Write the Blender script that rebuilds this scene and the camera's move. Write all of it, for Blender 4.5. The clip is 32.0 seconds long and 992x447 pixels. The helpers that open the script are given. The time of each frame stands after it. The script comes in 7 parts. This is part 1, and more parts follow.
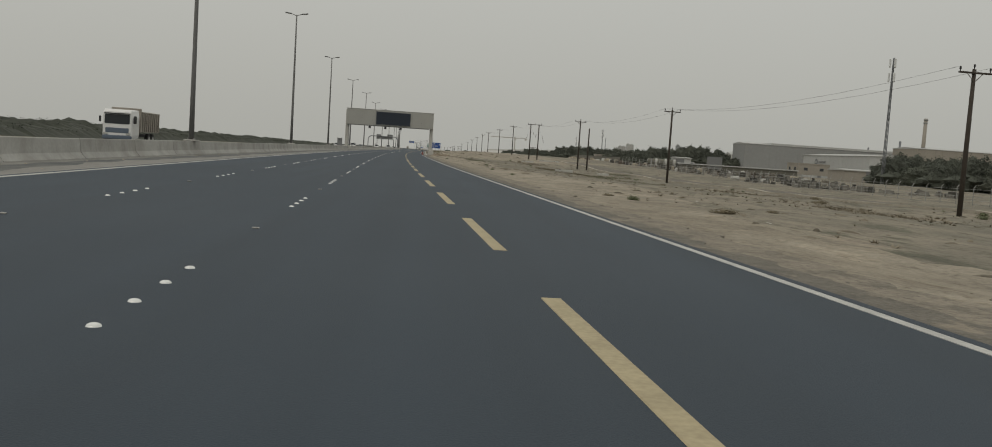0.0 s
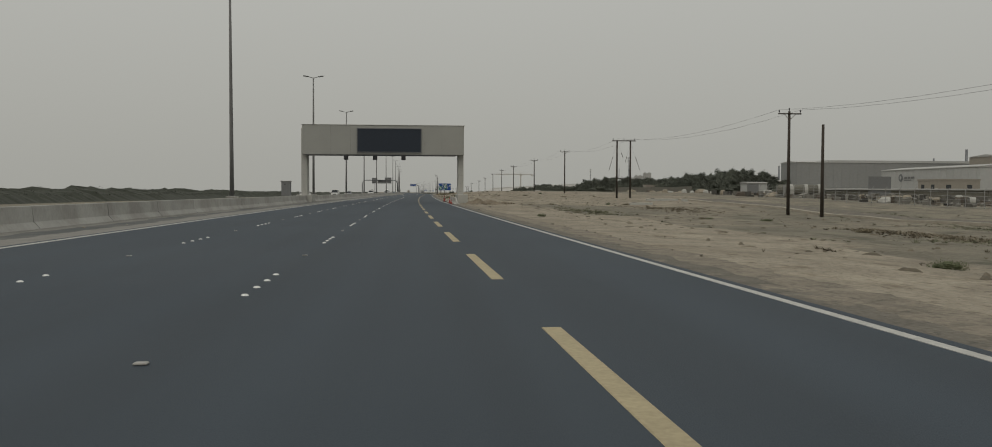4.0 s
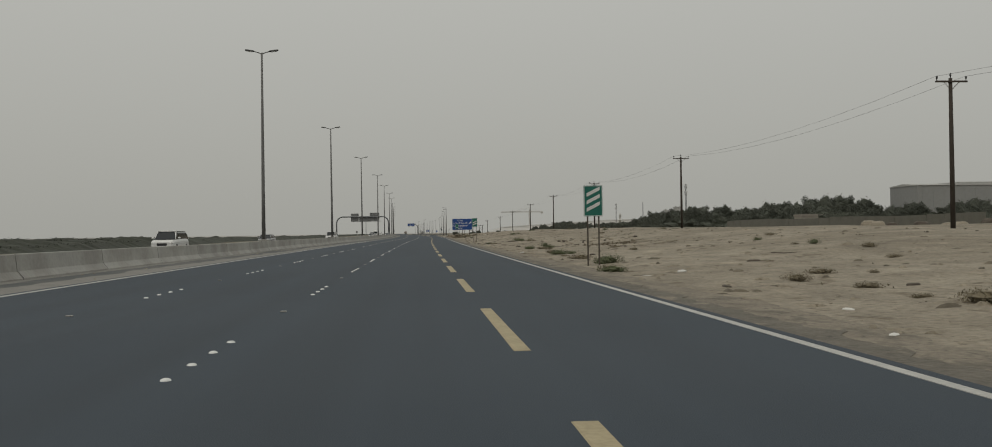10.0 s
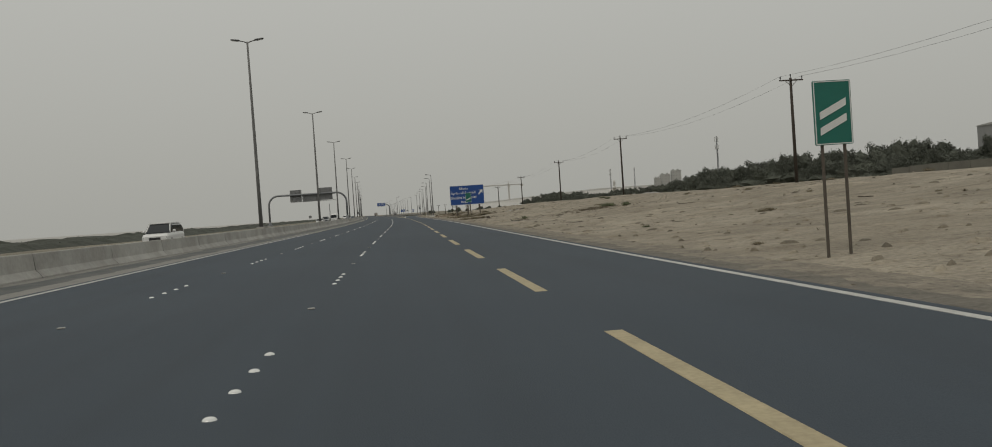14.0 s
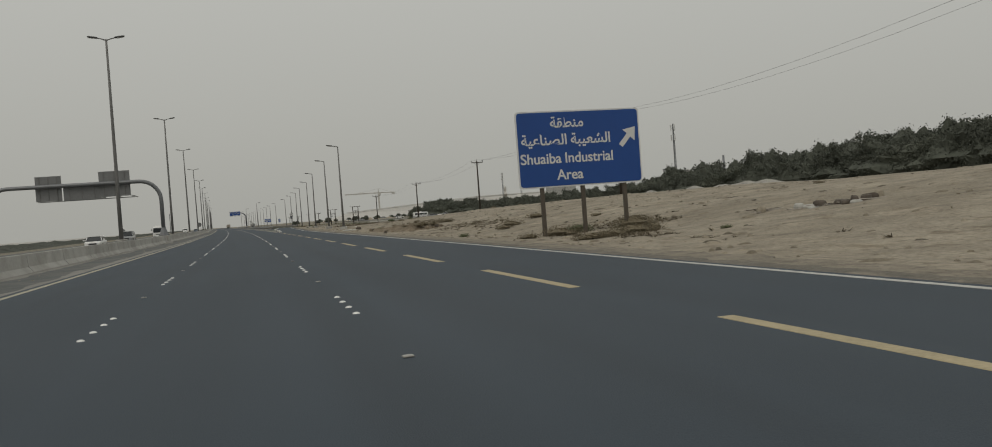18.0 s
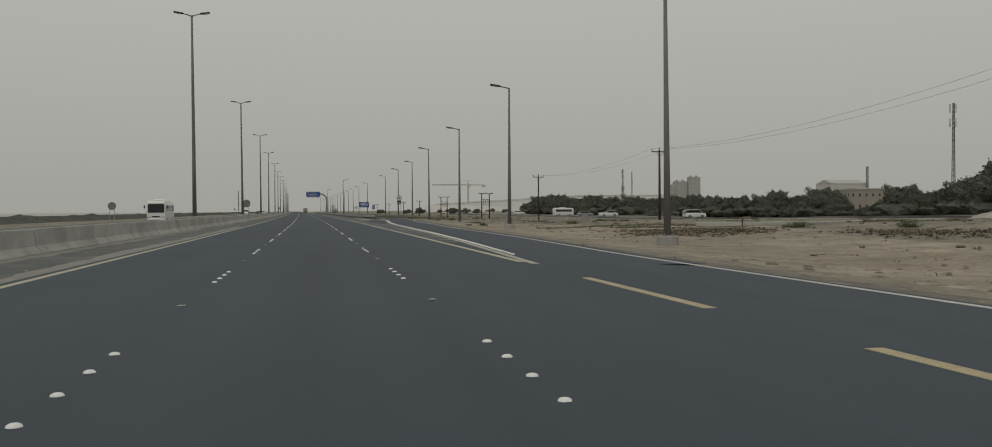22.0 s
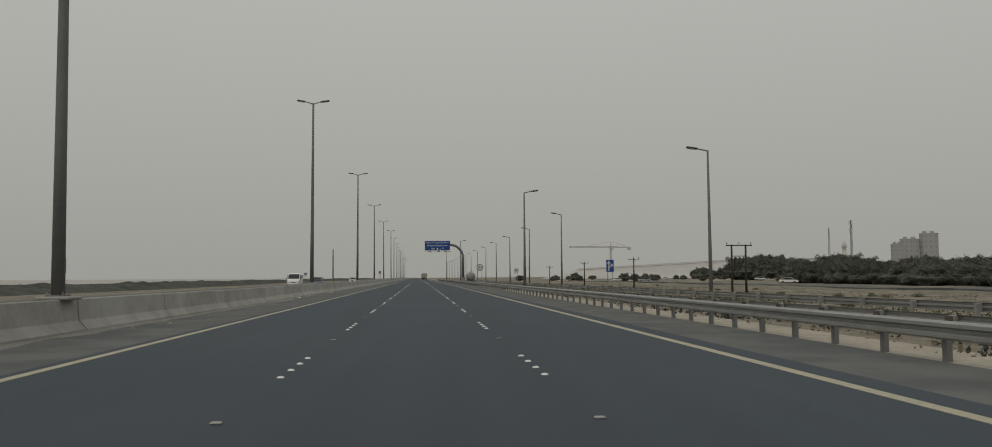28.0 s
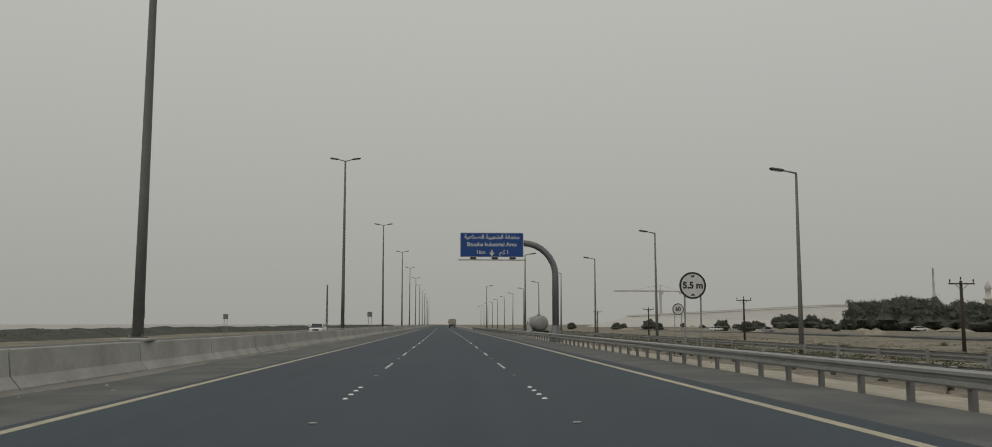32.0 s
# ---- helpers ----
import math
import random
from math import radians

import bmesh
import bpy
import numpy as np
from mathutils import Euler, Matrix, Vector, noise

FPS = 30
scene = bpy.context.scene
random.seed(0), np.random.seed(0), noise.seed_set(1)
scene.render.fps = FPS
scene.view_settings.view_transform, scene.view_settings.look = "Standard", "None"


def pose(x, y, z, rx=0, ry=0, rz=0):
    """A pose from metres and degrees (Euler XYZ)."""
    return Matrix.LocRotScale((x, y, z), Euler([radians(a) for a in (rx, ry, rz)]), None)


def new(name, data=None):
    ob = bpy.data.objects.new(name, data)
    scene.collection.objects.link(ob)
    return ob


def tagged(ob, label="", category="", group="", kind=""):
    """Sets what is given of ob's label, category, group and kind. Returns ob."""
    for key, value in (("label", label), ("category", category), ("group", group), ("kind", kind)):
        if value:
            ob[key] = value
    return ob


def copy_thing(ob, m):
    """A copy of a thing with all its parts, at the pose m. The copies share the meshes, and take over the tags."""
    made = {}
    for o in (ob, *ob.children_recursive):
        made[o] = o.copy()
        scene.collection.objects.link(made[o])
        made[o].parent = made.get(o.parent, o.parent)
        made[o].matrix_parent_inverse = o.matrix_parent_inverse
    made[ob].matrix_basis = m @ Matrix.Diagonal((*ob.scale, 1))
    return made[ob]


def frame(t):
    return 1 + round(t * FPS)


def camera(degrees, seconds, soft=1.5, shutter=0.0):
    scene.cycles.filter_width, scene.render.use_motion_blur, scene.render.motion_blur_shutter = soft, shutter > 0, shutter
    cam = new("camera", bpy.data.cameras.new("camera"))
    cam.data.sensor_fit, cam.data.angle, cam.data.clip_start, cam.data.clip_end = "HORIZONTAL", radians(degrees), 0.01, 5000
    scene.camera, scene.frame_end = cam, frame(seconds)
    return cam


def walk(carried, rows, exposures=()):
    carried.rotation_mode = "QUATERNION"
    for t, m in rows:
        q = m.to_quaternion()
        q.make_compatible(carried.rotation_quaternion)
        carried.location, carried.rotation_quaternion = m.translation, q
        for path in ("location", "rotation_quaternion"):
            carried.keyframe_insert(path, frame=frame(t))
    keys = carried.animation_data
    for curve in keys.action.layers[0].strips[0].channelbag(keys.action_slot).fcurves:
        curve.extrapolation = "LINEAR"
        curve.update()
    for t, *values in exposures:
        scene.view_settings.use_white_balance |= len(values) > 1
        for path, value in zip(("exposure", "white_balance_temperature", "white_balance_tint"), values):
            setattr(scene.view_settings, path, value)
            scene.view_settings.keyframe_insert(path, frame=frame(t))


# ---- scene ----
cam = camera(57.13, 32.0, soft=0.95)

# camera: seconds, place, turn
PATH = [
    (0, 7.609, 8.15, 1.357, 85.61, -3.79, -4.55),
    (0.5, 7.186, 20.83, 1.373, 85.50, -3.32, -3.45),
    (1, 6.749, 33.39, 1.373, 87.33, -0.49, -2.92),
    (1.5, 6.259, 45.98, 1.373, 88.51, -0.19, -5.22),
    (2, 5.798, 58.52, 1.351, 88.76, -0.30, -4.95),
    (2.5, 5.433, 71.16, 1.373, 89.02, -0.35, -4.48),
    (3, 5.077, 83.88, 1.380, 88.70, 0.34, -4.21),
    (3.5, 4.727, 96.81, 1.373, 87.97, -0.01, -4.37),
    (5.5, 3.392, 150.51, 1.373, 88.82, -0.41, -5.04),
    (6, 3.055, 163.80, 1.372, 89.38, -0.88, -5.12),
    (6.5, 2.885, 177.17, 1.398, 89.82, -0.69, -5.11),
    (7, 2.798, 190.55, 1.373, 89.79, -0.52, -5.18),
    (7.5, 2.744, 204.01, 1.380, 90.13, -0.32, -5.22),
    (8, 2.695, 217.54, 1.384, 90.41, 0.25, -5.22),
    (8.5, 2.597, 230.96, 1.375, 90.38, 0.48, -5.20),
    (9, 2.483, 244.51, 1.388, 90.72, -0.18, -5.18),
    (9.5, 2.467, 258.20, 1.377, 90.67, 0.46, -4.89),
    (10, 2.454, 271.96, 1.362, 90.52, 0.83, -4.71),
    (10.5, 2.402, 285.71, 1.362, 90.03, 1.22, -4.72),
    (11, 2.302, 299.44, 1.371, 89.64, 0.93, -4.77),
    (11.5, 2.194, 313.09, 1.373, 89.29, 0.87, -4.82),
    (12, 2.089, 326.71, 1.376, 89.07, 0.09, -4.90),
    (12.5, 1.946, 340.53, 1.362, 88.89, -0.16, -5.05),
    (13, 1.899, 354.59, 1.372, 88.93, 0.61, -5.27),
    (13.5, 1.862, 368.85, 1.371, 89.01, 3.14, -5.70),
    (15.5, 0.950, 426.44, 1.373, 88.57, 3.74, -9.62),
    (16, 0.857, 440.84, 1.384, 88.06, 4.83, -14.91),
    (16.5, 0.782, 455.45, 1.373, 88.14, 4.54, -15.18),
    (17, 0.629, 470.11, 1.393, 88.75, 4.20, -15.24),
    (17.5, 0.425, 484.90, 1.372, 88.91, 4.28, -15.41),
    (18, 0.214, 499.66, 1.374, 88.97, 4.23, -15.34),
    (18.5, 0.041, 513.99, 1.375, 89.09, 3.57, -15.11),
    (19, -0.073, 528.20, 1.398, 89.24, 3.07, -14.45),
    (19.5, -0.084, 542.61, 1.374, 89.43, 2.42, -13.55),
    (20, -0.142, 556.97, 1.373, 89.54, 1.56, -12.79),
    (20.5, -0.227, 571.63, 1.370, 89.43, 1.26, -12.18),
    (21, -0.344, 586.14, 1.391, 89.50, 0.74, -11.66),
    (21.5, -0.403, 600.49, 1.372, 89.42, 0.49, -11.20),
    (22, -0.443, 614.80, 1.373, 89.12, 0.43, -10.61),
    (22.5, -0.542, 629.15, 1.373, 89.22, 0.38, -9.92),
    (23, -0.753, 643.63, 1.370, 90.69, 0.01, -7.87),
    (23.5, -0.956, 657.50, 1.373, 92.43, 0.03, -6.07),
    (24, -1.166, 671.27, 1.373, 92.41, -0.00, -4.95),
    (24.5, -1.337, 684.73, 1.378, 92.47, -0.05, -4.42),
    (25, -1.630, 698.91, 1.395, 92.45, 0.16, -4.10),
    (25.5, -1.940, 712.97, 1.372, 92.78, 0.41, -4.01),
    (27.5, -3.194, 768.51, 1.373, 93.05, 0.58, -3.37),
    (27.6, -3.266, 771.26, 1.388, 93.11, 0.49, -3.34),
    (28, -3.563, 782.28, 1.373, 93.34, 0.37, -3.24),
    (28.5, -3.915, 795.97, 1.373, 93.42, 0.11, -3.18),
    (29, -4.289, 809.45, 1.387, 93.52, -0.15, -3.13),
    (29.5, -4.678, 823.03, 1.375, 93.68, -0.32, -3.12),
    (30, -5.031, 836.45, 1.376, 94.49, -0.37, -3.05),
    (30.5, -5.350, 850.15, 1.381, 95.20, 0.11, -2.90),
    (31, -5.706, 864.12, 1.375, 96.13, 0.22, -2.62),
    (31.5, -6.122, 878.06, 1.373, 96.40, 0.04, -2.17),
    (32, -6.600, 891.83, 1.367, 96.29, 0.01, -1.59),
]
walk(cam, [(t, pose(x, y, z, rx, ry, rz)) for t, x, y, z, rx, ry, rz in PATH],
     exposures=[(0.0, 0.12), (1.0, 0.05), (3.0, -0.03), (5.0, -0.05), (6.0, -0.07), (6.5, -0.04), (7.0, 0.0), (7.5, 0.1), (8.0, 0.36), (8.5, 0.12), (9.0, -0.05), (13.0, -0.03), (18.0, 0.0), (22.0, -0.05), (24.0, -0.14), (28.0, -0.13), (30.0, -0.06), (31.0, -0.03), (32.0, -0.07)])

# ---- world and light ----
SUN_EL, SUN_AZ = 52.0, 215.0
world = bpy.data.worlds.new("dusty_sky")
scene.world = world
world.use_nodes = True
wn = world.node_tree.nodes
wl = world.node_tree.links
wn.clear()
w_out = wn.new("ShaderNodeOutputWorld")
w_bg = wn.new("ShaderNodeBackground")
w_sky = wn.new("ShaderNodeTexSky")
w_sky.sky_type = "NISHITA"
w_sky.sun_disc = False
w_sky.sun_elevation, w_sky.sun_rotation = radians(SUN_EL), radians(SUN_AZ)
w_sky.dust_density, w_sky.air_density = 8.0, 1.0
# a veil of dust over the clear sky: slightly lighter overhead than at the horizon
w_co = wn.new("ShaderNodeTexCoord")
w_sep = wn.new("ShaderNodeSeparateXYZ")
w_ramp = wn.new("ShaderNodeValToRGB")
w_ramp.color_ramp.elements[0].position, w_ramp.color_ramp.elements[0].color = 0.0, (4.64, 4.63, 4.26, 1)
w_ramp.color_ramp.elements[1].position, w_ramp.color_ramp.elements[1].color = 0.45, (6.82, 6.8, 6.3, 1)
w_mix = wn.new("ShaderNodeMix")
w_mix.data_type = "RGBA"
w_mix.inputs["Factor"].default_value = 0.93
wl.new(w_co.outputs["Generated"], w_sep.inputs[0])
wl.new(w_sep.outputs["Z"], w_ramp.inputs["Fac"])
wl.new(w_sky.outputs["Color"], w_mix.inputs["A"])
wl.new(w_ramp.outputs["Color"], w_mix.inputs["B"])
wl.new(w_mix.outputs["Result"], w_bg.inputs["Color"])
wl.new(w_bg.outputs["Background"], w_out.inputs["Surface"])
w_bg.inputs["Strength"].default_value = 0.085
scene.view_settings.exposure = 0.0

sun_data = bpy.data.lights.new("sun", "SUN")
sun_data.energy, sun_data.angle, sun_data.color = 0.5, radians(25), (1.0, 0.95, 0.86)
sun = new("sun", sun_data)
sun.rotation_euler = (radians(90 - SUN_EL), 0, radians(180 - SUN_AZ))

# ---- materials ----
def mat(name, col, rough=0.7, metal=0.0, var=0.15, scale=3.0, fine=40.0, bump=0.0, rnd=0.0, col2=None, mix_scale=None, coat=0.0, island=0.0, stretch=None, clods=None, dist=0.02):
    m = bpy.data.materials.new(name)
    m.use_nodes = True
    nt = m.node_tree
    N, L = nt.nodes, nt.links
    b = N["Principled BSDF"]
    b.inputs["Roughness"].default_value, b.inputs["Metallic"].default_value = rough, metal
    b.inputs["Coat Weight"].default_value = coat
    tc = N.new("ShaderNodeTexCoord")
    geo = N.new("ShaderNodeNewGeometry")
    n1, n2 = N.new("ShaderNodeTexNoise"), N.new("ShaderNodeTexNoise")
    n1.inputs["Scale"].default_value, n1.inputs["Detail"].default_value = scale, 5
    n2.inputs["Scale"].default_value, n2.inputs["Detail"].default_value = fine, 3
    for n in (n1, n2):
        L.new(geo.outputs["Position"], n.inputs["Vector"])
    if stretch:
        mp = N.new("ShaderNodeMapping")
        mp.inputs["Scale"].default_value = stretch
        L.new(geo.outputs["Position"], mp.inputs["Vector"]); L.new(mp.outputs["Vector"], n1.inputs["Vector"])
    add = N.new("ShaderNodeMath"); add.operation = "ADD"
    L.new(n1.outputs["Fac"], add.inputs[0]); L.new(n2.outputs["Fac"], add.inputs[1])
    mr = N.new("ShaderNodeMapRange")
    mr.inputs["From Min"].default_value, mr.inputs["From Max"].default_value = 0.6, 1.4
    mr.inputs["To Min"].default_value, mr.inputs["To Max"].default_value = 1 - var, 1 + var
    L.new(add.outputs[0], mr.inputs["Value"])
    hsv = N.new("ShaderNodeHueSaturation")
    hsv.inputs["Color"].default_value = (*col, 1)
    if col2:
        n3 = N.new("ShaderNodeTexNoise")
        n3.inputs["Scale"].default_value, n3.inputs["Detail"].default_value = mix_scale or scale * 0.3, 6
        L.new(geo.outputs["Position"], n3.inputs["Vector"])
        r3 = N.new("ShaderNodeMapRange")
        r3.inputs["From Min"].default_value, r3.inputs["From Max"].default_value = 0.42, 0.6
        L.new(n3.outputs["Fac"], r3.inputs["Value"])
        mx = N.new("ShaderNodeMix"); mx.data_type = "RGBA"
        mx.inputs["A"].default_value, mx.inputs["B"].default_value = (*col, 1), (*col2, 1)
        L.new(r3.outputs["Result"], mx.inputs["Factor"])
        L.new(mx.outputs["Result"], hsv.inputs["Color"])
    if clods:
        # scattered darker clods and crusts: (scale, threshold, colour)
        for sc, th, cc in clods:
            nc = N.new("ShaderNodeTexNoise")
            nc.inputs["Scale"].default_value, nc.inputs["Detail"].default_value, nc.inputs["Roughness"].default_value = sc, 8, 0.65
            mc = N.new("ShaderNodeMapping")
            mc.inputs["Scale"].default_value = (1.0, 0.55, 1.0)
            L.new(geo.outputs["Position"], mc.inputs["Vector"]); L.new(mc.outputs["Vector"], nc.inputs["Vector"])
            rc = N.new("ShaderNodeMapRange")
            rc.inputs["From Min"].default_value, rc.inputs["From Max"].default_value = th, th + 0.07
            L.new(nc.outputs["Fac"], rc.inputs["Value"])
            mcx = N.new("ShaderNodeMix"); mcx.data_type = "RGBA"
            L.new(rc.outputs["Result"], mcx.inputs["Factor"])
            if hsv.inputs["Color"].is_linked:
                src = hsv.inputs["Color"].links[0].from_socket
                L.new(src, mcx.inputs["A"])
            else:
                mcx.inputs["A"].default_value = (*col, 1)
            mcx.inputs["B"].default_value = (*cc, 1)
            L.new(mcx.outputs["Result"], hsv.inputs["Color"])
    val = mr.outputs["Result"]
    for amount, socket in ((rnd, lambda: N.new("ShaderNodeObjectInfo").outputs["Random"]), (island, lambda: geo.outputs["Random Per Island"])):
        if amount:
            r = N.new("ShaderNodeMapRange")
            r.inputs["To Min"].default_value, r.inputs["To Max"].default_value = 1 - amount, 1 + amount
            L.new(socket(), r.inputs["Value"])
            mu = N.new("ShaderNodeMath"); mu.operation = "MULTIPLY"
            L.new(val, mu.inputs[0]); L.new(r.outputs["Result"], mu.inputs[1])
            val = mu.outputs[0]
    L.new(val, hsv.inputs["Value"])
    L.new(hsv.outputs["Color"], b.inputs["Base Color"])
    if bump:
        bp = N.new("ShaderNodeBump")
        bp.inputs["Strength"].default_value, bp.inputs["Distance"].default_value = bump, dist
        L.new(n2.outputs["Fac"], bp.inputs["Height"]); L.new(bp.outputs["Normal"], b.inputs["Normal"])
    return m


M_ASPHALT = mat("asphalt", (0.0266, 0.0402, 0.0562), 0.78, var=0.24, scale=1.1, fine=70, bump=0.25, stretch=(1.0, 0.025, 1.0), col2=(0.0308, 0.0447, 0.0608), mix_scale=0.12)
M_SHOULDER = mat("dusty_asphalt", (0.086, 0.093, 0.092), 0.9, var=0.22, scale=0.7, fine=25, bump=0.3, col2=(0.116, 0.119, 0.113), mix_scale=0.35)
M_SAND = mat("desert_sand", (0.3, 0.264, 0.204), 0.95, var=0.42, scale=0.6, fine=7.0, bump=1.0, dist=0.09, col2=(0.24, 0.209, 0.158), mix_scale=0.1, clods=((0.9, 0.57, (0.2, 0.168, 0.12)), (3.2, 0.575, (0.185, 0.156, 0.113)), (9.0, 0.6, (0.16, 0.135, 0.097)), (0.35, 0.6, (0.35, 0.302, 0.23))))
M_SCRUB = mat("scrub_sand", (0.172, 0.157, 0.119), 0.95, var=0.42, scale=0.4, fine=6, bump=1.0, dist=0.08, col2=(0.232, 0.204, 0.155), mix_scale=0.07, clods=((0.5, 0.55, (0.105, 0.1, 0.07)), (2.5, 0.57, (0.13, 0.117, 0.083)), (8.0, 0.6, (0.11, 0.098, 0.07)), (0.2, 0.6, (0.3, 0.255, 0.195))))
# far ground lightened and greyed so that its colour carries the haze
M_PLAIN = mat("haze_pale_plain", (0.39, 0.38, 0.355), 0.95, var=0.2, scale=0.05, fine=0.8)
M_DUG = mat("dug_up_sand", (0.215, 0.178, 0.13), 0.95, var=0.4, scale=1.2, fine=9, bump=1.0, dist=0.1, clods=((3.0, 0.56, (0.14, 0.115, 0.083)),))
M_PALE_SAND = mat("pale_sand", (0.37, 0.335, 0.275), 0.95, var=0.25, scale=1.0, fine=8, bump=0.6, dist=0.05)
M_HEAP = mat("pale_grey_rubble", (0.31, 0.3, 0.27), 0.95, var=0.35, scale=0.9, fine=6, bump=0.8, dist=0.08)
M_CRUST = mat("earth_crust", (0.165, 0.143, 0.108), 0.95, var=0.35, scale=2, fine=14, bump=0.6, dist=0.04, island=0.35)
M_DUST = mat("grey_dust", (0.225, 0.218, 0.2), 0.95, var=0.25, scale=1.5, fine=14, bump=0.4, dist=0.03)
M_VERGE = mat("sandy_gravel", (0.222, 0.195, 0.152), 0.95, var=0.4, scale=1.2, fine=12, bump=0.9, dist=0.05, clods=((2.0, 0.52, (0.165, 0.146, 0.115)), (7, 0.58, (0.12, 0.108, 0.088))))
M_GRAVEL = mat("gravel_edge", (0.14, 0.127, 0.104), 0.95, var=0.4, scale=1.5, fine=14, bump=0.8, dist=0.04, clods=((1.2, 0.55, (0.23, 0.2, 0.155)), (5, 0.6, (0.09, 0.083, 0.07))))
M_WHITE_LINE = mat("white_road_paint", (0.46, 0.455, 0.43), 0.7, var=0.22, scale=2, fine=18)
M_YELLOW_LINE = mat("yellow_road_paint", (0.385, 0.325, 0.2), 0.7, var=0.22, scale=2, fine=18)
M_CREAM_LINE = mat("faded_yellow_paint", (0.41, 0.38, 0.285), 0.75, var=0.25, scale=2, fine=18)
M_GORE_LINE = mat("worn_gore_paint", (0.35, 0.335, 0.275), 0.75, var=0.28, scale=1.5, fine=12)
M_GORE = mat("worn_white_paint", (0.23, 0.235, 0.225), 0.75, var=0.3, scale=1.5, fine=12)
M_STUD = mat("white_ceramic", (0.72, 0.73, 0.71), 0.25, var=0.06, coat=0.4)
M_REFLECTOR = mat("stud_reflector", (0.3, 0.29, 0.27), 0.35, var=0.1)
M_CONCRETE = mat("barrier_concrete", (0.4, 0.395, 0.37), 0.9, var=0.14, scale=0.9, fine=7, bump=0.12, rnd=0.08, col2=(0.325, 0.315, 0.29), mix_scale=0.5)
M_PALE_CONC = mat("painted_concrete", (0.42, 0.415, 0.385), 0.85, var=0.07, scale=0.5, fine=6, bump=0.05)
M_GREY_PAINT = mat("grey_panel_paint", (0.335, 0.335, 0.31), 0.6, var=0.06, scale=0.4, fine=9)
M_DARK = mat("dark_display", (0.014, 0.022, 0.036), 0.35, var=0.1)
M_BLACK = mat("black_plastic", (0.02, 0.02, 0.022), 0.5, var=0.15)
M_POLE = mat("weathered_steel_pole", (0.165, 0.164, 0.16), 0.7, metal=0.1, var=0.15, scale=1.2, fine=12)
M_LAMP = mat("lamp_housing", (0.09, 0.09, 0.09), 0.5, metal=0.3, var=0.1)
M_LENS = mat("lamp_lens", (0.45, 0.45, 0.43), 0.2, var=0.05, coat=0.3)
M_GALV = mat("galvanised_steel", (0.3, 0.3, 0.29), 0.5, metal=0.35, var=0.18, scale=1.5, fine=14)
M_STEEL = mat("blue_grey_steel", (0.19, 0.198, 0.207), 0.5, metal=0.5, var=0.15, scale=1, fine=10)
M_SIGNBACK = mat("aluminium_sign_back", (0.2, 0.204, 0.206), 0.6, metal=0.3, var=0.12)
M_BLUE = mat("blue_sign_sheeting", (0.008, 0.06, 0.26), 0.45, var=0.06, scale=1.2)
M_GREEN = mat("green_sign_sheeting", (0.006, 0.13, 0.1), 0.45, var=0.08)
M_SIGN_WHITE = mat("white_sign_sheeting", (0.62, 0.63, 0.62), 0.5, var=0.06)
M_SIGN_BLACK = mat("black_sign_film", (0.02, 0.02, 0.02), 0.5, var=0.1)
M_WOOD = mat("tarred_wood", (0.045, 0.036, 0.028), 0.85, var=0.25, scale=2, fine=18, bump=0.3)
M_RUST = mat("rusty_steel", (0.105, 0.09, 0.073), 0.85, metal=0.2, var=0.25, fine=18)
M_CONE = mat("orange_cone", (0.3, 0.058, 0.045), 0.6, var=0.15, fine=15)
M_BLOCKWALL = mat("weathered_block_wall", (0.15, 0.145, 0.122), 0.95, var=0.2, scale=0.5, fine=5)
# distance haze put into the bank's base colour
M_PALE_BANK = mat("haze_pale_bank", (0.47, 0.46, 0.435), 0.95, var=0.12, scale=0.05, fine=0.5)
# window tone raised for haze, so far panes show only faintly
M_WINDOW_F = mat("haze_pale_window", (0.24, 0.245, 0.245), 0.4, var=0.1)
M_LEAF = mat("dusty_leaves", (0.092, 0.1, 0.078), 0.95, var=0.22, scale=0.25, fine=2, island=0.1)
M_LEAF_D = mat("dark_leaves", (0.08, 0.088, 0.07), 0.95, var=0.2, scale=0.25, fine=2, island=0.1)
M_THICKET = mat("thicket_leaves", (0.05, 0.055, 0.043), 0.95, var=0.35, scale=0.5, fine=3, island=0.15)
M_SHRUB = mat("dry_shrub", (0.15, 0.128, 0.085), 0.9, var=0.3, scale=2, fine=10, island=0.2)
M_SHRUB_G = mat("green_shrub", (0.1, 0.112, 0.06), 0.9, var=0.3, scale=2, fine=10, island=0.2)
M_MAT_G = mat("olive_scrub", (0.15, 0.152, 0.098), 0.95, var=0.3, scale=0.5, fine=8, island=0.25)
M_MAT = mat("brown_scrub", (0.19, 0.163, 0.118), 0.95, var=0.3, scale=0.5, fine=8, island=0.25)
M_BARK = mat("bark", (0.09, 0.07, 0.05), 0.9, var=0.25, fine=12, bump=0.3)
M_WALL_G = mat("grey_cladding", (0.27, 0.275, 0.27), 0.8, var=0.08, scale=0.05, fine=0.7)
M_WALL_W = mat("white_cladding", (0.42, 0.425, 0.415), 0.8, var=0.08, scale=0.05, fine=0.7)
M_WALL_B = mat("beige_render", (0.3, 0.275, 0.235), 0.85, var=0.1, scale=0.1, fine=1.0)
# distant walls, deck and crane: base colour lifted towards the sky as haze
M_WALL_F = mat("haze_pale_wall", (0.52, 0.51, 0.48), 0.9, var=0.08, scale=0.1, fine=1.0)
M_ROOF = mat("pale_roof_sheet", (0.4, 0.4, 0.385), 0.7, var=0.08, scale=0.1, fine=1.0)
M_WINDOW = mat("dark_window", (0.05, 0.055, 0.06), 0.2, var=0.1)
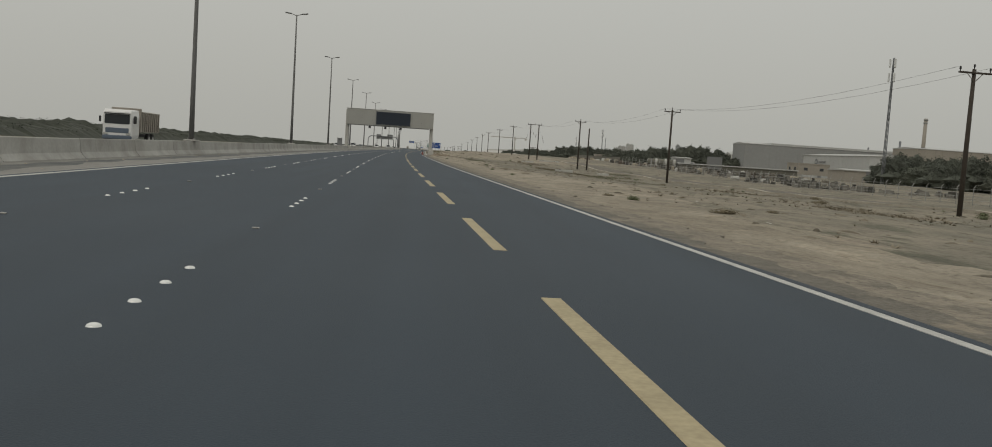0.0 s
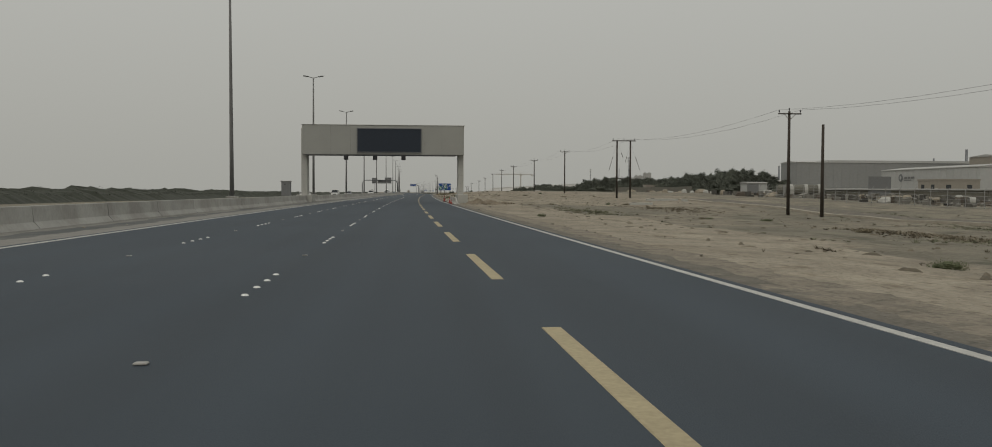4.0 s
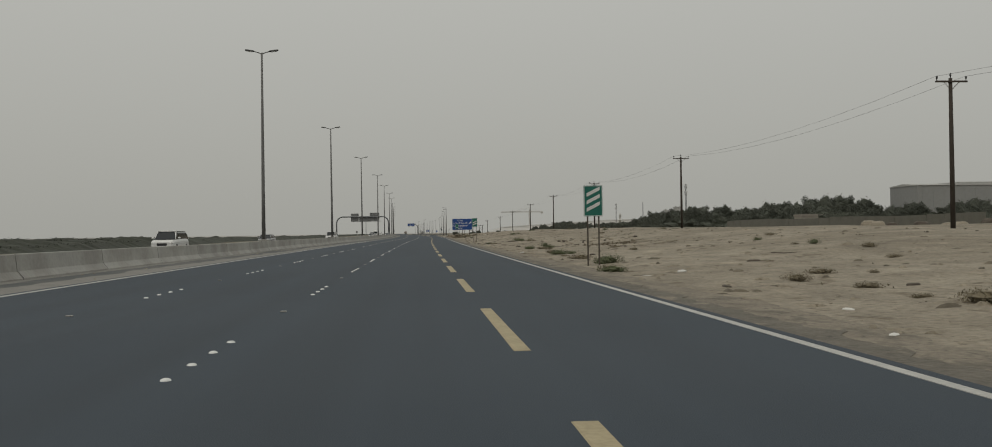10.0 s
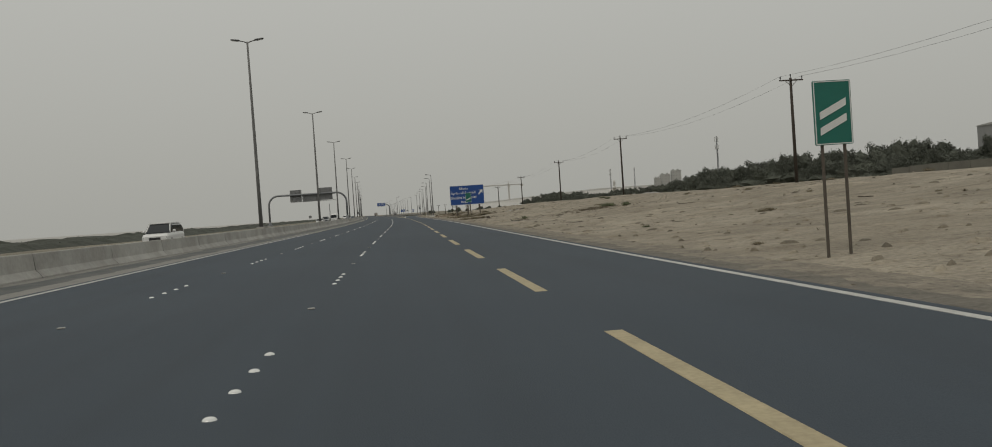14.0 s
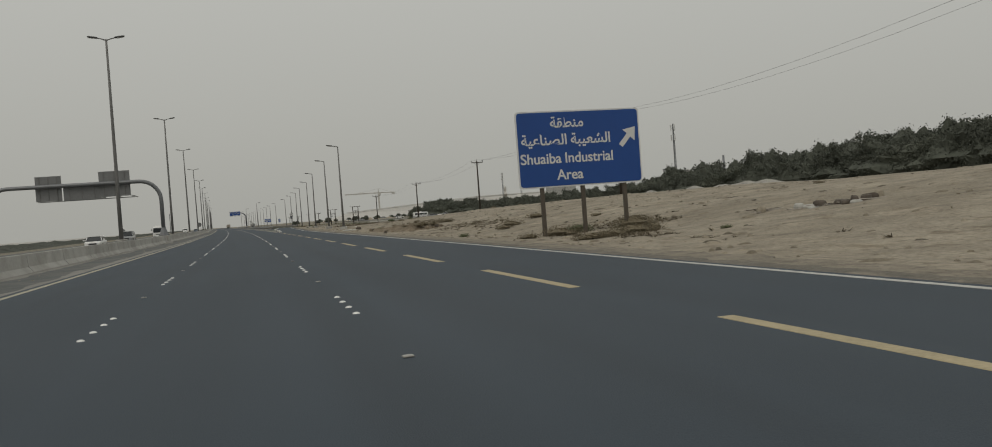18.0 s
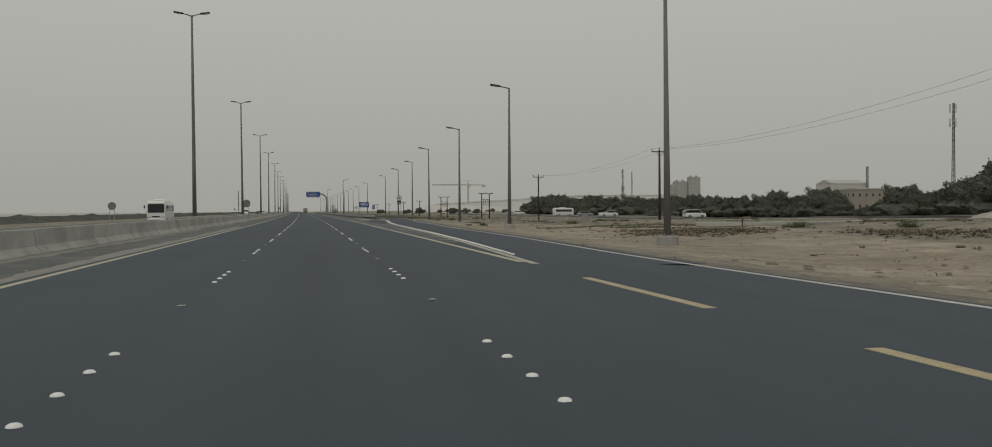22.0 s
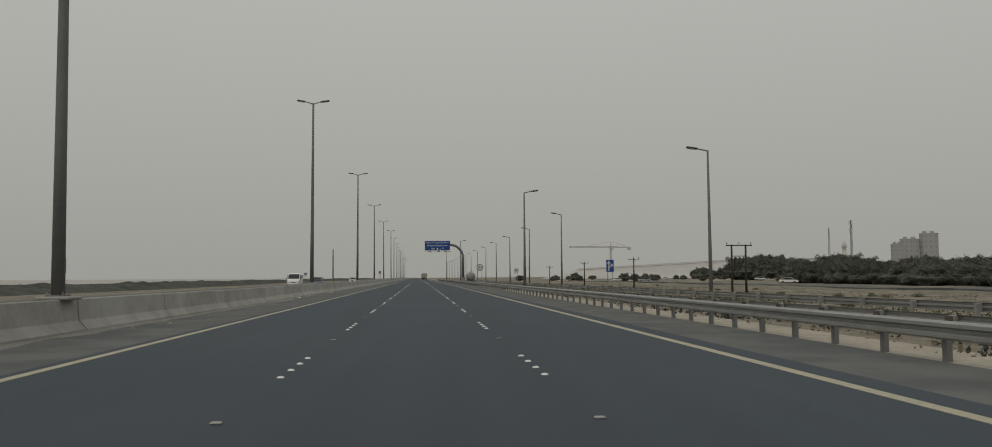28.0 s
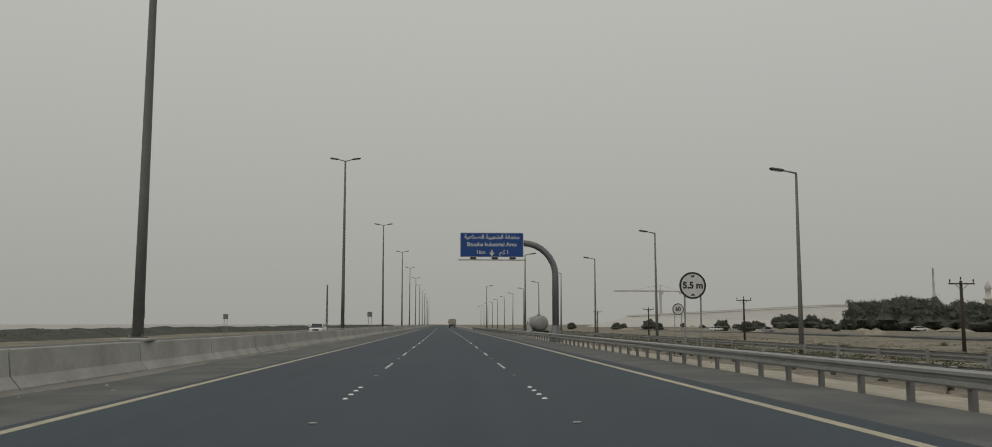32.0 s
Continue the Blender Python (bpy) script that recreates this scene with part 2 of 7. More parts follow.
M_CAR_W = mat("white_car_paint", (0.72, 0.72, 0.71), 0.35, var=0.04, coat=0.6)
M_CAR_S = mat("silver_car_paint", (0.3, 0.31, 0.32), 0.35, metal=0.4, var=0.05, coat=0.6)
M_CAR_BL = mat("dull_blue_paint", (0.1, 0.13, 0.17), 0.4, var=0.06, coat=0.4)
M_GLASS = mat("tinted_glass", (0.02, 0.024, 0.028), 0.08, var=0.05)
M_RUBBER = mat("tyre_rubber", (0.022, 0.021, 0.02), 0.85, var=0.2)
M_TIPPER = mat("tipper_body_paint", (0.33, 0.3, 0.26), 0.7, var=0.2, scale=1.2, fine=9)
M_PLASTIC = mat("white_litter", (0.68, 0.67, 0.64), 0.6, var=0.12)
M_ROCK = mat("rubble", (0.29, 0.256, 0.2), 0.95, var=0.3, scale=2, fine=12, bump=0.5, island=0.35)
M_SCRAP = mat("yard_scrap", (0.135, 0.13, 0.115), 0.85, var=0.3, scale=1.5, fine=9, island=0.75)
M_DEBRIS = mat("dark_debris", (0.09, 0.075, 0.06), 0.9, var=0.35, fine=15, island=0.4)


# ---- geometry helpers ----
class MB:
    """Collects vertices and faces of one mesh."""

    def __init__(self):
        self.v, self.f = [], []

    def add(self, vs, fs):
        o = len(self.v)
        self.v += [tuple(p) for p in vs]
        self.f += [tuple(i + o for i in q) for q in fs]
        return self

    def box(self, c, s, bev=0.0, m=None):
        """A box of centre c and size s, its edges chamfered by bev."""
        hx, hy, hz = s[0] / 2, s[1] / 2, s[2] / 2
        if bev <= 0:
            vs = [Vector((x * hx, y * hy, z * hz)) for z in (-1, 1) for x, y in ((-1, -1), (1, -1), (1, 1), (-1, 1))]
            fs = [(3, 2, 1, 0), (4, 5, 6, 7), (0, 1, 5, 4), (1, 2, 6, 5), (2, 3, 7, 6), (3, 0, 4, 7)]
        else:
            b = min(bev, hx * 0.9, hy * 0.9, hz * 0.9)
            vs = []
            for z, i in ((-hz, b), (-hz + b, 0), (hz - b, 0), (hz, b)):
                x, y = hx - i, hy - i
                vs += [Vector(p) for p in ((-x + b, -y, z), (x - b, -y, z), (x, -y + b, z), (x, y - b, z), (x - b, y, z), (-x + b, y, z), (-x, y - b, z), (-x, -y + b, z))]
            fs = [tuple(range(7, -1, -1)), tuple(range(24, 32))]
            for k in range(3):
                for i in range(8):
                    j = (i + 1) % 8
                    fs.append((8 * k + i, 8 * k + j, 8 * k + 8 + j, 8 * k + 8 + i))
        c = Vector(c)
        if m is not None:
            vs = [m @ p for p in vs]
        return self.add([p + c for p in vs], fs)

    def tube(self, pts, radii, seg=10, cap=True):
        """A tube along pts with a radius for each point."""
        pts = [Vector(p) for p in pts]
        if not isinstance(radii, (list, tuple)):
            radii = [radii] * len(pts)
        vs, fs = [], []
        for i, p in enumerate(pts):
            d = (pts[min(i + 1, len(pts) - 1)] - pts[max(i - 1, 0)]).normalized()
            a = d.cross(Vector((0, 1, 0)) if abs(d.y) < 0.9 else Vector((1, 0, 0))).normalized()
            b = d.cross(a)
            vs += [p + (a * math.cos(k * math.tau / seg) + b * math.sin(k * math.tau / seg)) * radii[i] for k in range(seg)]
        for i in range(len(pts) - 1):
            for k in range(seg):
                j = (k + 1) % seg
                fs.append((i * seg + k, i * seg + j, (i + 1) * seg + j, (i + 1) * seg + k))
        if cap:
            fs += [tuple(range(seg - 1, -1, -1)), tuple(range((len(pts) - 1) * seg, len(pts) * seg))]
        return self.add(vs, fs)

    def sweep(self, prof, pts, closed=True, cap=True):
        """A cross-section (n, z) moved along points (x, y, z) that run about along y."""
        k = len(prof)
        vs = [(p[0] + n, p[1], p[2] + z) for p in pts for n, z in prof]
        fs = []
        for i in range(len(pts) - 1):
            for a in range(k if closed else k - 1):
                b = (a + 1) % k
                fs.append((i * k + a, i * k + b, (i + 1) * k + b, (i + 1) * k + a))
        if closed and cap:
            fs += [tuple(range(k - 1, -1, -1)), tuple(range((len(pts) - 1) * k, len(pts) * k))]
        return self.add(vs, fs)

    def prism(self, outline, y0, y1):
        """An outline of (x, z) points, extruded from y0 to y1."""
        k = len(outline)
        vs = [(x, y0, z) for x, z in outline] + [(x, y1, z) for x, z in outline]
        fs = [tuple(range(k)), tuple(range(2 * k - 1, k - 1, -1))]
        fs += [((i + 1) % k, i, k + i, k + (i + 1) % k) for i in range(k)]
        return self.add(vs, fs)

    def mesh(self, name, material, smooth=False):
        me = bpy.data.meshes.new(name)
        me.from_pydata(self.v, [], self.f)
        me.materials.append(material)
        if smooth:
            me.polygons.foreach_set("use_smooth", [True] * len(me.polygons))
        bm = bmesh.new()
        bm.from_mesh(me)
        bmesh.ops.recalc_face_normals(bm, faces=bm.faces)
        bm.to_mesh(me)
        bm.free()
        me.update()
        return me


def part(name, mb, material, parent=None, label="", smooth=False, kind=""):
    """Links a builder's mesh, or a ready mesh, as one object under a thing or a part."""
    me = mb.mesh(name, material, smooth) if isinstance(mb, MB) else mb
    ob = new(name, me)
    ob.parent = parent
    return tagged(ob, label, kind=kind)


def thing(name, label, category, group="", loc=(0, 0, 0), rz=0.0):
    ob = new(name)
    ob.empty_display_size = 0.3
    ob.matrix_basis = pose(*loc, 0, 0, rz)
    return tagged(ob, label, category, group)


# ---- plan: a road with gentle bends, s along it and n across it (0: line of studs between lanes two and three) ----
BEND = [9.23, 5.93, 2.62, 0.61, 0.0, 0.39, 1.57, 1.43, 0.0, -2.29, -4.99, -7.83, -11.06, -14.27, -17.47, -20.68, -23.88]


def cx(s):
    if s <= -100:
        return BEND[0] - 0.033 * (s + 100)
    if s >= 1499:
        return BEND[-1] - 0.032 * (s - 1500)
    u = (s + 100) / 100
    i = int(u)
    a = u - i
    q = [BEND[min(max(k, 0), 16)] for k in (i - 1, i, i + 1, i + 2)]
    return 0.5 * (2 * q[1] + (q[2] - q[0]) * a + (2 * q[0] - 5 * q[1] + 4 * q[2] - q[3]) * a * a + (3 * q[1] - q[0] - 3 * q[2] + q[3]) * a ** 3)


def heading(s):
    return math.degrees(-math.atan2(cx(s + 2) - cx(s - 2), 4))


def P(s, n, z=0.0):
    return (cx(s) + n, s, z)


def lerp_table(tab, s):
    if s <= tab[0][0]:
        return tab[0][1]
    for (a, va), (b, vb) in zip(tab, tab[1:]):
        if s <= b:
            k = (s - a) / (b - a)
            return va + (vb - va) * k
    return tab[-1][1]


def smooth(a, b, x):
    k = min(max((x - a) / (b - a), 0), 1)
    return k * k * (3 - 2 * k)


FIELD = [(-200, -0.6), (70, -0.7), (130, -1.1), (195, -0.8), (263, 0.55), (332, 1.3), (400, 1.5), (468, 1.75), (534, 1.8), (597, 1.7), (662, 0.5), (728, -0.2), (787, -1.0), (1600, -1.1)]
RAMP_L = [(636, 3.65), (653, 4.5), (666, 5.0), (684, 5.5), (700, 5.9), (715, 6.6), (728, 7.6), (742, 8.7), (765, 9.8), (800, 10.2), (1500, 10.2)]
RAMP_R = [(600, 6.9), (640, 7.3), (658, 8.2), (690, 9.1), (700, 9.8), (717, 10.4), (728, 11.2), (745, 12.6), (770, 14.0), (800, 14.5), (1500, 14.5)]
RAMP_Z = [(735, 0.0), (770, -0.08), (850, -0.3), (1500, -0.35)]


def ground_z(s, n):
    """Height of the open ground at (s, n)."""
    if n < -34:
        return -0.25 + 0.25 * noise.noise((s * 0.03, n * 0.03, 3)) * smooth(-34, -60, n)
    if n < 6:
        return -0.06
    edge = lerp_table(RAMP_R, s) + 0.5 if s > 600 else 7.1
    far = lerp_table(FIELD, s)
    if n < edge:
        return lerp_table(RAMP_Z, s) - 0.06 - (0.02 if s > 760 and n < lerp_table(RAMP_L, s) - 0.4 else 0)
    base = lerp_table(RAMP_Z, s)
    z = base - 0.05 + (far - base) * smooth(edge, 36, n)
    rough = smooth(edge + 0.3, edge + 5, n)
    z += rough * (0.16 * noise.noise((s * 0.12, n * 0.16, 0.5)) + 0.32 * noise.noise((s * 0.035, n * 0.05, 7.5)) + 0.06 * noise.noise((s * 0.5, n * 0.6, 2.5)))
    if n > 60:
        z -= (far + 0.5) * smooth(60, 160, n) * (1 if far > 0 else 0)
    return z


# ---- ground: one sheet, finer along the road ----
def build_ground():
    ns = [-2600, -1200, -500, -220, -120, -80, -60, -48, -38, -32, -20, -11, 3, 5.8, 6.4, 7, 7.4, 8, 8.6, 9.3, 10, 11, 12, 13, 14, 15, 16, 17, 18, 19.5, 21, 23, 25, 27, 30, 33, 36, 40, 45, 50, 56, 64, 75, 90, 110, 140, 180, 240, 320, 450, 700, 1300, 2600]
    ss = [-1500, -600, -250, -120, -80] + [-60 + 2.0 * i for i in range(531)] + [1010 + 12 * i for i in range(30)] + [1400, 1600, 1900, 2400, 3200, 4200]
    vs, fs = [], []
    for s in ss:
        for n in ns:
            vs.append(P(s, n, ground_z(s, n)))
    w = len(ns)
    for i in range(len(ss) - 1):
        for j in range(w - 1):
            fs.append((i * w + j, i * w + j + 1, (i + 1) * w + j + 1, (i + 1) * w + j))
    me = bpy.data.meshes.new("ground")
    me.from_pydata(vs, [], fs)
    me.materials.append(M_SAND)
    me.materials.append(M_SCRUB)
    me.materials.append(M_PLAIN)
    for p in me.polygons:
        c = p.center
        n = c.x - cx(c.y)
        if n < -11 or n > 52 + 8 * noise.noise((c.y * 0.03, 0, 0)) or (c.y < 215 and n > 15 + 6 * noise.noise((c.y * 0.04, n * 0.05, 0))) or (c.y > 640 and n > 22 - 6 * smooth(690, 730, c.y) + 7 * noise.noise((c.y * 0.04, n * 0.05, 0))):
            p.material_index = 1
        # past the thicket: ground with haze in its colour
        if n < -51:
            p.material_index = 2
        p.use_smooth = True
    tagged(new("ground", me), "pale desert sand with scrub patches beside the road", "ground", kind="structure")


build_ground()


def strip(name, nl, nr, s0, s1, z, material, label, parent=None, step=6.0, kind="structure", thick=0.05, category="road"):
    """A sheet with a thickness between two edges, given as numbers or functions of s."""
    mb = MB()
    k = max(1, int((s1 - s0) / step))
    for i in range(k + 1):
        s = s0 + (s1 - s0) * i / k
        a, b = (nl(s) if callable(nl) else nl), (nr(s) if callable(nr) else nr)
        h = z(s) if callable(z) else z
        mb.v += [P(s, a, h - thick), P(s, a, h), P(s, b, h), P(s, b, h - thick)]
    for i in range(k):
        o = 4 * i
        mb.f += [(o, o + 1, o + 5, o + 4), (o + 1, o + 2, o + 6, o + 5), (o + 2, o + 3, o + 7, o + 6)]
    ob = part(name, mb, material, parent, label)
    if parent is None:
        tagged(ob, label, category, kind=kind)
    return ob


N_LEFT, N_YEL, N_RIGHT = -7.43, 3.56, 6.9
gore_r = lambda s: lerp_table(RAMP_R, s)
road = strip("road", -7.75, lambda s: (gore_r(s) if s < 636 else (lerp_table(RAMP_L, s) if s < 742 else 3.95)) + 0.25, -150, 1900, 0.0, M_ASPHALT, "dark grey asphalt carriageway with worn lane markings", step=4)
strip("shoulder", -10.6, -7.75, -150, 1900, -0.012, M_SHOULDER, "dusty grey asphalt shoulder beside the concrete barrier", category="shoulder")
def ragged(s, w, seed):
    """Distance of a crumbled edge from the white line."""
    return lerp_table(RAMP_R, s) + w + 0.2 * noise.noise((s * 0.13, seed, 0)) + 0.22 * noise.noise((s * 0.7, seed, 2)) + 0.2 * noise.noise((s * 2.1, seed, 5)) + 0.12 * noise.noise((s * 4.7, seed, 7))


strip("verge", lambda s: lerp_table(RAMP_R, s) + 0.2, lambda s: ragged(s, 1.75, 4), -150, 760, -0.02, M_VERGE, "sandy gravel between asphalt edge and sand", step=0.3, category="verge", thick=0.12)
strip("verge", lambda s: lerp_table(RAMP_R, s) + 0.24, lambda s: ragged(s, 0.85, 9), -150, 760, -0.012, M_GRAVEL, "dark crumbled gravel along the asphalt edge", step=0.3, category="verge", thick=0.1)
strip("shoulder", 3.95 + 0.25, 6.5, 742, 1700, -0.012, M_SHOULDER, "dusty grey asphalt shoulder beside the steel guardrail", category="shoulder", thick=0.1)
strip("verge", 6.5, lambda s: 8.2 - 0.6 * (1 - smooth(742, 800, s)) + 0.3 * noise.noise((s * 0.5, 2, 2)), 750, 1500, lambda s: -0.026 + lerp_table(RAMP_Z, s) * 0.1, M_PALE_SAND, "pale drifted sand under the guardrail", step=1.0, category="verge", thick=0.12)
strip("verge", 6.5, lambda s: 9.6 - 1.2 * (1 - smooth(742, 800, s)) + 0.2 * noise.noise((s * 0.3, 1, 1)), 750, 1500, lambda s: -0.032 + lerp_table(RAMP_Z, s) * 0.1, M_VERGE, "weedy gravel between the guardrails", step=1.5, category="verge", thick=0.12)
strip("road", lambda s: lerp_table(RAMP_L, s) + 0.25, lambda s: lerp_table(RAMP_R, s) + 0.5, 636, 1500, lambda s: lerp_table(RAMP_Z, s) - 0.003, M_ASPHALT, "dark asphalt exit lane leaving the carriageway", step=4)
strip("road", -28.5, -12.2, -300, 1900, 0.0, M_SHOULDER, "dusty asphalt of the opposite carriageway", step=8)
strip("median", -12.2, -10.95, -300, 1900, 0.1, M_GRAVEL, "dusty raised strip behind the concrete barrier", category="median", thick=0.2)

# ---- road markings ----
strip("edge_line", N_LEFT - 0.09, N_LEFT + 0.09, -150, 470, 0.006, M_WHITE_LINE, "worn white edge line", road, thick=0.006)
strip("edge_line", N_LEFT - 0.09, N_LEFT + 0.09, 470, 1700, 0.006, M_CREAM_LINE, "worn pale yellow edge line", road, thick=0.006)
strip("edge_line", lambda s: gore_r(s) - 0.075, lambda s: gore_r(s) + 0.065, -150, 770, 0.006, M_WHITE_LINE, "worn white edge line", road, thick=0.006, step=4)
strip("edge_line", N_YEL - 0.1, N_YEL + 0.1, 638, 1700, 0.006, M_CREAM_LINE, "worn pale yellow edge line", road, thick=0.006)
strip("gore_line", lambda s: lerp_table(RAMP_L, s) - 0.1, lambda s: lerp_table(RAMP_L, s) + 0.1, 637, 762, 0.008, M_GORE_LINE, "worn pale yellow gore line", road, thick=0.008, step=3)


def series(anchors, k):
    """The k-th place of a row whose places are known at some numbers."""
    for (ka, sa), (kb, sb) in zip(anchors, anchors[1:]):
        if k <= kb or kb == anchors[-1][0]:
            return sa + (sb - sa) * (k - ka) / (kb - ka)


DASHES = [(-1, 11.0), (0, 20.9), (4, 62.8), (5, 72.5), (7, 93.3), (8, 102.5), (15, 178.8), (16, 188.3), (17, 197.8), (19, 220.4), (20, 229.9), (22, 251.3), (23, 260.7), (24, 272.6), (25, 282.3), (31, 344.8), (32, 354.9), (40, 439.7), (41, 450.0), (42, 459.6), (43, 471.8), (44, 481.7), (49, 534.5), (50, 544.5), (55, 596.4), (56, 605.7), (57, 617.0), (58, 626.5)]
STUDS = [(-5, 14.5), (-4, 27.0), (0, 73.96), (2, 97.6), (9, 183.8), (13, 232.3), (15, 256.2), (17, 280.8), (23, 352.5), (33, 476.9), (38, 536.7), (43, 597.2), (45, 621.1), (48, 657.2), (53, 714.5), (59, 783.6), (62, 818.0), (66, 862.2), (70, 908.8)]


def quad_piece(name, s0, s1, n0, n1, z, material, parent):
    mb = MB()
    mb.v = [P(s0, n0, z - 0.006), P(s0, n1, z - 0.006), P(s1, n1, z - 0.006), P(s1, n0, z - 0.006), P(s0 + .02, n0 + .01, z), P(s0 + .02, n1 - .01, z), P(s1 - .02, n1 - .01, z), P(s1 - .02, n0 + .01, z)]
    mb.f = [(4, 5, 6, 7), (0, 1, 5, 4), (1, 2, 6, 5), (2, 3, 7, 6), (3, 0, 4, 7)]
    return part(name, mb, material, parent)


for k in range(-8, 65):
    s = series(DASHES, k)
    if s < 634:
        quad_piece("lane_dash", s, s + 5.8, N_YEL - 0.1, N_YEL + 0.1, 0.007, M_YELLOW_LINE, road)

# chevrons of the gore
def slant(s0, n0, s1, n1, w0, w1, paint):
    """A painted bar from (s0, n0) to (s1, n1), w0 and w1 long at its ends."""
    mb = MB()
    for z in (0.0005, 0.0075):
        mb.v += [P(s0, n0, z), P(s0 + w0, n0, z), P(s1 + w1, n1, z), P(s1, n1, z)]
    mb.f = [(4, 5, 6, 7), (0, 1, 5, 4), (1, 2, 6, 5), (2, 3, 7, 6), (3, 0, 4, 7)]
    part("chevron", mb, paint, road)


for k in range(36):
    s = 655.07 + 2.53 * k
    nl, nr = N_YEL + 0.08, lerp_table(RAMP_L, s) - 0.12
    mid = nl + min(1.6, 0.77 * (nr - nl))
    apex = s - 1.9 * (mid - nl)
    slant(apex, mid, s, nl, 0.3, 0.2, M_GORE_LINE)
    if s < 706:
        slant(apex, mid + 0.004, apex + 1.65 * (nr - mid), nr, 0.46, 0.4, M_GORE_LINE)
        continue
    # further on the other arm is worn to scraps
    for a, b, w in ((0.02, 0.2, 0.3), (0.32, 0.48, 0.22), (0.62, 0.7, 0.16), (0.82, 0.98, 0.3)):
        a, b = a + 0.08 * math.sin(k * 2.3 + 9 * a), b + 0.06 * math.sin(k * 3.7 + 5 * b)
        if (k * 7 + int(a * 40)) % 5 == 0 or b > 0.995:
            continue
        na, nb = mid + a * (nr - mid), mid + b * (nr - mid)
        slant(apex + 1.65 * (na - mid), na + 0.004, apex + 1.65 * (nb - mid), nb, w, w * 0.8, M_GORE)


def dome(r, h, rings=3, seg=10):
    mb = MB()
    for i in range(rings):
        a = i / rings * math.pi / 2
        mb.v += [(r * math.cos(a) * math.cos(k * math.tau / seg), r * math.cos(a) * math.sin(k * math.tau / seg), h * math.sin(a)) for k in range(seg)]
    mb.v.append((0, 0, h))
    for i in range(rings - 1):
        for k in range(seg):
            j = (k + 1) % seg
            mb.f.append((i * seg + k, i * seg + j, (i + 1) * seg + j, (i + 1) * seg + k))
    o = (rings - 1) * seg
    mb.f += [(o + k, o + (k + 1) % seg, rings * seg) for k in range(seg)]
    return mb


stud_mb = dome(0.056, 0.027)
stud_me = stud_mb.mesh("road_stud", M_STUD, True)
big_mb = dome(0.075, 0.042)
big_me = big_mb.mesh("road_stud", M_STUD, True)
refl_me = MB().box((0, 0, 0.01), (0.11, 0.09, 0.022), 0.008).mesh("reflector", M_REFLECTOR)
rest = MB()
for line, lo, hi in ((0.0, 0, 452), (-3.65, 440, 905)):
    for k in range(-13, 110):
        s = series(STUDS, k)
        for i in range(4):
            si = s + i
            if lo <= si <= hi:
                ob = part("road_stud", stud_me, M_STUD, road)
                ob.location = P(si, line, 0.001)
            elif si < 1300:
                x, y, z = P(si, line, 0.001)
                rest.add([(a + x, b + y, c + z) for a, b, c in stud_mb.v], stud_mb.f)
        if 0 < s < 950:
            ob = part("reflector", refl_me, M_REFLECTOR, road)
            ob.location = P(s + 7.5, line, 0.001)
part("lane_studs", rest, M_STUD, road, "far rows of white road studs", True, "stuff")
eye_me = MB().box((0, -0.058, 0.018), (0.05, 0.02, 0.016), 0.004).mesh("reflector", M_BLACK)
for i in range(144):
    s = 641.96 + 0.7 * i
    ob = part("road_stud", big_me, M_STUD, road)
    ob.location = P(s, lerp_table(RAMP_L, s) + 0.24, 0.001)
    if 670 < s < 725:
        part("reflector", eye_me, M_BLACK, ob)

# ---- concrete barrier in the median ----
JERSEY = [(0.0, 0.0), (0.0, 0.09), (-0.2, 0.32), (-0.26, 0.86), (-0.28, 0.88), (-0.4, 0.88), (-0.42, 0.86), (-0.48, 0.32), (-0.66, 0.09), (-0.66, 0.0)]
barrier = tagged(new("concrete_barrier"), "long grey concrete median barrier in joined segments", "barrier", kind="structure")
seg_me = MB().sweep(JERSEY, [(0, -3.965, 0), (0, 3.965, 0)]).mesh("segment", M_CONCRETE)
for k in range(-10, 200):
    s = 2.7 + 8.0 * k
    ob = part("segment", seg_me, M_CONCRETE, barrier)
    ob.matrix_basis = pose(*P(s, -10.4, -0.02 + 0.012 * math.sin(k * 7.3)), 0, 0, heading(s) + 0.12 * math.sin(k * 3.1))


# ---- street lamps ----
def lamp_head(parent, x, z, side):
    """A flat cobra head whose arm end is at x; side is the way that it points."""
    tilt = Matrix.Rotation(radians(-side * 8), 3, "Y")
    head = MB().box((x + side * 0.4, 0, z + 0.05), (0.82, 0.3, 0.13), 0.055, tilt)
    h = part("lamp_head", head, M_LAMP, parent)
    part("lens", MB().box((x + side * 0.45, 0, z - 0.018), (0.5, 0.22, 0.03), 0.012, tilt), M_LENS, h)


def base_bolts(parent, r, z, rad=0.02):
    for k in range(4):
        a = math.pi / 4 + k * math.pi / 2
        part("bolt", MB().tube([(r * math.cos(a), r * math.sin(a), z), (r * math.cos(a), r * math.sin(a), z + 0.08)], rad, 6), M_GALV, parent)


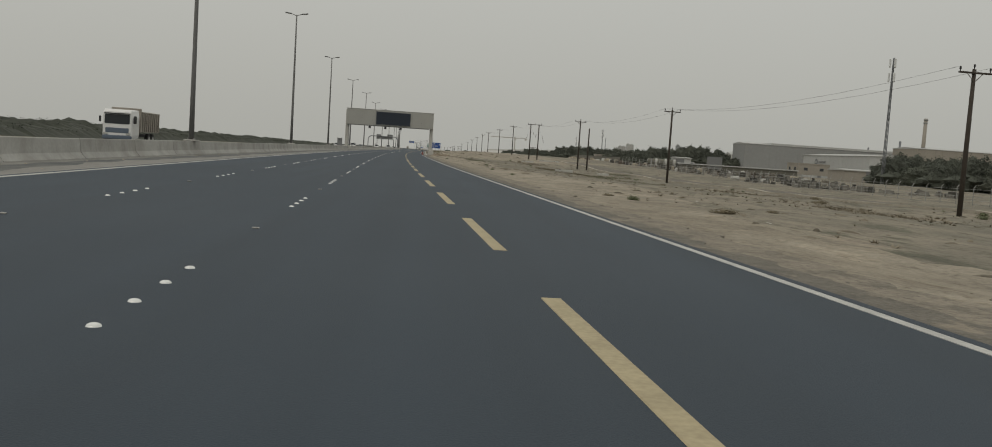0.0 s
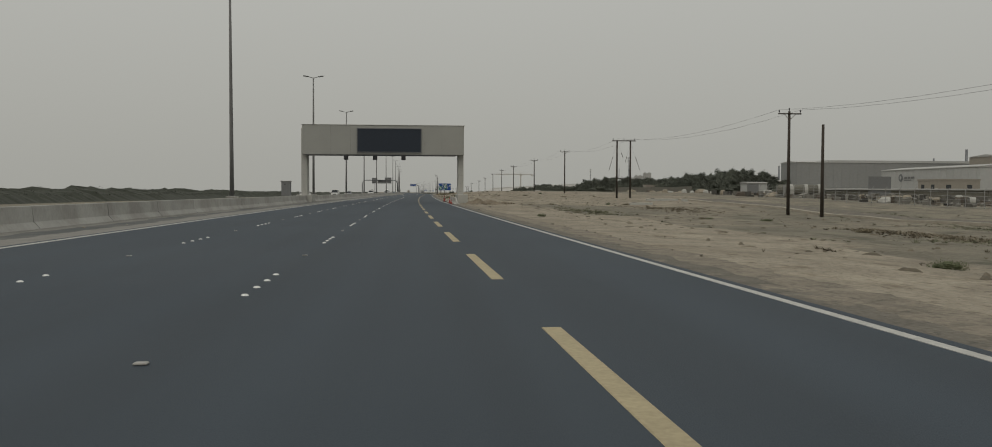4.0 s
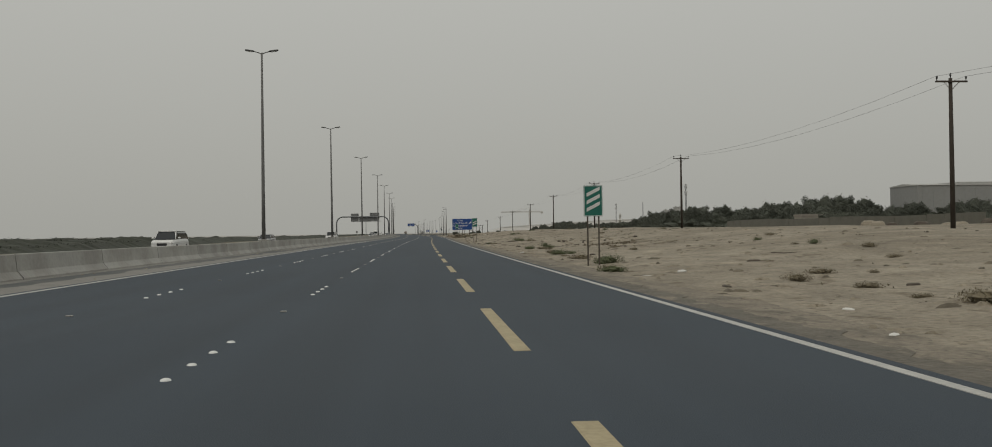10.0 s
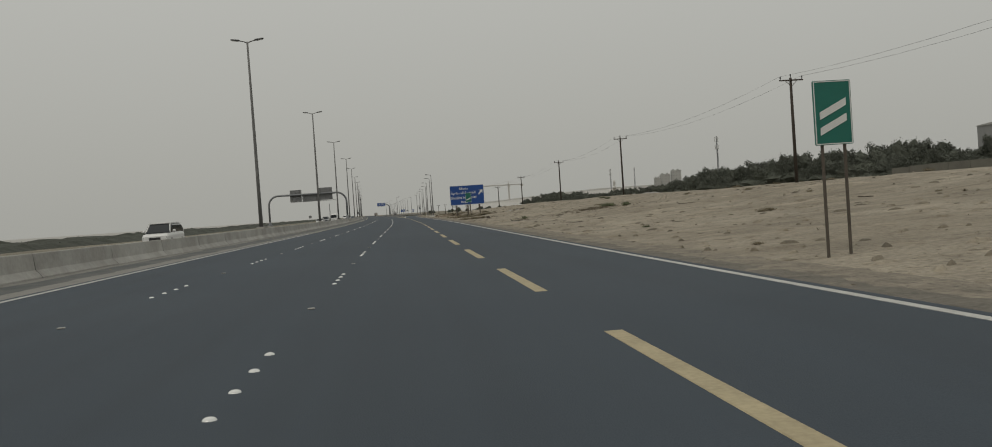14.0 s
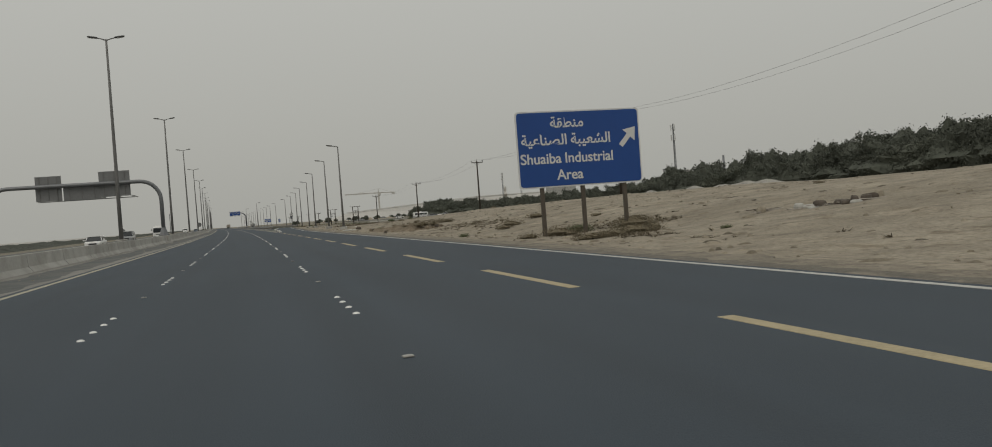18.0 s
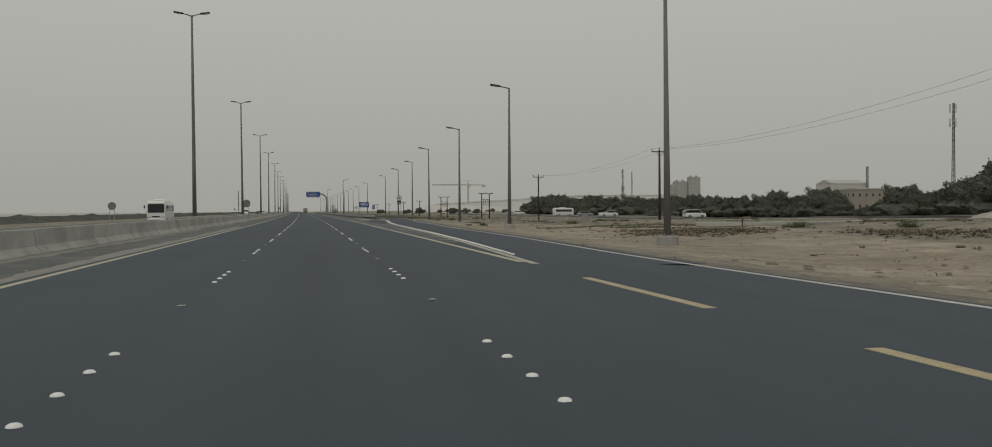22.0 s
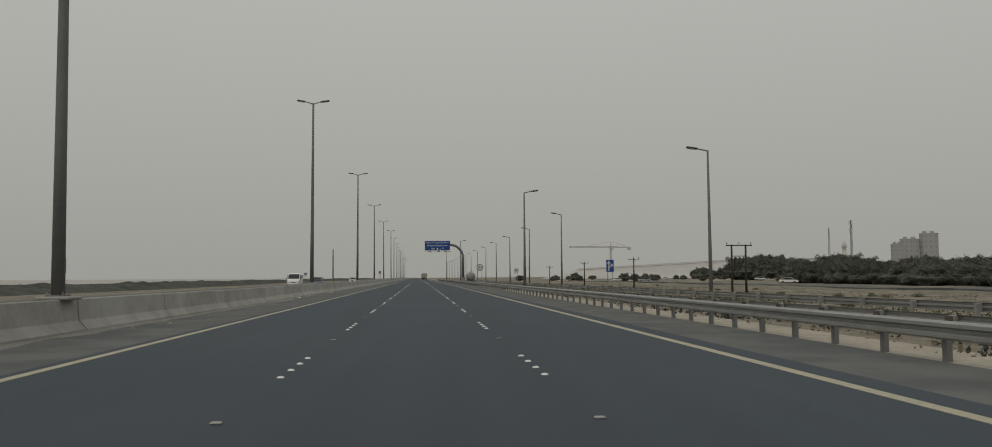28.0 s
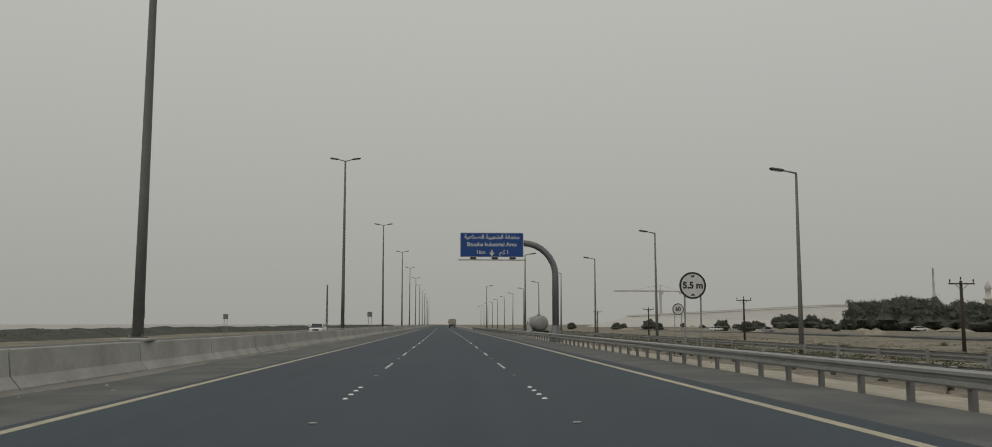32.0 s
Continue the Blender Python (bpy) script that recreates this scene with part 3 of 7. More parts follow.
def median_lamp():
    t = thing("street_lamp", "tall grey steel street lamp with two arms in the median", "street lamp", "median street lamps")
    part("foundation", MB().box((-0.1, 0, 0.42), (0.44, 0.9, 0.84), 0.04), M_CONCRETE, t)
    part("pad", MB().box((0.02, 0, 0.915), (0.84, 0.9, 0.1), 0.03), M_CONCRETE, t, "pale concrete pad on the barrier")
    part("base_plate", MB().box((0, 0, 0.98), (0.46, 0.5, 0.04), 0.01), M_POLE, t)
    base_bolts(t, 0.27, 0.99)
    part("pole", MB().tube([(0, 0, 0.98), (0, 0, 5.5), (0, 0, 11), (0, 0, 17.0)], [0.17, 0.145, 0.115, 0.08], 12), M_POLE, t, smooth=True)
    part("door_cover", MB().box((0.155, 0, 1.75), (0.02, 0.12, 0.4), 0.006), M_LAMP, t)
    for side in (-1, 1):
        part("arm", MB().tube([(0, 0, 16.9), (side * 0.3, 0, 17.02), (side * 0.7, 0, 17.12)], [0.05, 0.045, 0.04], 8), M_POLE, t, smooth=True)
        lamp_head(t, side * 0.62, 17.13, side)
    return t


S0, STEP = 68.34, 56.743
LAMP_S = [0.0, 0.34, -0.12, -0.18, 0.1, -0.06, 0.06, -0.2, 0.13, 0.18, 0.45, -0.39, 0.32, -0.02, -0.02, 0.01, 0.1, 0.1, 0.11, 0.03]
LAMP_N = [0.0, -0.07, -0.18, -0.03, -0.06, -0.19, -0.16, -0.08, 0.15, -0.27, 0.01, -0.05, -0.03, 0.1, -0.18, -0.02, -0.24, -0.25, 0.31, -0.02]
LAMP_Z = [0.0, -0.05, 0.06, 0.12, 0.32, 0.13, 0.06, 0.29, 0.19, 0.27, 0.16, 0.3, -0.14, -0.25, -0.24, -0.2, -0.44, -0.38, -0.11, -0.09]
lamp = median_lamp()
lamp.matrix_basis = pose(*P(S0, -10.85), 0, 0, heading(S0))
for k in range(1, 27):
    ds, dn, dz = (LAMP_S[k], LAMP_N[k], LAMP_Z[k]) if k < 20 else (0, 0, -0.15)
    s = S0 + STEP * k + ds
    copy_thing(lamp, pose(*P(s, -10.98 + dn, 0), 0, 0.25 * math.sin(k * 5.1), heading(s) + 1.5 * math.sin(k * 2.7)) @ Matrix.Diagonal((1, 1, 1 + dz / 17.08, 1)))


def side_lamp():
    t = thing("street_lamp", "grey steel street lamp with one arm on a concrete plinth", "street lamp", "exit lane street lamps")
    part("plinth", MB().tube([(0, 0, -0.3), (0, 0, 0.36), (0, 0, 0.4)], [0.47, 0.45, 0.42], 12), M_CONCRETE, t)
    part("base_plate", MB().box((0, 0, 0.415), (0.46, 0.46, 0.035), 0.008), M_POLE, t)
    base_bolts(t, 0.26, 0.42)
    part("pole", MB().tube([(0, 0, 0.42), (0, 0, 4), (0, 0, 10.3)], [0.15, 0.115, 0.065], 12), M_POLE, t, smooth=True)
    part("door_cover", MB().box((0, -0.142, 1.2), (0.1, 0.02, 0.35), 0.006), M_LAMP, t)
    part("arm", MB().tube([(0.03, 0, 10.26), (-0.3, 0, 10.33), (-0.75, 0, 10.42)], [0.05, 0.045, 0.04], 8), M_POLE, t, smooth=True)
    lamp_head(t, -0.66, 10.42, -1)
    return t


SIDE = [(617.0, 10.83, 0.25), (649.5, 12.2, 0.16), (682.7, 13.0, -0.06), (714.9, 14.49, -0.35), (746.3, 15.34, -0.47), (777.8, 16.61, -0.71), (807.3, 17.16, -0.71), (842.7, 17.73, -0.82), (909.3, 18.1, -0.6)]
SIDE += [(907.4 + 33.6 * k, 17.4, -0.98) for k in range(1, 14)]
slamp = side_lamp()
for i, (s, n, z) in enumerate(SIDE):
    foot = min(ground_z(s, n) - 0.04, z)
    m = pose(*P(s, n, foot), 0, 0.3 * math.sin(i * 4.3), heading(s) - 2 + 2 * math.sin(i * 3.3)) @ Matrix.Diagonal((1, 1, (10.33 + z - foot) / 10.33, 1))
    if i == 0:
        slamp.matrix_basis = m
    else:
        copy_thing(slamp, m)
copy_thing(slamp, pose(*P(874.1, 8.82, -0.33), 0, 0, heading(876) + 178) @ Matrix.Diagonal((1, 1, 0.96, 1)))
copy_thing(slamp, pose(*P(1010, 8.6, -0.35), 0, 0, heading(1010) + 180))
copy_thing(slamp, pose(*P(1110, 8.6, -0.35), 0, 0, heading(1110) + 180))


# ---- overhead display gantry ----
def display_gantry():
    t = thing("display_gantry", "pale grey overhead gantry with a dark message display", "gantry", loc=P(227.7, -0.12, -0.08), rz=heading(228))
    part("beam", MB().box((-0.82, 0.6, 8.03), (20.5, 2.1, 3.75), 0.05), M_GREY_PAINT, t, "pale grey clad beam")
    part("top_trim", MB().box((-0.82, 0.6, 9.935), (20.7, 2.2, 0.06), 0.015), M_PALE_CONC, t)
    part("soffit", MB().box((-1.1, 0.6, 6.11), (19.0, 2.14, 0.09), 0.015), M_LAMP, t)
    for x in (-7.5, -5.0, 4.4, 6.6):
        part("panel_joint", MB().box((x, -0.452, 8.03), (0.008, 0.008, 3.65)), M_POLE, t)
    scr = part("display", MB().box((-0.1, -0.5, 7.98), (8.0, 0.14, 2.9), 0.02), M_DARK, t, "dark switched-off message display")
    for dx, dz, w, h in ((0, 1.5, 8.2, 0.1), (0, -1.5, 8.2, 0.1), (-4.05, 0, 0.1, 2.9), (4.05, 0, 0.1, 2.9)):
        part("frame_bar", MB().box((-0.1 + dx, -0.52, 7.98 + dz), (w, 0.2, h), 0.02), M_STEEL, scr)
    for x, w in ((-10.92, 0.8), (9.06, 0.76)):
        yc, d = 1.6, 2.0
        post = part("post", MB().box((x, yc, 5.2), (w, d, 8.9), 0.1), M_PALE_CONC, t)
        side = -1 if x > 0 else 1
        for z in (1.5, 2.55, 3.6, 4.65, 5.7, 6.75):
            part("joint", MB().box((x, yc - d / 2 - 0.001, z), (w - 0.3, 0.006, 0.012)), M_SIGNBACK, post)
            part("joint", MB().box((x + side * (w / 2 + 0.001), yc, z), (0.006, d - 0.3, 0.012)), M_SIGNBACK, post)
        part("joint", MB().box((x + side * (w / 2 + 0.001), yc + 0.05, 4.2), (0.006, 0.014, 6.2)), M_SIGNBACK, post)
        if x < 0:
            part("plinth", MB().box((x + 0.05, 1.6, 0.5), (2.0, 2.9, 1.1), 0.03), M_PALE_CONC, t)
        else:
            pl = part("plinth", MB().box((x + 0.06, -0.42, 0.53), (1.3, 6.4, 1.2), 0.03), M_PALE_CONC, t)
            for y in (-3.1, -2.2, -1.2, -0.3, 0.7, 1.9):
                part("joint", MB().box((x - 0.592, y, 0.53), (0.006, 0.02, 1.1)), M_SIGNBACK, pl)
    for x in (-5.57, -1.9, 1.7):
        c = part("detector", MB().box((x, -0.3, 5.75), (0.55, 0.5, 0.52), 0.04), M_BLACK, t)
        part("bracket", MB().box((x, -0.3, 6.05), (0.16, 0.2, 0.1), 0.01), M_STEEL, c)
    return t


display_gantry()

cab = thing("control_cabinet", "grey steel roadside control cabinet on a plinth behind the barrier", "cabinet", loc=P(215.9, -11.62), rz=heading(215.5))
part("plinth", MB().box((0, 0, 0.4), (1.08, 0.8, 0.9), 0.03), M_CONCRETE, cab)
part("body", MB().box((0, 0, 1.68), (1.04, 0.7, 1.66), 0.03), M_SIGNBACK, cab, "grey steel body")
part("roof", MB().box((0, 0, 2.53), (1.2, 0.86, 0.07), 0.015), M_GREY_PAINT, cab)
part("door", MB().box((0, -0.36, 1.66), (0.96, 0.03, 1.54), 0.01), M_SIGNBACK, cab)
part("warning_plate", MB().prism([(-0.2, 2.12), (-0.02, 2.12), (-0.08, 2.32)], -0.385, -0.374), M_SIGN_BLACK, cab, "dark warning plate")
for x in (-0.5, 0.48):
    part("lifting_eye", MB().tube([(x, 0, 2.56), (x, 0, 2.64)], 0.025, 6), M_POLE, cab)

# protective barrier round the gantry's foot
SHORT = [(n * 0.92, z * 0.85) for n, z in JERSEY]


def short_barrier(s0, s1, n, taper=0):
    t = thing("barrier_block", "loose grey concrete barrier block at the road edge" if not taper else "sloping concrete barrier end block at the road edge", "barrier", "barrier blocks at the gantry", P((s0 + s1) / 2, n), heading(s0))
    h = (s1 - s0) / 2 - 0.02
    prof = [(a + 0.3, b) for a, b in SHORT]
    mb = MB()
    k = len(prof)
    for i, y in enumerate((-h, 0, h)):
        f = 1.0 if not taper else (0.16 + 0.84 * (i / 2 if taper > 0 else 1 - i / 2))
        mb.v += [(a, y, b * f) for a, b in prof]
    for i in range(2):
        mb.f += [(i * k + a, i * k + (a + 1) % k, (i + 1) * k + (a + 1) % k, (i + 1) * k + a) for a in range(k)]
    mb.f += [tuple(range(k - 1, -1, -1)), tuple(range(2 * k, 3 * k))]
    part("block", mb, M_CONCRETE, t)


MIRROR_N = 7.75
short_barrier(211.4, 216.0, MIRROR_N, 1)
for a, b in ((216.0, 220.7), (220.7, 225.5), (225.5, 231.5)):
    short_barrier(a, b, MIRROR_N)
short_barrier(231.5, 237.0, MIRROR_N, -1)


def traffic_cone(s, n, lean=0, c=1.0):
    t = thing("traffic_cone", "dirty orange traffic cone with a pale band", "traffic cone", "cones at the gantry", P(s, n, 0.0), heading(s) + lean)
    t.scale = (c, c, c)
    part("base", MB().box((0, 0, 0.03), (0.46, 0.46, 0.06), 0.02), M_BLACK, t)
    part("cone", MB().tube([(0, 0, 0.06), (0, 0, 0.1), (0, 0, 0.72), (0, 0, 0.95)], [0.19, 0.165, 0.06, 0.035], 12), M_CONE, t, smooth=True)
    part("band", MB().tube([(0, 0, 0.52), (0, 0, 0.64)], [0.101, 0.081], 12, False), M_GALV, t, smooth=True)
    part("tip", MB().tube([(0, 0, 0.86), (0, 0, 0.97)], [0.052, 0.034], 10), M_RUST, t)


for s, n, a, c in ((210.0, 7.02, 5, 0.56), (217.6, 7.12, 20, 0.85), (237.4, 7.12, 40, 0.95)):
    traffic_cone(s, n, a, c)


# ---- signs ----
def text_mesh(txt, size, material, bold=0.0):
    cu = bpy.data.curves.new("lettering", "FONT")
    cu.body, cu.size, cu.align_x, cu.align_y = txt, size, "CENTER", "CENTER"
    cu.extrude, cu.offset = 0.004, bold
    ob = bpy.data.objects.new("lettering", cu)
    scene.collection.objects.link(ob)
    me = bpy.data.meshes.new_from_object(ob.evaluated_get(bpy.context.evaluated_depsgraph_get()))
    bpy.data.objects.remove(ob)
    me.materials.clear()
    me.materials.append(material)
    return me


def lettering(parent, txt, x, y, z, size, material, bold=0.0, label=""):
    """A line of words, each a part of its own, centred on (x, z)."""
    words = [text_mesh(w, size, material, bold) for w in txt.split()]
    spans = [(min(v.co.x for v in m.vertices), max(v.co.x for v in m.vertices)) for m in words]
    gap = 0.3 * size
    at = x - (sum(b - a for a, b in spans) + gap * (len(words) - 1)) / 2
    for m, (a, b) in zip(words, spans):
        ob = part("lettering", m, material, parent, label)
        ob.matrix_basis = pose(at - a, y, z, 90)
        at += b - a + gap


AR_AREA = "\uFE94\uFED8\uFEC4\uFEE8\uFEE3"
AR_SHUAIBA = "\uFE94\uFE92\uFEF4\uFECC\uFEB8\uFEDF\uFE8D"
AR_INDUSTRIAL = "\uFE94\uFEF4\uFECB\uFE8E\uFEE8\uFEBC\uFEDF\uFE8D"


def rounded(w, h, r, k=4):
    pts = []
    for ax, az, a0 in ((w / 2 - r, h / 2 - r, 0), (-w / 2 + r, h / 2 - r, 90), (-w / 2 + r, -h / 2 + r, 180), (w / 2 - r, -h / 2 + r, 270)):
        for i in range(k + 1):
            a = radians(a0 + 90 * i / k)
            pts.append((ax + r * math.cos(a), az + r * math.sin(a)))
    return pts


def off(pts, x, z):
    return [(a + x, b + z) for a, b in pts]


def arrow_outline(w, L, head):
    return [(-w / 2, 0), (w / 2, 0), (w / 2, L - head), (head * 0.75, L - head), (0, L), (-head * 0.75, L - head), (-w / 2, L - head)]


def turned(pts, deg):
    c, s = math.cos(radians(deg)), math.sin(radians(deg))
    return [(x * c + z * s, -x * s + z * c) for x, z in pts]


def blue_roadside_sign():
    s, nc, zc, w, h = 537.0, 12.77, 3.69, 5.8, 3.3
    z0 = ground_z(s, nc) - 0.1
    t = thing("direction_sign", "large blue direction sign in Arabic and English on three posts", "road sign", loc=P(s, nc), rz=heading(s) + 2)
    p = part("panel", MB().prism(off(rounded(w, h, 0.16), 0, zc), 0, 0.05), M_SIGN_WHITE, t)
    part("face", MB().prism(off(rounded(w - 0.12, h - 0.12, 0.14), 0, zc), -0.012, 0.002), M_BLUE, p, "blue reflective face")
    lettering(p, AR_AREA, -0.55, -0.016, zc + 1.12, 0.62, M_SIGN_WHITE, 0.012, "white Arabic lettering")
    lettering(p, AR_INDUSTRIAL + "  " + AR_SHUAIBA, -0.62, -0.016, zc + 0.38, 0.62, M_SIGN_WHITE, 0.012, "white Arabic lettering")
    lettering(p, "Shuaiba Industrial", -0.62, -0.016, zc - 0.42, 0.62, M_SIGN_WHITE, 0.01, "white English lettering")
    lettering(p, "Area", -0.55, -0.016, zc - 1.14, 0.62, M_SIGN_WHITE, 0.01, "white English lettering")
    part("arrow", MB().prism(off(turned(arrow_outline(0.22, 1.1, 0.5), 42), 1.95, zc + 0.0), -0.022, -0.012), M_SIGN_WHITE, p)
    for x in (-1.85, 0.05, 2.05):
        part("post", MB().box((x, 0.13, (z0 + 5.2) / 2 - 0.1), (0.16, 0.16, 5.2 - z0), 0.01), M_RUST, t)
    for dz in (-1.2, 0, 1.2):
        part("rail", MB().box((0, 0.07, zc + dz), (w - 0.3, 0.05, 0.08), 0.008), M_GALV, t)


blue_roadside_sign()


def countdown_sign(s, n, stripes, top):
    z0 = ground_z(s, n)
    word = {3: "three", 2: "two", 1: "one"}[stripes]
    t = thing("countdown_sign", "green exit countdown sign with %s white slanted %s" % (word, "stripes" if stripes > 1 else "stripe"), "road sign", "countdown signs", P(s, n), heading(s))
    w, h, zc = 0.74, 1.2, top - 0.6
    p = part("panel", MB().prism(off(rounded(w, h, 0.03), 0, zc), 0, 0.03), M_GREEN, t)
    for dx, dz, a, b in ((0, h / 2 - 0.02, w - 0.04, 0.018), (0, -h / 2 + 0.02, w - 0.04, 0.018), (-w / 2 + 0.02, 0, 0.018, h - 0.04), (w / 2 - 0.02, 0, 0.018, h - 0.04)):
        part("border", MB().box((dx, -0.004, zc + dz), (a, 0.008, b)), M_SIGN_WHITE, p)
    for k in range(stripes):
        z = zc - 0.42 + 0.29 * k
        part("stripe", MB().prism([(-0.26, z), (0.26, z + 0.26), (0.26, z + 0.4), (-0.26, z + 0.14)], -0.01, 0.001), M_SIGN_WHITE, p)
    for x in (-0.22, 0.22):
        part("post", MB().tube([(x, 0.06, z0 - 0.3), (x, 0.06, zc + h / 2 - 0.1)], 0.032, 8), M_RUST, t)


countdown_sign(307.0, 9.16, 3, 3.11)
countdown_sign(399.4, 9.58, 2, 3.3)
countdown_sign(498.8, 9.85, 1, 3.39)


def cantilever_sign():
    s = 964.0
    t = thing("cantilever_sign", "blue overhead direction sign on a curved grey steel cantilever mast", "road sign", loc=P(s, 0), rz=heading(s))
    pts = [(6.95, 0.35, 0.3), (6.95, 0.35, 5.2)]
    for i in range(1, 9):
        a = radians(90 * i / 8)
        pts.append((6.95 - 2.6 * (1 - math.cos(a)), 0.35, 5.2 + 2.6 * math.sin(a)))
    pts += [(2, 0.35, 7.85), (-0.3, 0.35, 7.85)]
    part("mast", MB().tube(pts, [0.27, 0.26] + [0.25] * 8 + [0.2, 0.17], 14), M_STEEL, t, smooth=True)
    part("base_flare", MB().tube([(6.95, 0.35, -0.3), (6.95, 0.35, 0.5), (6.95, 0.35, 1.3)], [0.5, 0.45, 0.27], 8), M_STEEL, t)
    w, h, nc, zc = 5.05, 1.95, 1.85, 7.62
    p = part("panel", MB().prism(off(rounded(w, h, 0.1), nc, zc), -0.02, 0.03), M_SIGN_WHITE, t)
    part("face", MB().prism(off(rounded(w - 0.08, h - 0.08, 0.08), nc, zc), -0.032, -0.018), M_BLUE, p, "blue reflective face")
    lettering(p, AR_INDUSTRIAL + " " + AR_SHUAIBA + " " + AR_AREA, nc, -0.036, zc + 0.62, 0.46, M_SIGN_WHITE, 0.012, "white Arabic lettering")
    lettering(p, "Shuaiba Industrial Area", nc, -0.036, zc + 0.02, 0.43, M_SIGN_WHITE, 0.008, "white English lettering")
    lettering(p, "1 km", nc - 0.85, -0.036, zc - 0.6, 0.42, M_SIGN_WHITE, 0.008, "white distance lettering")
    lettering(p, "\uFEE2\uFEDB \u0661", nc + 0.95, -0.036, zc - 0.6, 0.46, M_SIGN_WHITE, 0.01, "white Arabic distance lettering")
    part("arrow", MB().prism(off(turned(arrow_outline(0.12, 0.5, 0.3), 180), nc, zc - 0.42), -0.042, -0.032), M_SIGN_WHITE, p)
    part("light_bar", MB().box((nc, -0.75, zc - h / 2 - 0.28), (w + 0.3, 0.1, 0.08), 0.01), M_GALV, t)
    for x in (-1.5, 0.2, 1.6):
        part("flood_light", MB().box((nc + x, -0.72, zc - h / 2 - 0.14), (0.5, 0.22, 0.16), 0.04), M_BLACK, t)
    for x in (-2.0, -0.7, 0.7, 2.0):
        part("strut", MB().tube([(nc + x, 0.2, zc - h / 2 - 0.2), (nc + x, -0.75, zc - h / 2 - 0.28)], 0.03, 6), M_GALV, t)
    for x in (-1.8, 0, 1.8):
        part("rib", MB().box((nc + x, 0.07, zc), (0.1, 0.08, h - 0.1), 0.01), M_GALV, t)


cantilever_sign()


def round_sign(s, n, zc, r, z0, txt="", back=False, size=0.0, panel=False):
    label = "round white speed limit sign with a dark rim on posts" if txt == "60" else ("round white height limit sign on two posts" if txt else "round road sign seen from behind on two posts")
    t = thing("traffic_sign", label, "road sign", "round traffic signs", P(s, n), heading(s))
    disc = [(r * math.cos(a * math.tau / 28), zc + r * math.sin(a * math.tau / 28)) for a in range(28)]
    p = part("disc", MB().prism(disc, 0, 0.03), M_SIGNBACK if back else M_SIGN_BLACK, t)
    if not back:
        q = r * 0.86
        part("face", MB().prism([(q * math.cos(a * math.tau / 28), zc + q * math.sin(a * math.tau / 28)) for a in range(28)], -0.01, 0.001), M_SIGN_WHITE, p)
        lettering(p, txt, 0, -0.014, zc, size or r * 0.95, M_SIGN_BLACK, 0.012)
        if txt.startswith("5"):
            for d in (1, -1):
                part("marker", MB().prism([(-0.09, zc + d * r * 0.74), (0.09, zc + d * r * 0.74), (0, zc + d * r * 0.58)], -0.018, -0.008), M_SIGN_BLACK, p)
    if panel:
        pz = zc - r - 0.42
        b = part("sub_panel", MB().prism(off(rounded(0.8, 0.75, 0.03), 0, pz), 0, 0.03), M_DARK, t, "dark plate with pale lane symbols")
        for x, k in ((-0.2, -12), (0.05, 0), (0.24, 12)):
            part("symbol", MB().prism(off(turned(arrow_outline(0.06, 0.34, 0.12), k), x, pz - 0.27), -0.01, 0.001), M_SIGN_WHITE, b)
    for x in (-0.3 * r / 0.5, 0.3 * r / 0.5):
        part("post", MB().tube([(x, 0.06, z0 - 0.2), (x, 0.06, zc + r * 0.6)], 0.035, 8), M_GALV, t)


round_sign(927.3, 7.83, 2.86, 0.53, -0.3, "5.5 m", size=0.36)
round_sign(970.1, 18.2, 2.62, 0.5, -0.7, "60")
round_sign(799.2, 16.5, 3.86, 0.5, -0.5, "60", panel=True)
round_sign(754.1, -10.75, 2.53, 0.58, 0.0, back=True)
round_sign(756.6, -30.0, 2.3, 0.58, -0.2, back=True)


def plate_sign(s, n, zc, w, h, z0, material, label, kind_of="arrows"):
    t = thing("traffic_sign", label, "road sign", "", P(s, n), heading(s))
    p = part("panel", MB().prism(off(rounded(w, h, 0.04), 0, zc), 0, 0.03), M_SIGN_WHITE if material is M_BLUE else material, t)
    if material is M_BLUE:
        part("face", MB().prism(off(rounded(w - 0.05, h - 0.05, 0.03), 0, zc), -0.008, 0.001), M_BLUE, p, "blue reflective face")
    if kind_of == "arrows":
        part("arrow", MB().prism(off(arrow_outline(0.1, h * 0.8, 0.26), -0.12, zc - h * 0.4), -0.018, -0.008), M_SIGN_WHITE, p)
        part("arrow", MB().prism(off(turned(arrow_outline(0.09, 0.5, 0.22), 45), -0.06, zc - 0.15), -0.019, -0.009), M_SIGN_WHITE, p)
    if kind_of == "words":
        for i, (x, ww) in enumerate(((-0.1, 1.0), (-0.15, 1.1), (-0.2, 0.7))):
            part("word_bar", MB().box((x, -0.012, zc + 0.26 - 0.24 * i), (ww, 0.008, 0.1)), M_SIGN_WHITE, p)
        part("arrow", MB().prism(off(turned(arrow_outline(0.08, 0.42, 0.2), 45), 0.42, zc - 0.18), -0.018, -0.008), M_SIGN_WHITE, p)
    for x in ((-w * 0.3, w * 0.3) if w > 0.5 else (0,)):
        part("post", MB().tube([(x, 0.06, z0 - 0.2), (x, 0.06, zc + h / 2 - 0.1)], 0.035, 8), M_GALV, t)


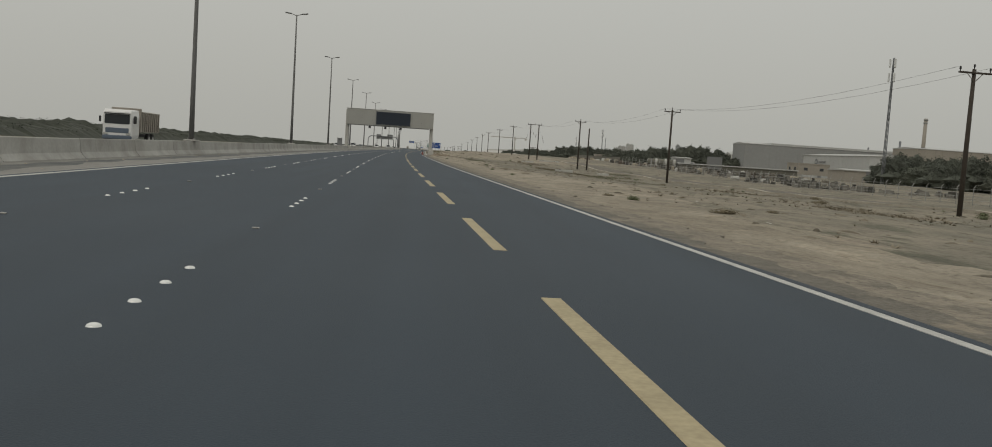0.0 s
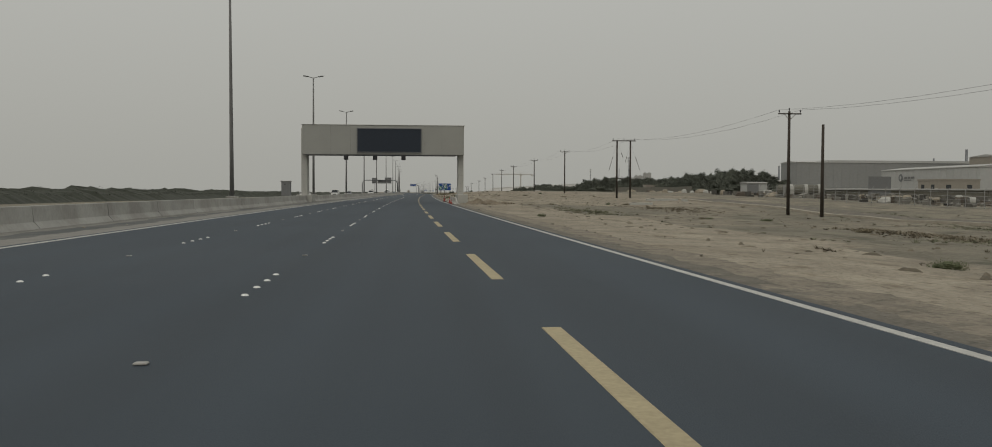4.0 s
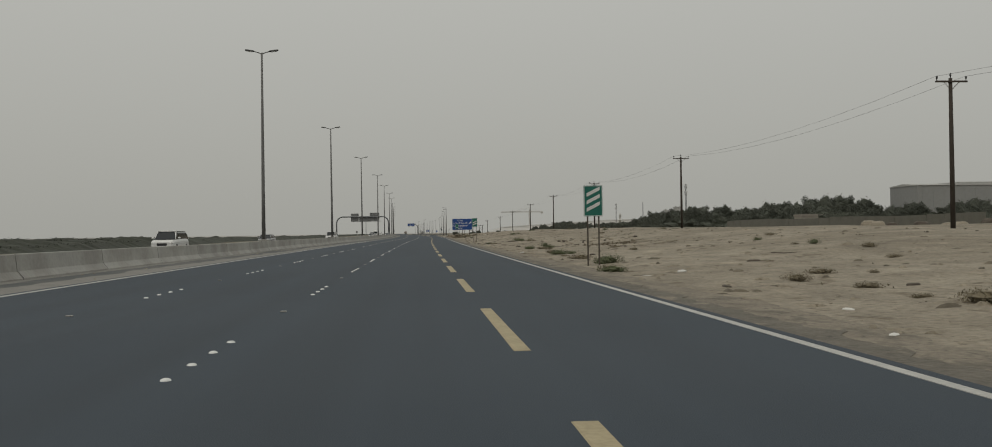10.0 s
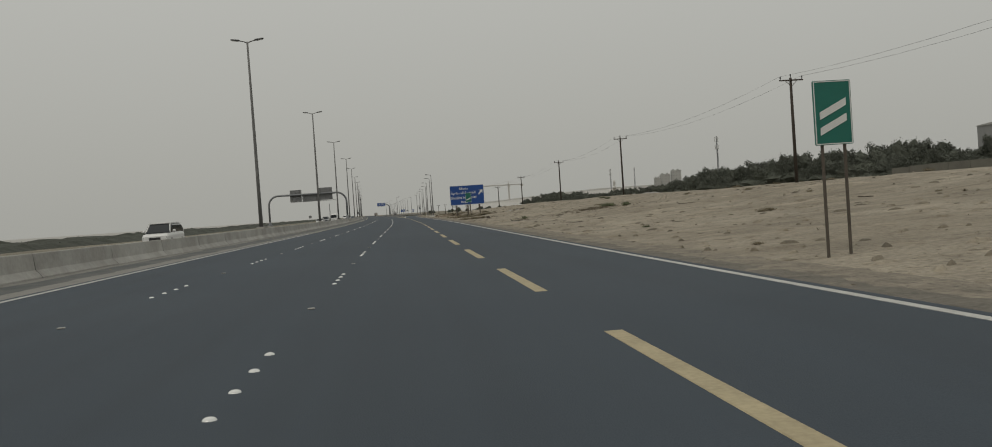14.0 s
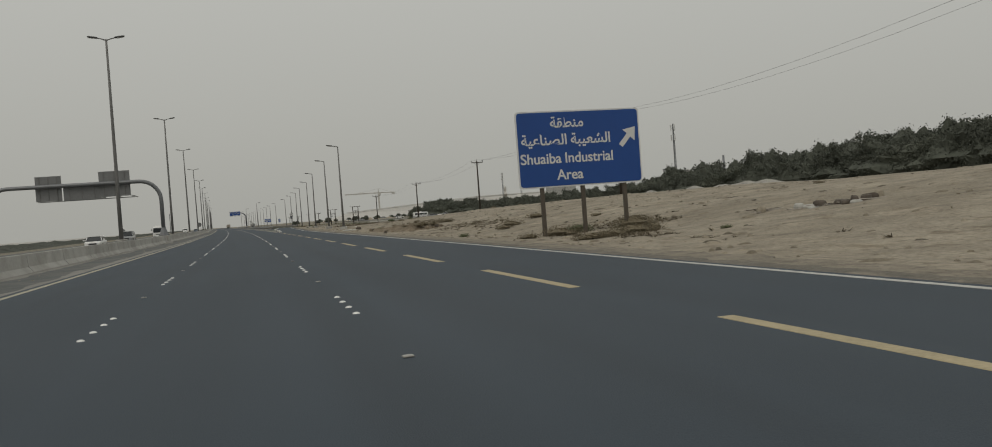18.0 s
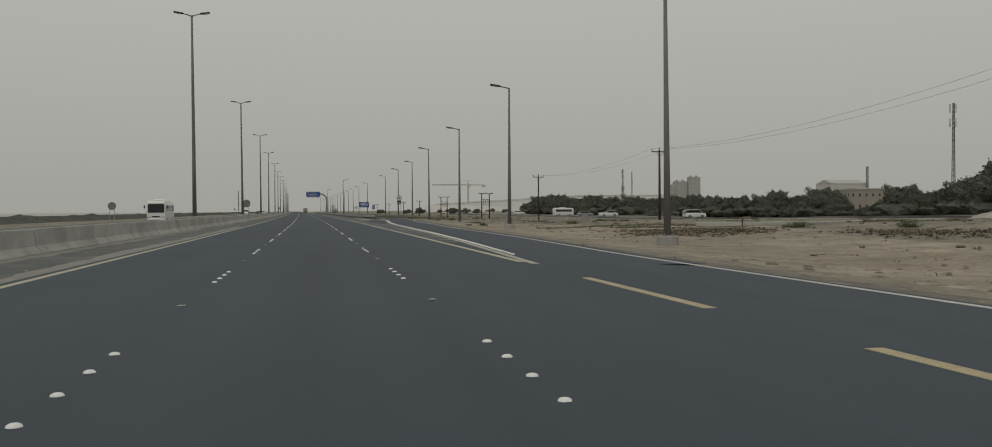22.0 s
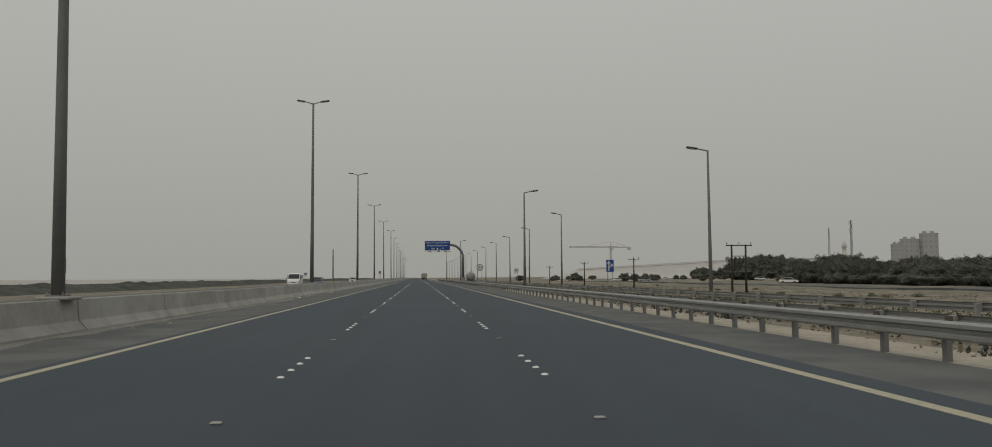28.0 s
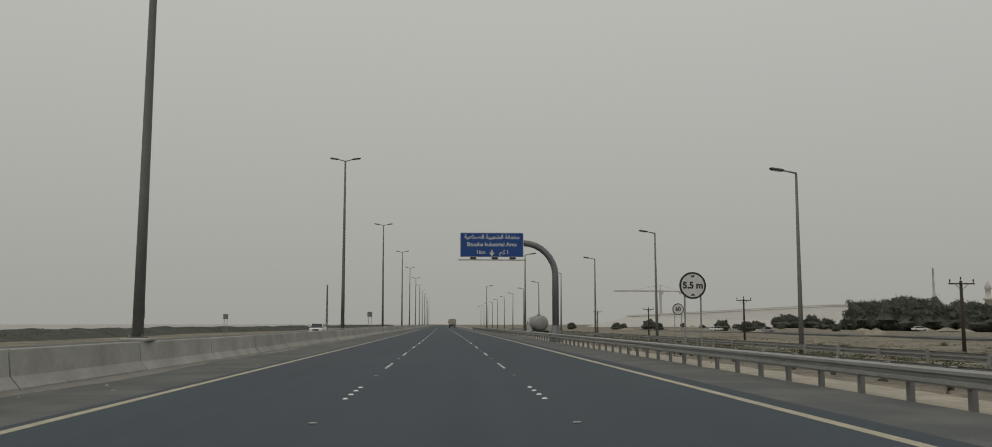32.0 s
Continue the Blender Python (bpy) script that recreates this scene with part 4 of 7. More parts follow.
plate_sign(871.9, 17.05, 2.37, 0.78, 1.25, -0.7, M_BLUE, "blue sign with white branching arrows on posts")
plate_sign(775.4, 7.9, 2.38, 1.75, 0.95, -0.2, M_BLUE, "blue exit direction sign with a white arrow on posts", "words")
plate_sign(1009.7, -11.4, 2.6, 0.62, 0.62, 0.0, M_SIGNBACK, "square grey sign back above the median barrier", "")
plate_sign(1008.7, -29.5, 2.3, 0.62, 0.62, -0.2, M_SIGNBACK, "square grey sign back beside the far verge", "")


def arch_gantry():
    s = 619.2
    t = thing("sign_gantry", "curved grey steel sign gantry over the opposite carriageway", "gantry", loc=P(s, 0), rz=heading(s))
    z1, r = 7.75, 2.4
    pts = [(-10.95, 0, 1.2), (-10.95, 0, z1 - r)]
    for i in range(1, 8):
        a = radians(90 * i / 7)
        pts.append((-10.95 - r * (1 - math.cos(a)), 0, z1 - r + r * math.sin(a)))
    for i in range(0, 7):
        a = radians(90 * i / 7)
        pts.append((-30.4 + r * (1 - math.sin(a)), 0, z1 - r + r * math.cos(a)))
    pts += [(-30.4, 0, z1 - r), (-30.4, 0, 0.8)]
    part("arch", MB().tube(pts, 0.24, 14), M_STEEL, t, smooth=True)
    for x, z in ((-10.95, 0.9), (-30.4, 0.3)):
        part("foot", MB().tube([(x, 0, z), (x, 0, z + 0.12), (x, 0, z + 0.2), (x, 0, z + 1.0)], [0.62, 0.62, 0.5, 0.25], 8), M_STEEL, t)
        part("plinth", MB().box((x, 0, z / 2 - 0.1), (1.3, 1.5, z + 0.18), 0.04), M_CONCRETE, t)
    for x, w, zc, h in ((-23.6, 2.9, 7.5, 3.0), (-16.2, 3.55, 7.68, 3.1), (-19.9, 4.2, 6.9, 1.9)):
        b = part("sign_panel", MB().box((x, 0.42, zc), (w, 0.05, h), 0.01), M_SIGNBACK, t, "grey back of a sign panel")
        for k in range(3):
            part("rib", MB().box((x - w / 3 + w / 3 * k, 0.36, zc), (0.07, 0.07, h - 0.1), 0.01), M_POLE, b)
    part("light_bar", MB().box((-19.3, 1.0, 5.95), (11.3, 0.1, 0.1), 0.01), M_GALV, t)
    for k in range(7):
        x = -24.4 + 1.7 * k
        part("flood_light", MB().box((x, 1.0, 6.1), (0.5, 0.25, 0.15), 0.03), M_SIGN_WHITE, t)
        part("strut", MB().tube([(x + 0.4, 0.4, 6.0), (x + 0.4, 1.0, 5.95)], 0.03, 6), M_GALV, t)


arch_gantry()


# ---- power line ----
def insulator(parent, x, y, z):
    part("insulator", MB().tube([(x, y, z), (x, y, z + 0.12), (x, y, z + 0.16), (x, y, z + 0.3), (x, y, z + 0.34)], [0.03, 0.03, 0.07, 0.06, 0.02], 8), M_BLACK, parent)


def wood_pole(s, n, z0, z1, arm=True):
    t = thing("power_pole", "dark tarred wooden power pole with a short crossarm", "power pole", "power line poles", P(s, n), heading(s))
    part("pole", MB().tube([(0, 0, z0 - 0.3), (0, 0, (z0 + z1) / 2), (0, 0, z1)], [0.17, 0.15, 0.12], 10), M_WOOD, t, smooth=True)
    if arm:
        part("crossarm", MB().box((0, -0.12, z1 - 0.25), (2.3, 0.12, 0.12), 0.015), M_WOOD, t)
        for d in (-1, 1):
            part("brace", MB().tube([(d * 0.55, -0.12, z1 - 0.3), (0, -0.1, z1 - 0.85)], 0.025, 6), M_RUST, t)
        for x in (-1.05, 0, 1.05):
            insulator(t, x, -0.12 if x else 0, z1 - 0.2 if x else z1)
    return t


POLES = [(65.4, 39.3, -0.7, 8.87), (131.6, 39.42, -1.2, 8.89), (195.8, 38.97, -0.9, 9.25), (332.0, 39.02, 1.3, 11.52), (400.3, 39.46, 1.5, 11.75), (465.4, 38.47, 1.7, 11.61), (535.3, 39.39, 1.75, 11.72), (596.2, 40.15, 1.6, 11.08), (662.8, 41.28, 0.5, 10.09), (726.9, 42.67, -0.2, 8.93), (786.2, 41.98, -1.0, 7.81), (969.3, 42.55, -1.5, 5.05), (1028.0, 43.08, -1.4, 5.13), (1090.0, 42.83, -1.4, 4.74), (1150.0, 42.0, -1.4, 5.0)]
for s, n, a, b in POLES:
    wood_pole(s, n, min(a, ground_z(s, n)), b)
wood_pole(190.5, 39.9, ground_z(190.5, 39.9), 7.6, False)


def h_pole(s, n, z0, z1, gap=2.3, stays=True):
    t = thing("power_pole", "double wooden power pole joined by a crossarm", "power pole", "double poles", P(s, n), heading(s))
    for x in (-gap / 2, gap / 2):
        part("pole", MB().tube([(x, 0, z0 - 0.3), (x, 0, z1)], [0.17, 0.13], 10), M_WOOD, t, smooth=True)
    part("crossarm", MB().box((0, -0.16, z1 - 0.12), (gap + 1.7, 0.14, 0.16), 0.02), M_WOOD, t)
    part("tie", MB().box((0, -0.16, z1 - 3.0 if not stays else z0 + 3.2), (gap, 0.08, 0.1), 0.01), M_WOOD, t)
    for x in (-gap / 2 - 0.7, 0, gap / 2 + 0.7):
        insulator(t, x, -0.16, z1 - 0.04)
    if stays:
        for a, b, c, d in ((-1.15, 0.3, -3.9, 10.0), (1.15, 0.3, 4.4, 10.0), (-1.15, 0.2, 0.25, 4.0), (1.15, 0.5, -0.1, 5.0)):
            e = Vector((a, -0.1, z1 - b))
            f = Vector((c, -0.1, max(z1 - d, z0 - 0.2)))
            u = 0.27 if d > 9 else 0.5
            st = part("stay", MB().tube([e, e.lerp(f, u + 0.24)], 0.006, 4), M_BLACK, t)
            part("stay_insulator", MB().tube([e.lerp(f, u), e.lerp(f, u + 0.22)], 0.035, 6), M_WOOD, st)
    if not stays:
        part("tie", MB().box((0, -0.16, z1 - 1.6), (gap, 0.08, 0.1), 0.01), M_WOOD, t)
        for x in (-0.6, 0, 0.6):
            part("fuse", MB().tube([(x, -0.16, z1 - 2.6), (x, -0.16, z1 - 1.7)], 0.07, 6), M_BLACK, t)


h_pole(262.4, 38.15, 0.5, 10.2)
h_pole(846.3, 43.7, -1.2, 5.6, 2.0, False)
h_pole(906.5, 42.35, -1.2, 5.6, 2.0, False)

wires = tagged(new("power_wires"), "thin sagging overhead power wires between the poles", "wire")
line = sorted(POLES[:12] + [(262.4, 38.15, 0, 10.3)])
for (s0, n0, _, z0), (s1, n1, _, z1) in zip(line, line[1:]):
    if s1 > 800:
        continue
    for dn in (-1.05, 1.05):
        pts = []
        for i in range(9):
            k = i / 8
            s = s0 + (s1 - s0) * k
            x, y, z = P(s, n0 + (n1 - n0) * k + dn, z0 + (z1 - z0) * k + 0.12 - 1.1 * 4 * k * (1 - k))
            pts.append((x, y, z))
        part("wire", MB().tube(pts, 0.009, 4, False), M_BLACK, wires)


# ---- guardrails ----
W_BEAM = [(0.0, 0.0), (-0.05, 0.04), (-0.05, 0.1), (0.0, 0.14), (0.0, 0.18), (-0.05, 0.22), (-0.05, 0.28), (0.0, 0.32), (0.012, 0.32), (-0.038, 0.28), (-0.038, 0.22), (0.012, 0.18), (0.012, 0.14), (-0.038, 0.1), (-0.038, 0.04), (0.012, 0.0)]


def guardrail(nf, zf, s0, s1, spacing, side, label, posts=M_GALV):
    t = tagged(new("guardrail"), label, "guardrail", "guardrails")
    prof = [(a * 1.6 * side, b * 0.94) for a, b in W_BEAM]
    s = s0
    while s < s1:
        e = min(s + 8.0, s1)
        part("beam", MB().sweep(prof, [P(s + (e - s) * i / 4, nf(s + (e - s) * i / 4), zf(s + (e - s) * i / 4) + 0.36) for i in range(5)]), M_GALV, t)
        s = e
    post = MB().box((0, 0, 0.2), (0.11, 0.14, 0.88), 0.012).mesh("post", posts)
    spacer = MB().box((0, 0, 0), (0.14, 0.12, 0.3), 0.01).mesh("spacer", M_GALV)
    s = s0 + 0.6
    while s < s1:
        n, z, h = nf(s), zf(s), heading(s)
        p = part("post", post, posts, t)
        p.matrix_basis = pose(*P(s, n + side * 0.17, z), 0, 0, h)
        if s < s0 + 160:
            q = part("spacer", spacer, M_GALV, p)
            q.location = (-side * 0.1, 0, 0.5)
        s += spacing


guardrail(lambda s: 6.55 + 1.6 * (1 - smooth(752, 785, s)), lambda s: -0.03, 754, 1150, 2.0, 1, "long galvanised steel guardrail along the road shoulder", M_SIGNBACK)
guardrail(lambda s: 15.6 + 1.2 * smooth(766, 860, s), lambda s: lerp_table(RAMP_Z, s) - 0.02, 766, 1150, 4.0, -1, "galvanised steel guardrail beside the exit lane")
guardrail(lambda s: 9.3, lambda s: lerp_table(RAMP_Z, s) * 0.5 - 0.05, 776, 1150, 3.0, -1, "dusty steel guardrail between carriageway and exit lane", M_RUST)


# ---- plants ----
rng = random.Random(7)


def leaf_cloud(lobes, count, size, seed, flat=1.0, shell=0.25, slim=1.0):
    """Many small leaf clumps scattered through a few uneven lobes (centre, radii)."""
    r = random.Random(seed)
    mb = MB()
    for _ in range(count):
        c, rad = lobes[r.randrange(len(lobes))]
        while True:
            p = Vector((r.uniform(-1, 1), r.uniform(-1, 1), r.uniform(-1, 1)))
            if shell < p.length < 1:
                break
        q = Vector((c[0] + p.x * rad[0], c[1] + p.y * rad[1], max(0.03, c[2] + p.z * rad[2] * flat)))
        rot = Euler((r.uniform(0, 6.3), r.uniform(0, 6.3), r.uniform(0, 6.3))).to_matrix()
        w, h = size * r.uniform(0.5, 1.2), size * r.uniform(0.5, 1.2) * slim
        vs = [rot @ Vector(v) + q for v in ((-w, 0, 0.12 * size), (0, -h * 0.6, 0), (w, 0, 0.12 * size), (0, h * 0.6, 0))]
        mb.add(vs, [(0, 1, 3), (1, 2, 3)])
    return mb


def core(lobes, seed, k=0.9):
    """Lumpy inner mass of a crown."""
    mb = MB()
    for c, rad in lobes:
        vs, fs = [], []
        for i in range(1, 6):
            a = math.pi * i / 6
            vs += [(math.sin(a) * math.cos(b * math.tau / 9 + i), math.sin(a) * math.sin(b * math.tau / 9 + i), math.cos(a)) for b in range(9)]
        vs = [tuple(c[q] + p[q] * rad[q] * k * (1 + 0.55 * noise.noise((p[0] * 2.6 + seed, p[1] * 2.6 + c[0], p[2] * 2.6 + c[2]))) for q in range(3)) for p in vs]
        for i in range(4):
            fs += [(9 * i + b, 9 * i + (b + 1) % 9, 9 * i + 9 + (b + 1) % 9, 9 * i + 9 + b) for b in range(9)]
        fs += [tuple(range(9)), tuple(range(44, 35, -1))]
        mb.add([(x, y, max(z, 0.02)) for x, y, z in vs], fs)
    return mb


def tree_kind(seed, h, w, material, leaf_count=6500, leaf=0.15):
    """A low dense crown of uneven boughs over a short trunk."""
    r = random.Random(seed)
    mb = MB()

    def reach(p, k=1.0):
        q = 1 + 0.42 * noise.noise((p.x * 1.5 + seed, p.y * 1.5, p.z * 1.5)) + 0.26 * noise.noise((p.x * 3.6, p.y * 3.6 + seed, p.z * 3.6)) + 0.14 * noise.noise((p.x * 8, p.y * 8, p.z * 8 + seed))
        full = 1.18 if p.z < -0.2 else 1.0
        return Vector((0.54 * w * p.x * full, 0.54 * w * p.y * full, 0.46 * h * p.z)) * q * k + Vector((0, 0, 0.45 * h))

    rings, seg = 15, 26
    for i in range(rings):
        a = math.pi * (i + 0.5) / rings
        mb.v += [reach(Vector((math.sin(a) * math.cos(b * math.tau / seg), math.sin(a) * math.sin(b * math.tau / seg), math.cos(a))), 0.95) for b in range(seg)]
    for i in range(rings - 1):
        mb.f += [(seg * i + b, seg * i + (b + 1) % seg, seg * i + seg + (b + 1) % seg, seg * i + seg + b) for b in range(seg)]
    mb.f += [tuple(range(seg)), tuple(range(rings * seg - 1, (rings - 1) * seg - 1, -1))]
    mb.v = [(x, y, max(z, 0.02)) for x, y, z in mb.v]
    sprigs = [Vector((r.gauss(0, 1), r.gauss(0, 1), abs(r.gauss(0, 1)) + 0.1)).normalized() for _ in range(34)]
    for k in range(leaf_count):
        if k % 4 == 0:
            p = (sprigs[r.randrange(34)] + Vector((r.gauss(0, 0.07), r.gauss(0, 0.07), r.gauss(0, 0.07)))).normalized()
            q = reach(p, r.uniform(0.95, 1.16))
        else:
            p = Vector((r.gauss(0, 1), r.gauss(0, 1), r.gauss(0, 1))).normalized()
            q = reach(p, r.uniform(0.9, 1.06))
        rot = Euler((r.uniform(0, 6.3), r.uniform(0, 6.3), r.uniform(0, 6.3))).to_matrix()
        a, b = leaf * r.uniform(0.5, 1.3), leaf * r.uniform(0.4, 0.8)
        q.z = max(q.z, 0.04)
        mb.add([rot @ Vector(v) + q for v in ((-a, 0, 0.02), (0, -b, 0), (a, 0, 0.02), (0, b, 0))], [(0, 1, 3), (1, 2, 3)])
    crown = mb.mesh("crown", material)
    trunk = MB().tube([(0, 0, -0.3), (0.06, 0.02, 0.3 * h), (0.02, -0.1, 0.7 * h)], [0.2, 0.14, 0.05], 7)
    for _ in range(5):
        a = r.uniform(0, 6.3)
        z = r.uniform(0.2, 0.5) * h
        trunk.tube([(0.04, 0, z), (0.16 * w * math.cos(a), 0.16 * w * math.sin(a), z + 0.14 * h), (0.3 * w * math.cos(a), 0.3 * w * math.sin(a), z + 0.3 * h)], [0.07, 0.05, 0.02], 5, False)
    return crown, trunk.mesh("trunk", M_BARK)


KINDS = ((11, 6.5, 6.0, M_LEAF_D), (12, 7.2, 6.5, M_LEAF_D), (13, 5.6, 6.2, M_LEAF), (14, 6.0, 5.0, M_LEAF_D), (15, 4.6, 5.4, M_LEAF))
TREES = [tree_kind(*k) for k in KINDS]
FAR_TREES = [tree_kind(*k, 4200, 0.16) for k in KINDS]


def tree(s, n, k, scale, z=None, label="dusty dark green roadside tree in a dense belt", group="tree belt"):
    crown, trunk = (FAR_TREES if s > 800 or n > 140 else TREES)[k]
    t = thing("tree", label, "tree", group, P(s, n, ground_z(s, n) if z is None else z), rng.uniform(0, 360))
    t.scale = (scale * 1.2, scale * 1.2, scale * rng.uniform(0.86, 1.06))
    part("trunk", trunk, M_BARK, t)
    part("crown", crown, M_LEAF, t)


# the belt behind the field
for i in range(92):
    s = 444 + 6.6 * i + rng.uniform(-2, 2)
    k = 1.3 + 0.34 * noise.noise((s * 0.02, 1, 1)) - 0.42 * smooth(650, 790, s) - 0.46 * (1 - smooth(540, 660, s))
    gap = 768 < s < 800
    if gap:
        tree(s, 112 + rng.uniform(-2, 2), rng.randrange(5), 0.62)
    else:
        tree(s, 108 + 6 * noise.noise((s * 0.013, 5, 0)) + rng.uniform(-2, 2), rng.randrange(5), k)
    if (i % 2 or s > 740) and not gap:
        tree(s + 3.3, 117 + rng.uniform(-2, 3), rng.randrange(5), k * 1.1)
for i in range(50):
    s = 1012 + 5.1 * i + rng.uniform(-2, 2)
    tree(s, 166 + rng.uniform(-4, 4), rng.randrange(5), 1.0 + 0.72 * smooth(1060, 1230, s) + rng.uniform(-0.15, 0.15))
for i in range(43):
    s = 1010 + 6 * i + rng.uniform(-2, 2)
    tree(s, 172 + rng.uniform(-5, 6), rng.randrange(5), 1.2 + 0.66 * smooth(1060, 1230, s) + rng.uniform(-0.15, 0.15))
for s, n, k in ((1274, 168, 0.8), (1281, 172, 0.9), (1290, 167, 0.75), (1302, 170, 0.7)):
    tree(s, n, rng.randrange(5), k)
for i in range(30):
    n = 150 + 4.6 * i
    tree(792 + rng.uniform(-9, 9) - (22 if n > 272 else 0), n, rng.randrange(5), 1.75 + 0.9 * smooth(150, 235, n) + 0.5 * noise.noise((n * 0.09, 3, 3)) + (0.35 if 252 < n < 262 else 0) - 0.5 * smooth(266, 285, n), z=-1)
for s, n, k, c in ((1173, 92, 3, 0.55), (1430, 203, 1, 1.2), (1438, 209, 0, 1.35), (1446, 214, 2, 1.3), (1455, 207, 3, 1.2), (1440, 222, 1, 1.1)):
    tree(s, n, k, c, label="lone dusty tree on open ground", group="lone trees")
for i in range(26):
    tree(196 + 3.2 * i + rng.uniform(-2, 2), 146 + rng.uniform(-5, 8), rng.randrange(5), 1.35 + rng.uniform(-0.2, 0.15), z=-1)

# low thicket beyond the opposite carriageway
hedge, twigs = MB(), MB()
r = random.Random(3)
SPREAD = (-9, -6.5, -4, -2, 0, 2, 4, 6.5, 9)


def thicket_h(s, k):
    h = lerp_table([(0, 1.62), (90, 1.75), (150, 2.25), (300, 1.95), (450, 1.5), (620, 1.2), (900, 1.14), (1700, 1.1)], s)
    f = max(0.0, 1 - (SPREAD[k] / 9) ** 2) ** 0.5
    return h * f * max(0.2, 0.95 + 0.3 * noise.noise((s * 0.06, k * 0.6, 9)) + 0.34 * noise.noise((s * 0.36, k * 1.3, 2)))


row = 0
s = -60.0
while s < 1700:
    n = -50 + 8 * noise.noise((s * 0.011, 2, 0))
    for k, d in enumerate(SPREAD):
        hedge.v.append(P(s, n + d + 0.5 * noise.noise((s * 1.7, k * 3.1, 5)), -0.5 + thicket_h(s, k) * (1 + 0.3 * noise.noise((s * 1.1, k * 2.3, 1)) + 0.2 * noise.noise((s * 2.9, k * 4.1, 6)))))
    if row:
        a, b = 9 * (row - 1), 9 * row
        hedge.f += [(a + k, a + k + 1, b + k + 1, b + k) for k in range(8)]
    row += 1
    for _ in range(64 if s < 420 else 20):
        k = r.randrange(2, 9)
        w = r.uniform(0.05, 0.15)
        q = Vector(P(s + r.uniform(0, 0.9), n + SPREAD[k] + r.uniform(-1, 1), -0.5 + thicket_h(s, k) * (0.96 + 0.14 * r.random() ** 3)))
        rot = Euler((r.gauss(0, 0.55), r.gauss(0, 0.55), r.uniform(0, 6.3))).to_matrix()
        twigs.add([rot @ Vector(v) + q for v in ((-w, 0, 0.03), (0, -w * 0.6, 0), (w, 0, 0.03), (0, w * 0.6, 0))], [(0, 1, 3), (1, 2, 3)])
    s += 0.9 if s < 450 else 1.8
hedge.add(twigs.v, twigs.f)
tagged(part("thicket", hedge, M_THICKET), "low dusty green thicket beyond the opposite carriageway", "bushes", kind="stuff")

# dry shrubs on the sand
SHRUBS = []
for k, (m, w, h, c) in enumerate(((M_SHRUB, 0.5, 0.28, 600), (M_SHRUB_G, 0.6, 0.4, 750), (M_SHRUB, 0.7, 0.36, 800), (M_SHRUB_G, 0.45, 0.42, 600))):
    lobes = [((0, 0, h * 0.35), (w, w * 0.8, h * 0.6)), ((w * 0.4, 0.1, h * 0.3), (w * 0.6, w * 0.5, h * 0.45)), ((-w * 0.45, -0.1, h * 0.25), (w * 0.5, w * 0.6, h * 0.4))]
    bush = leaf_cloud(lobes, int(c * 1.1), 0.045, 40 + k, slim=0.3)
    heart = core(lobes, 40 + k, 0.42)
    bush.add(heart.v, heart.f)
    SHRUBS.append((bush.mesh("shrub", m), m))


def shrub(s, n, k, c, up=0.0):
    ob = new("shrub", SHRUBS[k][0])
    ob.matrix_basis = pose(*P(s, n, ground_z(s, n) - 0.03 + up), 0, 0, rng.uniform(0, 360)) @ Matrix.Scale(c, 4)
    tagged(ob, "small green desert shrub on the sand" if k % 2 else "small dry desert shrub on the sand", "shrub", "desert shrubs")


for s, n, k, c in ((308, 9.9, 1, 1.2), (303, 8.9, 2, 0.8), (349.1, 12.9, 1, 1.05), (346.4, 12.9, 1, 0.95), (342.3, 10.8, 3, 1.0), (612.4, 17.5, 2, 0.9), (271, 11.0, 2, 0.7), (266.4, 11.9, 0, 0.8), (495.9, 11.2, 2, 1.1), (286.4, 11.8, 2, 0.9), (377, 13.5, 1, 1.3), (374, 14.6, 2, 0.9), (496.5, 10.3, 2, 1.3), (499, 9.2, 2, 1.1), (536, 11.3, 2, 1.6), (538.5, 13.0, 1, 1.3), (537, 15.2, 2, 1.7), (540, 16.4, 2, 1.5), (556, 15, 2, 1.5), (560, 18, 2, 1.3), (553, 13.6, 0, 1.2), (700, 14.2, 1, 1.2), (731, 16.2, 1, 1.1), (733, 14.6, 2, 1.0), (836, 8.6, 1, 0.8)):
    shrub(s, n, k, c)
for _ in range(150):
    s = rng.uniform(20, 800)
    n = lerp_table(RAMP_R, s) + 3 + 34 * rng.random() ** 1.3
    shrub(s, n, rng.choice((0, 0, 2, 2, 1, 3)), rng.uniform(0.3, 0.85) * (1.35 if n > 24 else 1))
for _ in range(70):
    s = rng.uniform(640, 1000)
    shrub(s, rng.uniform(20, 60), rng.choice((0, 1, 2, 3)), rng.uniform(0.8, 1.6))


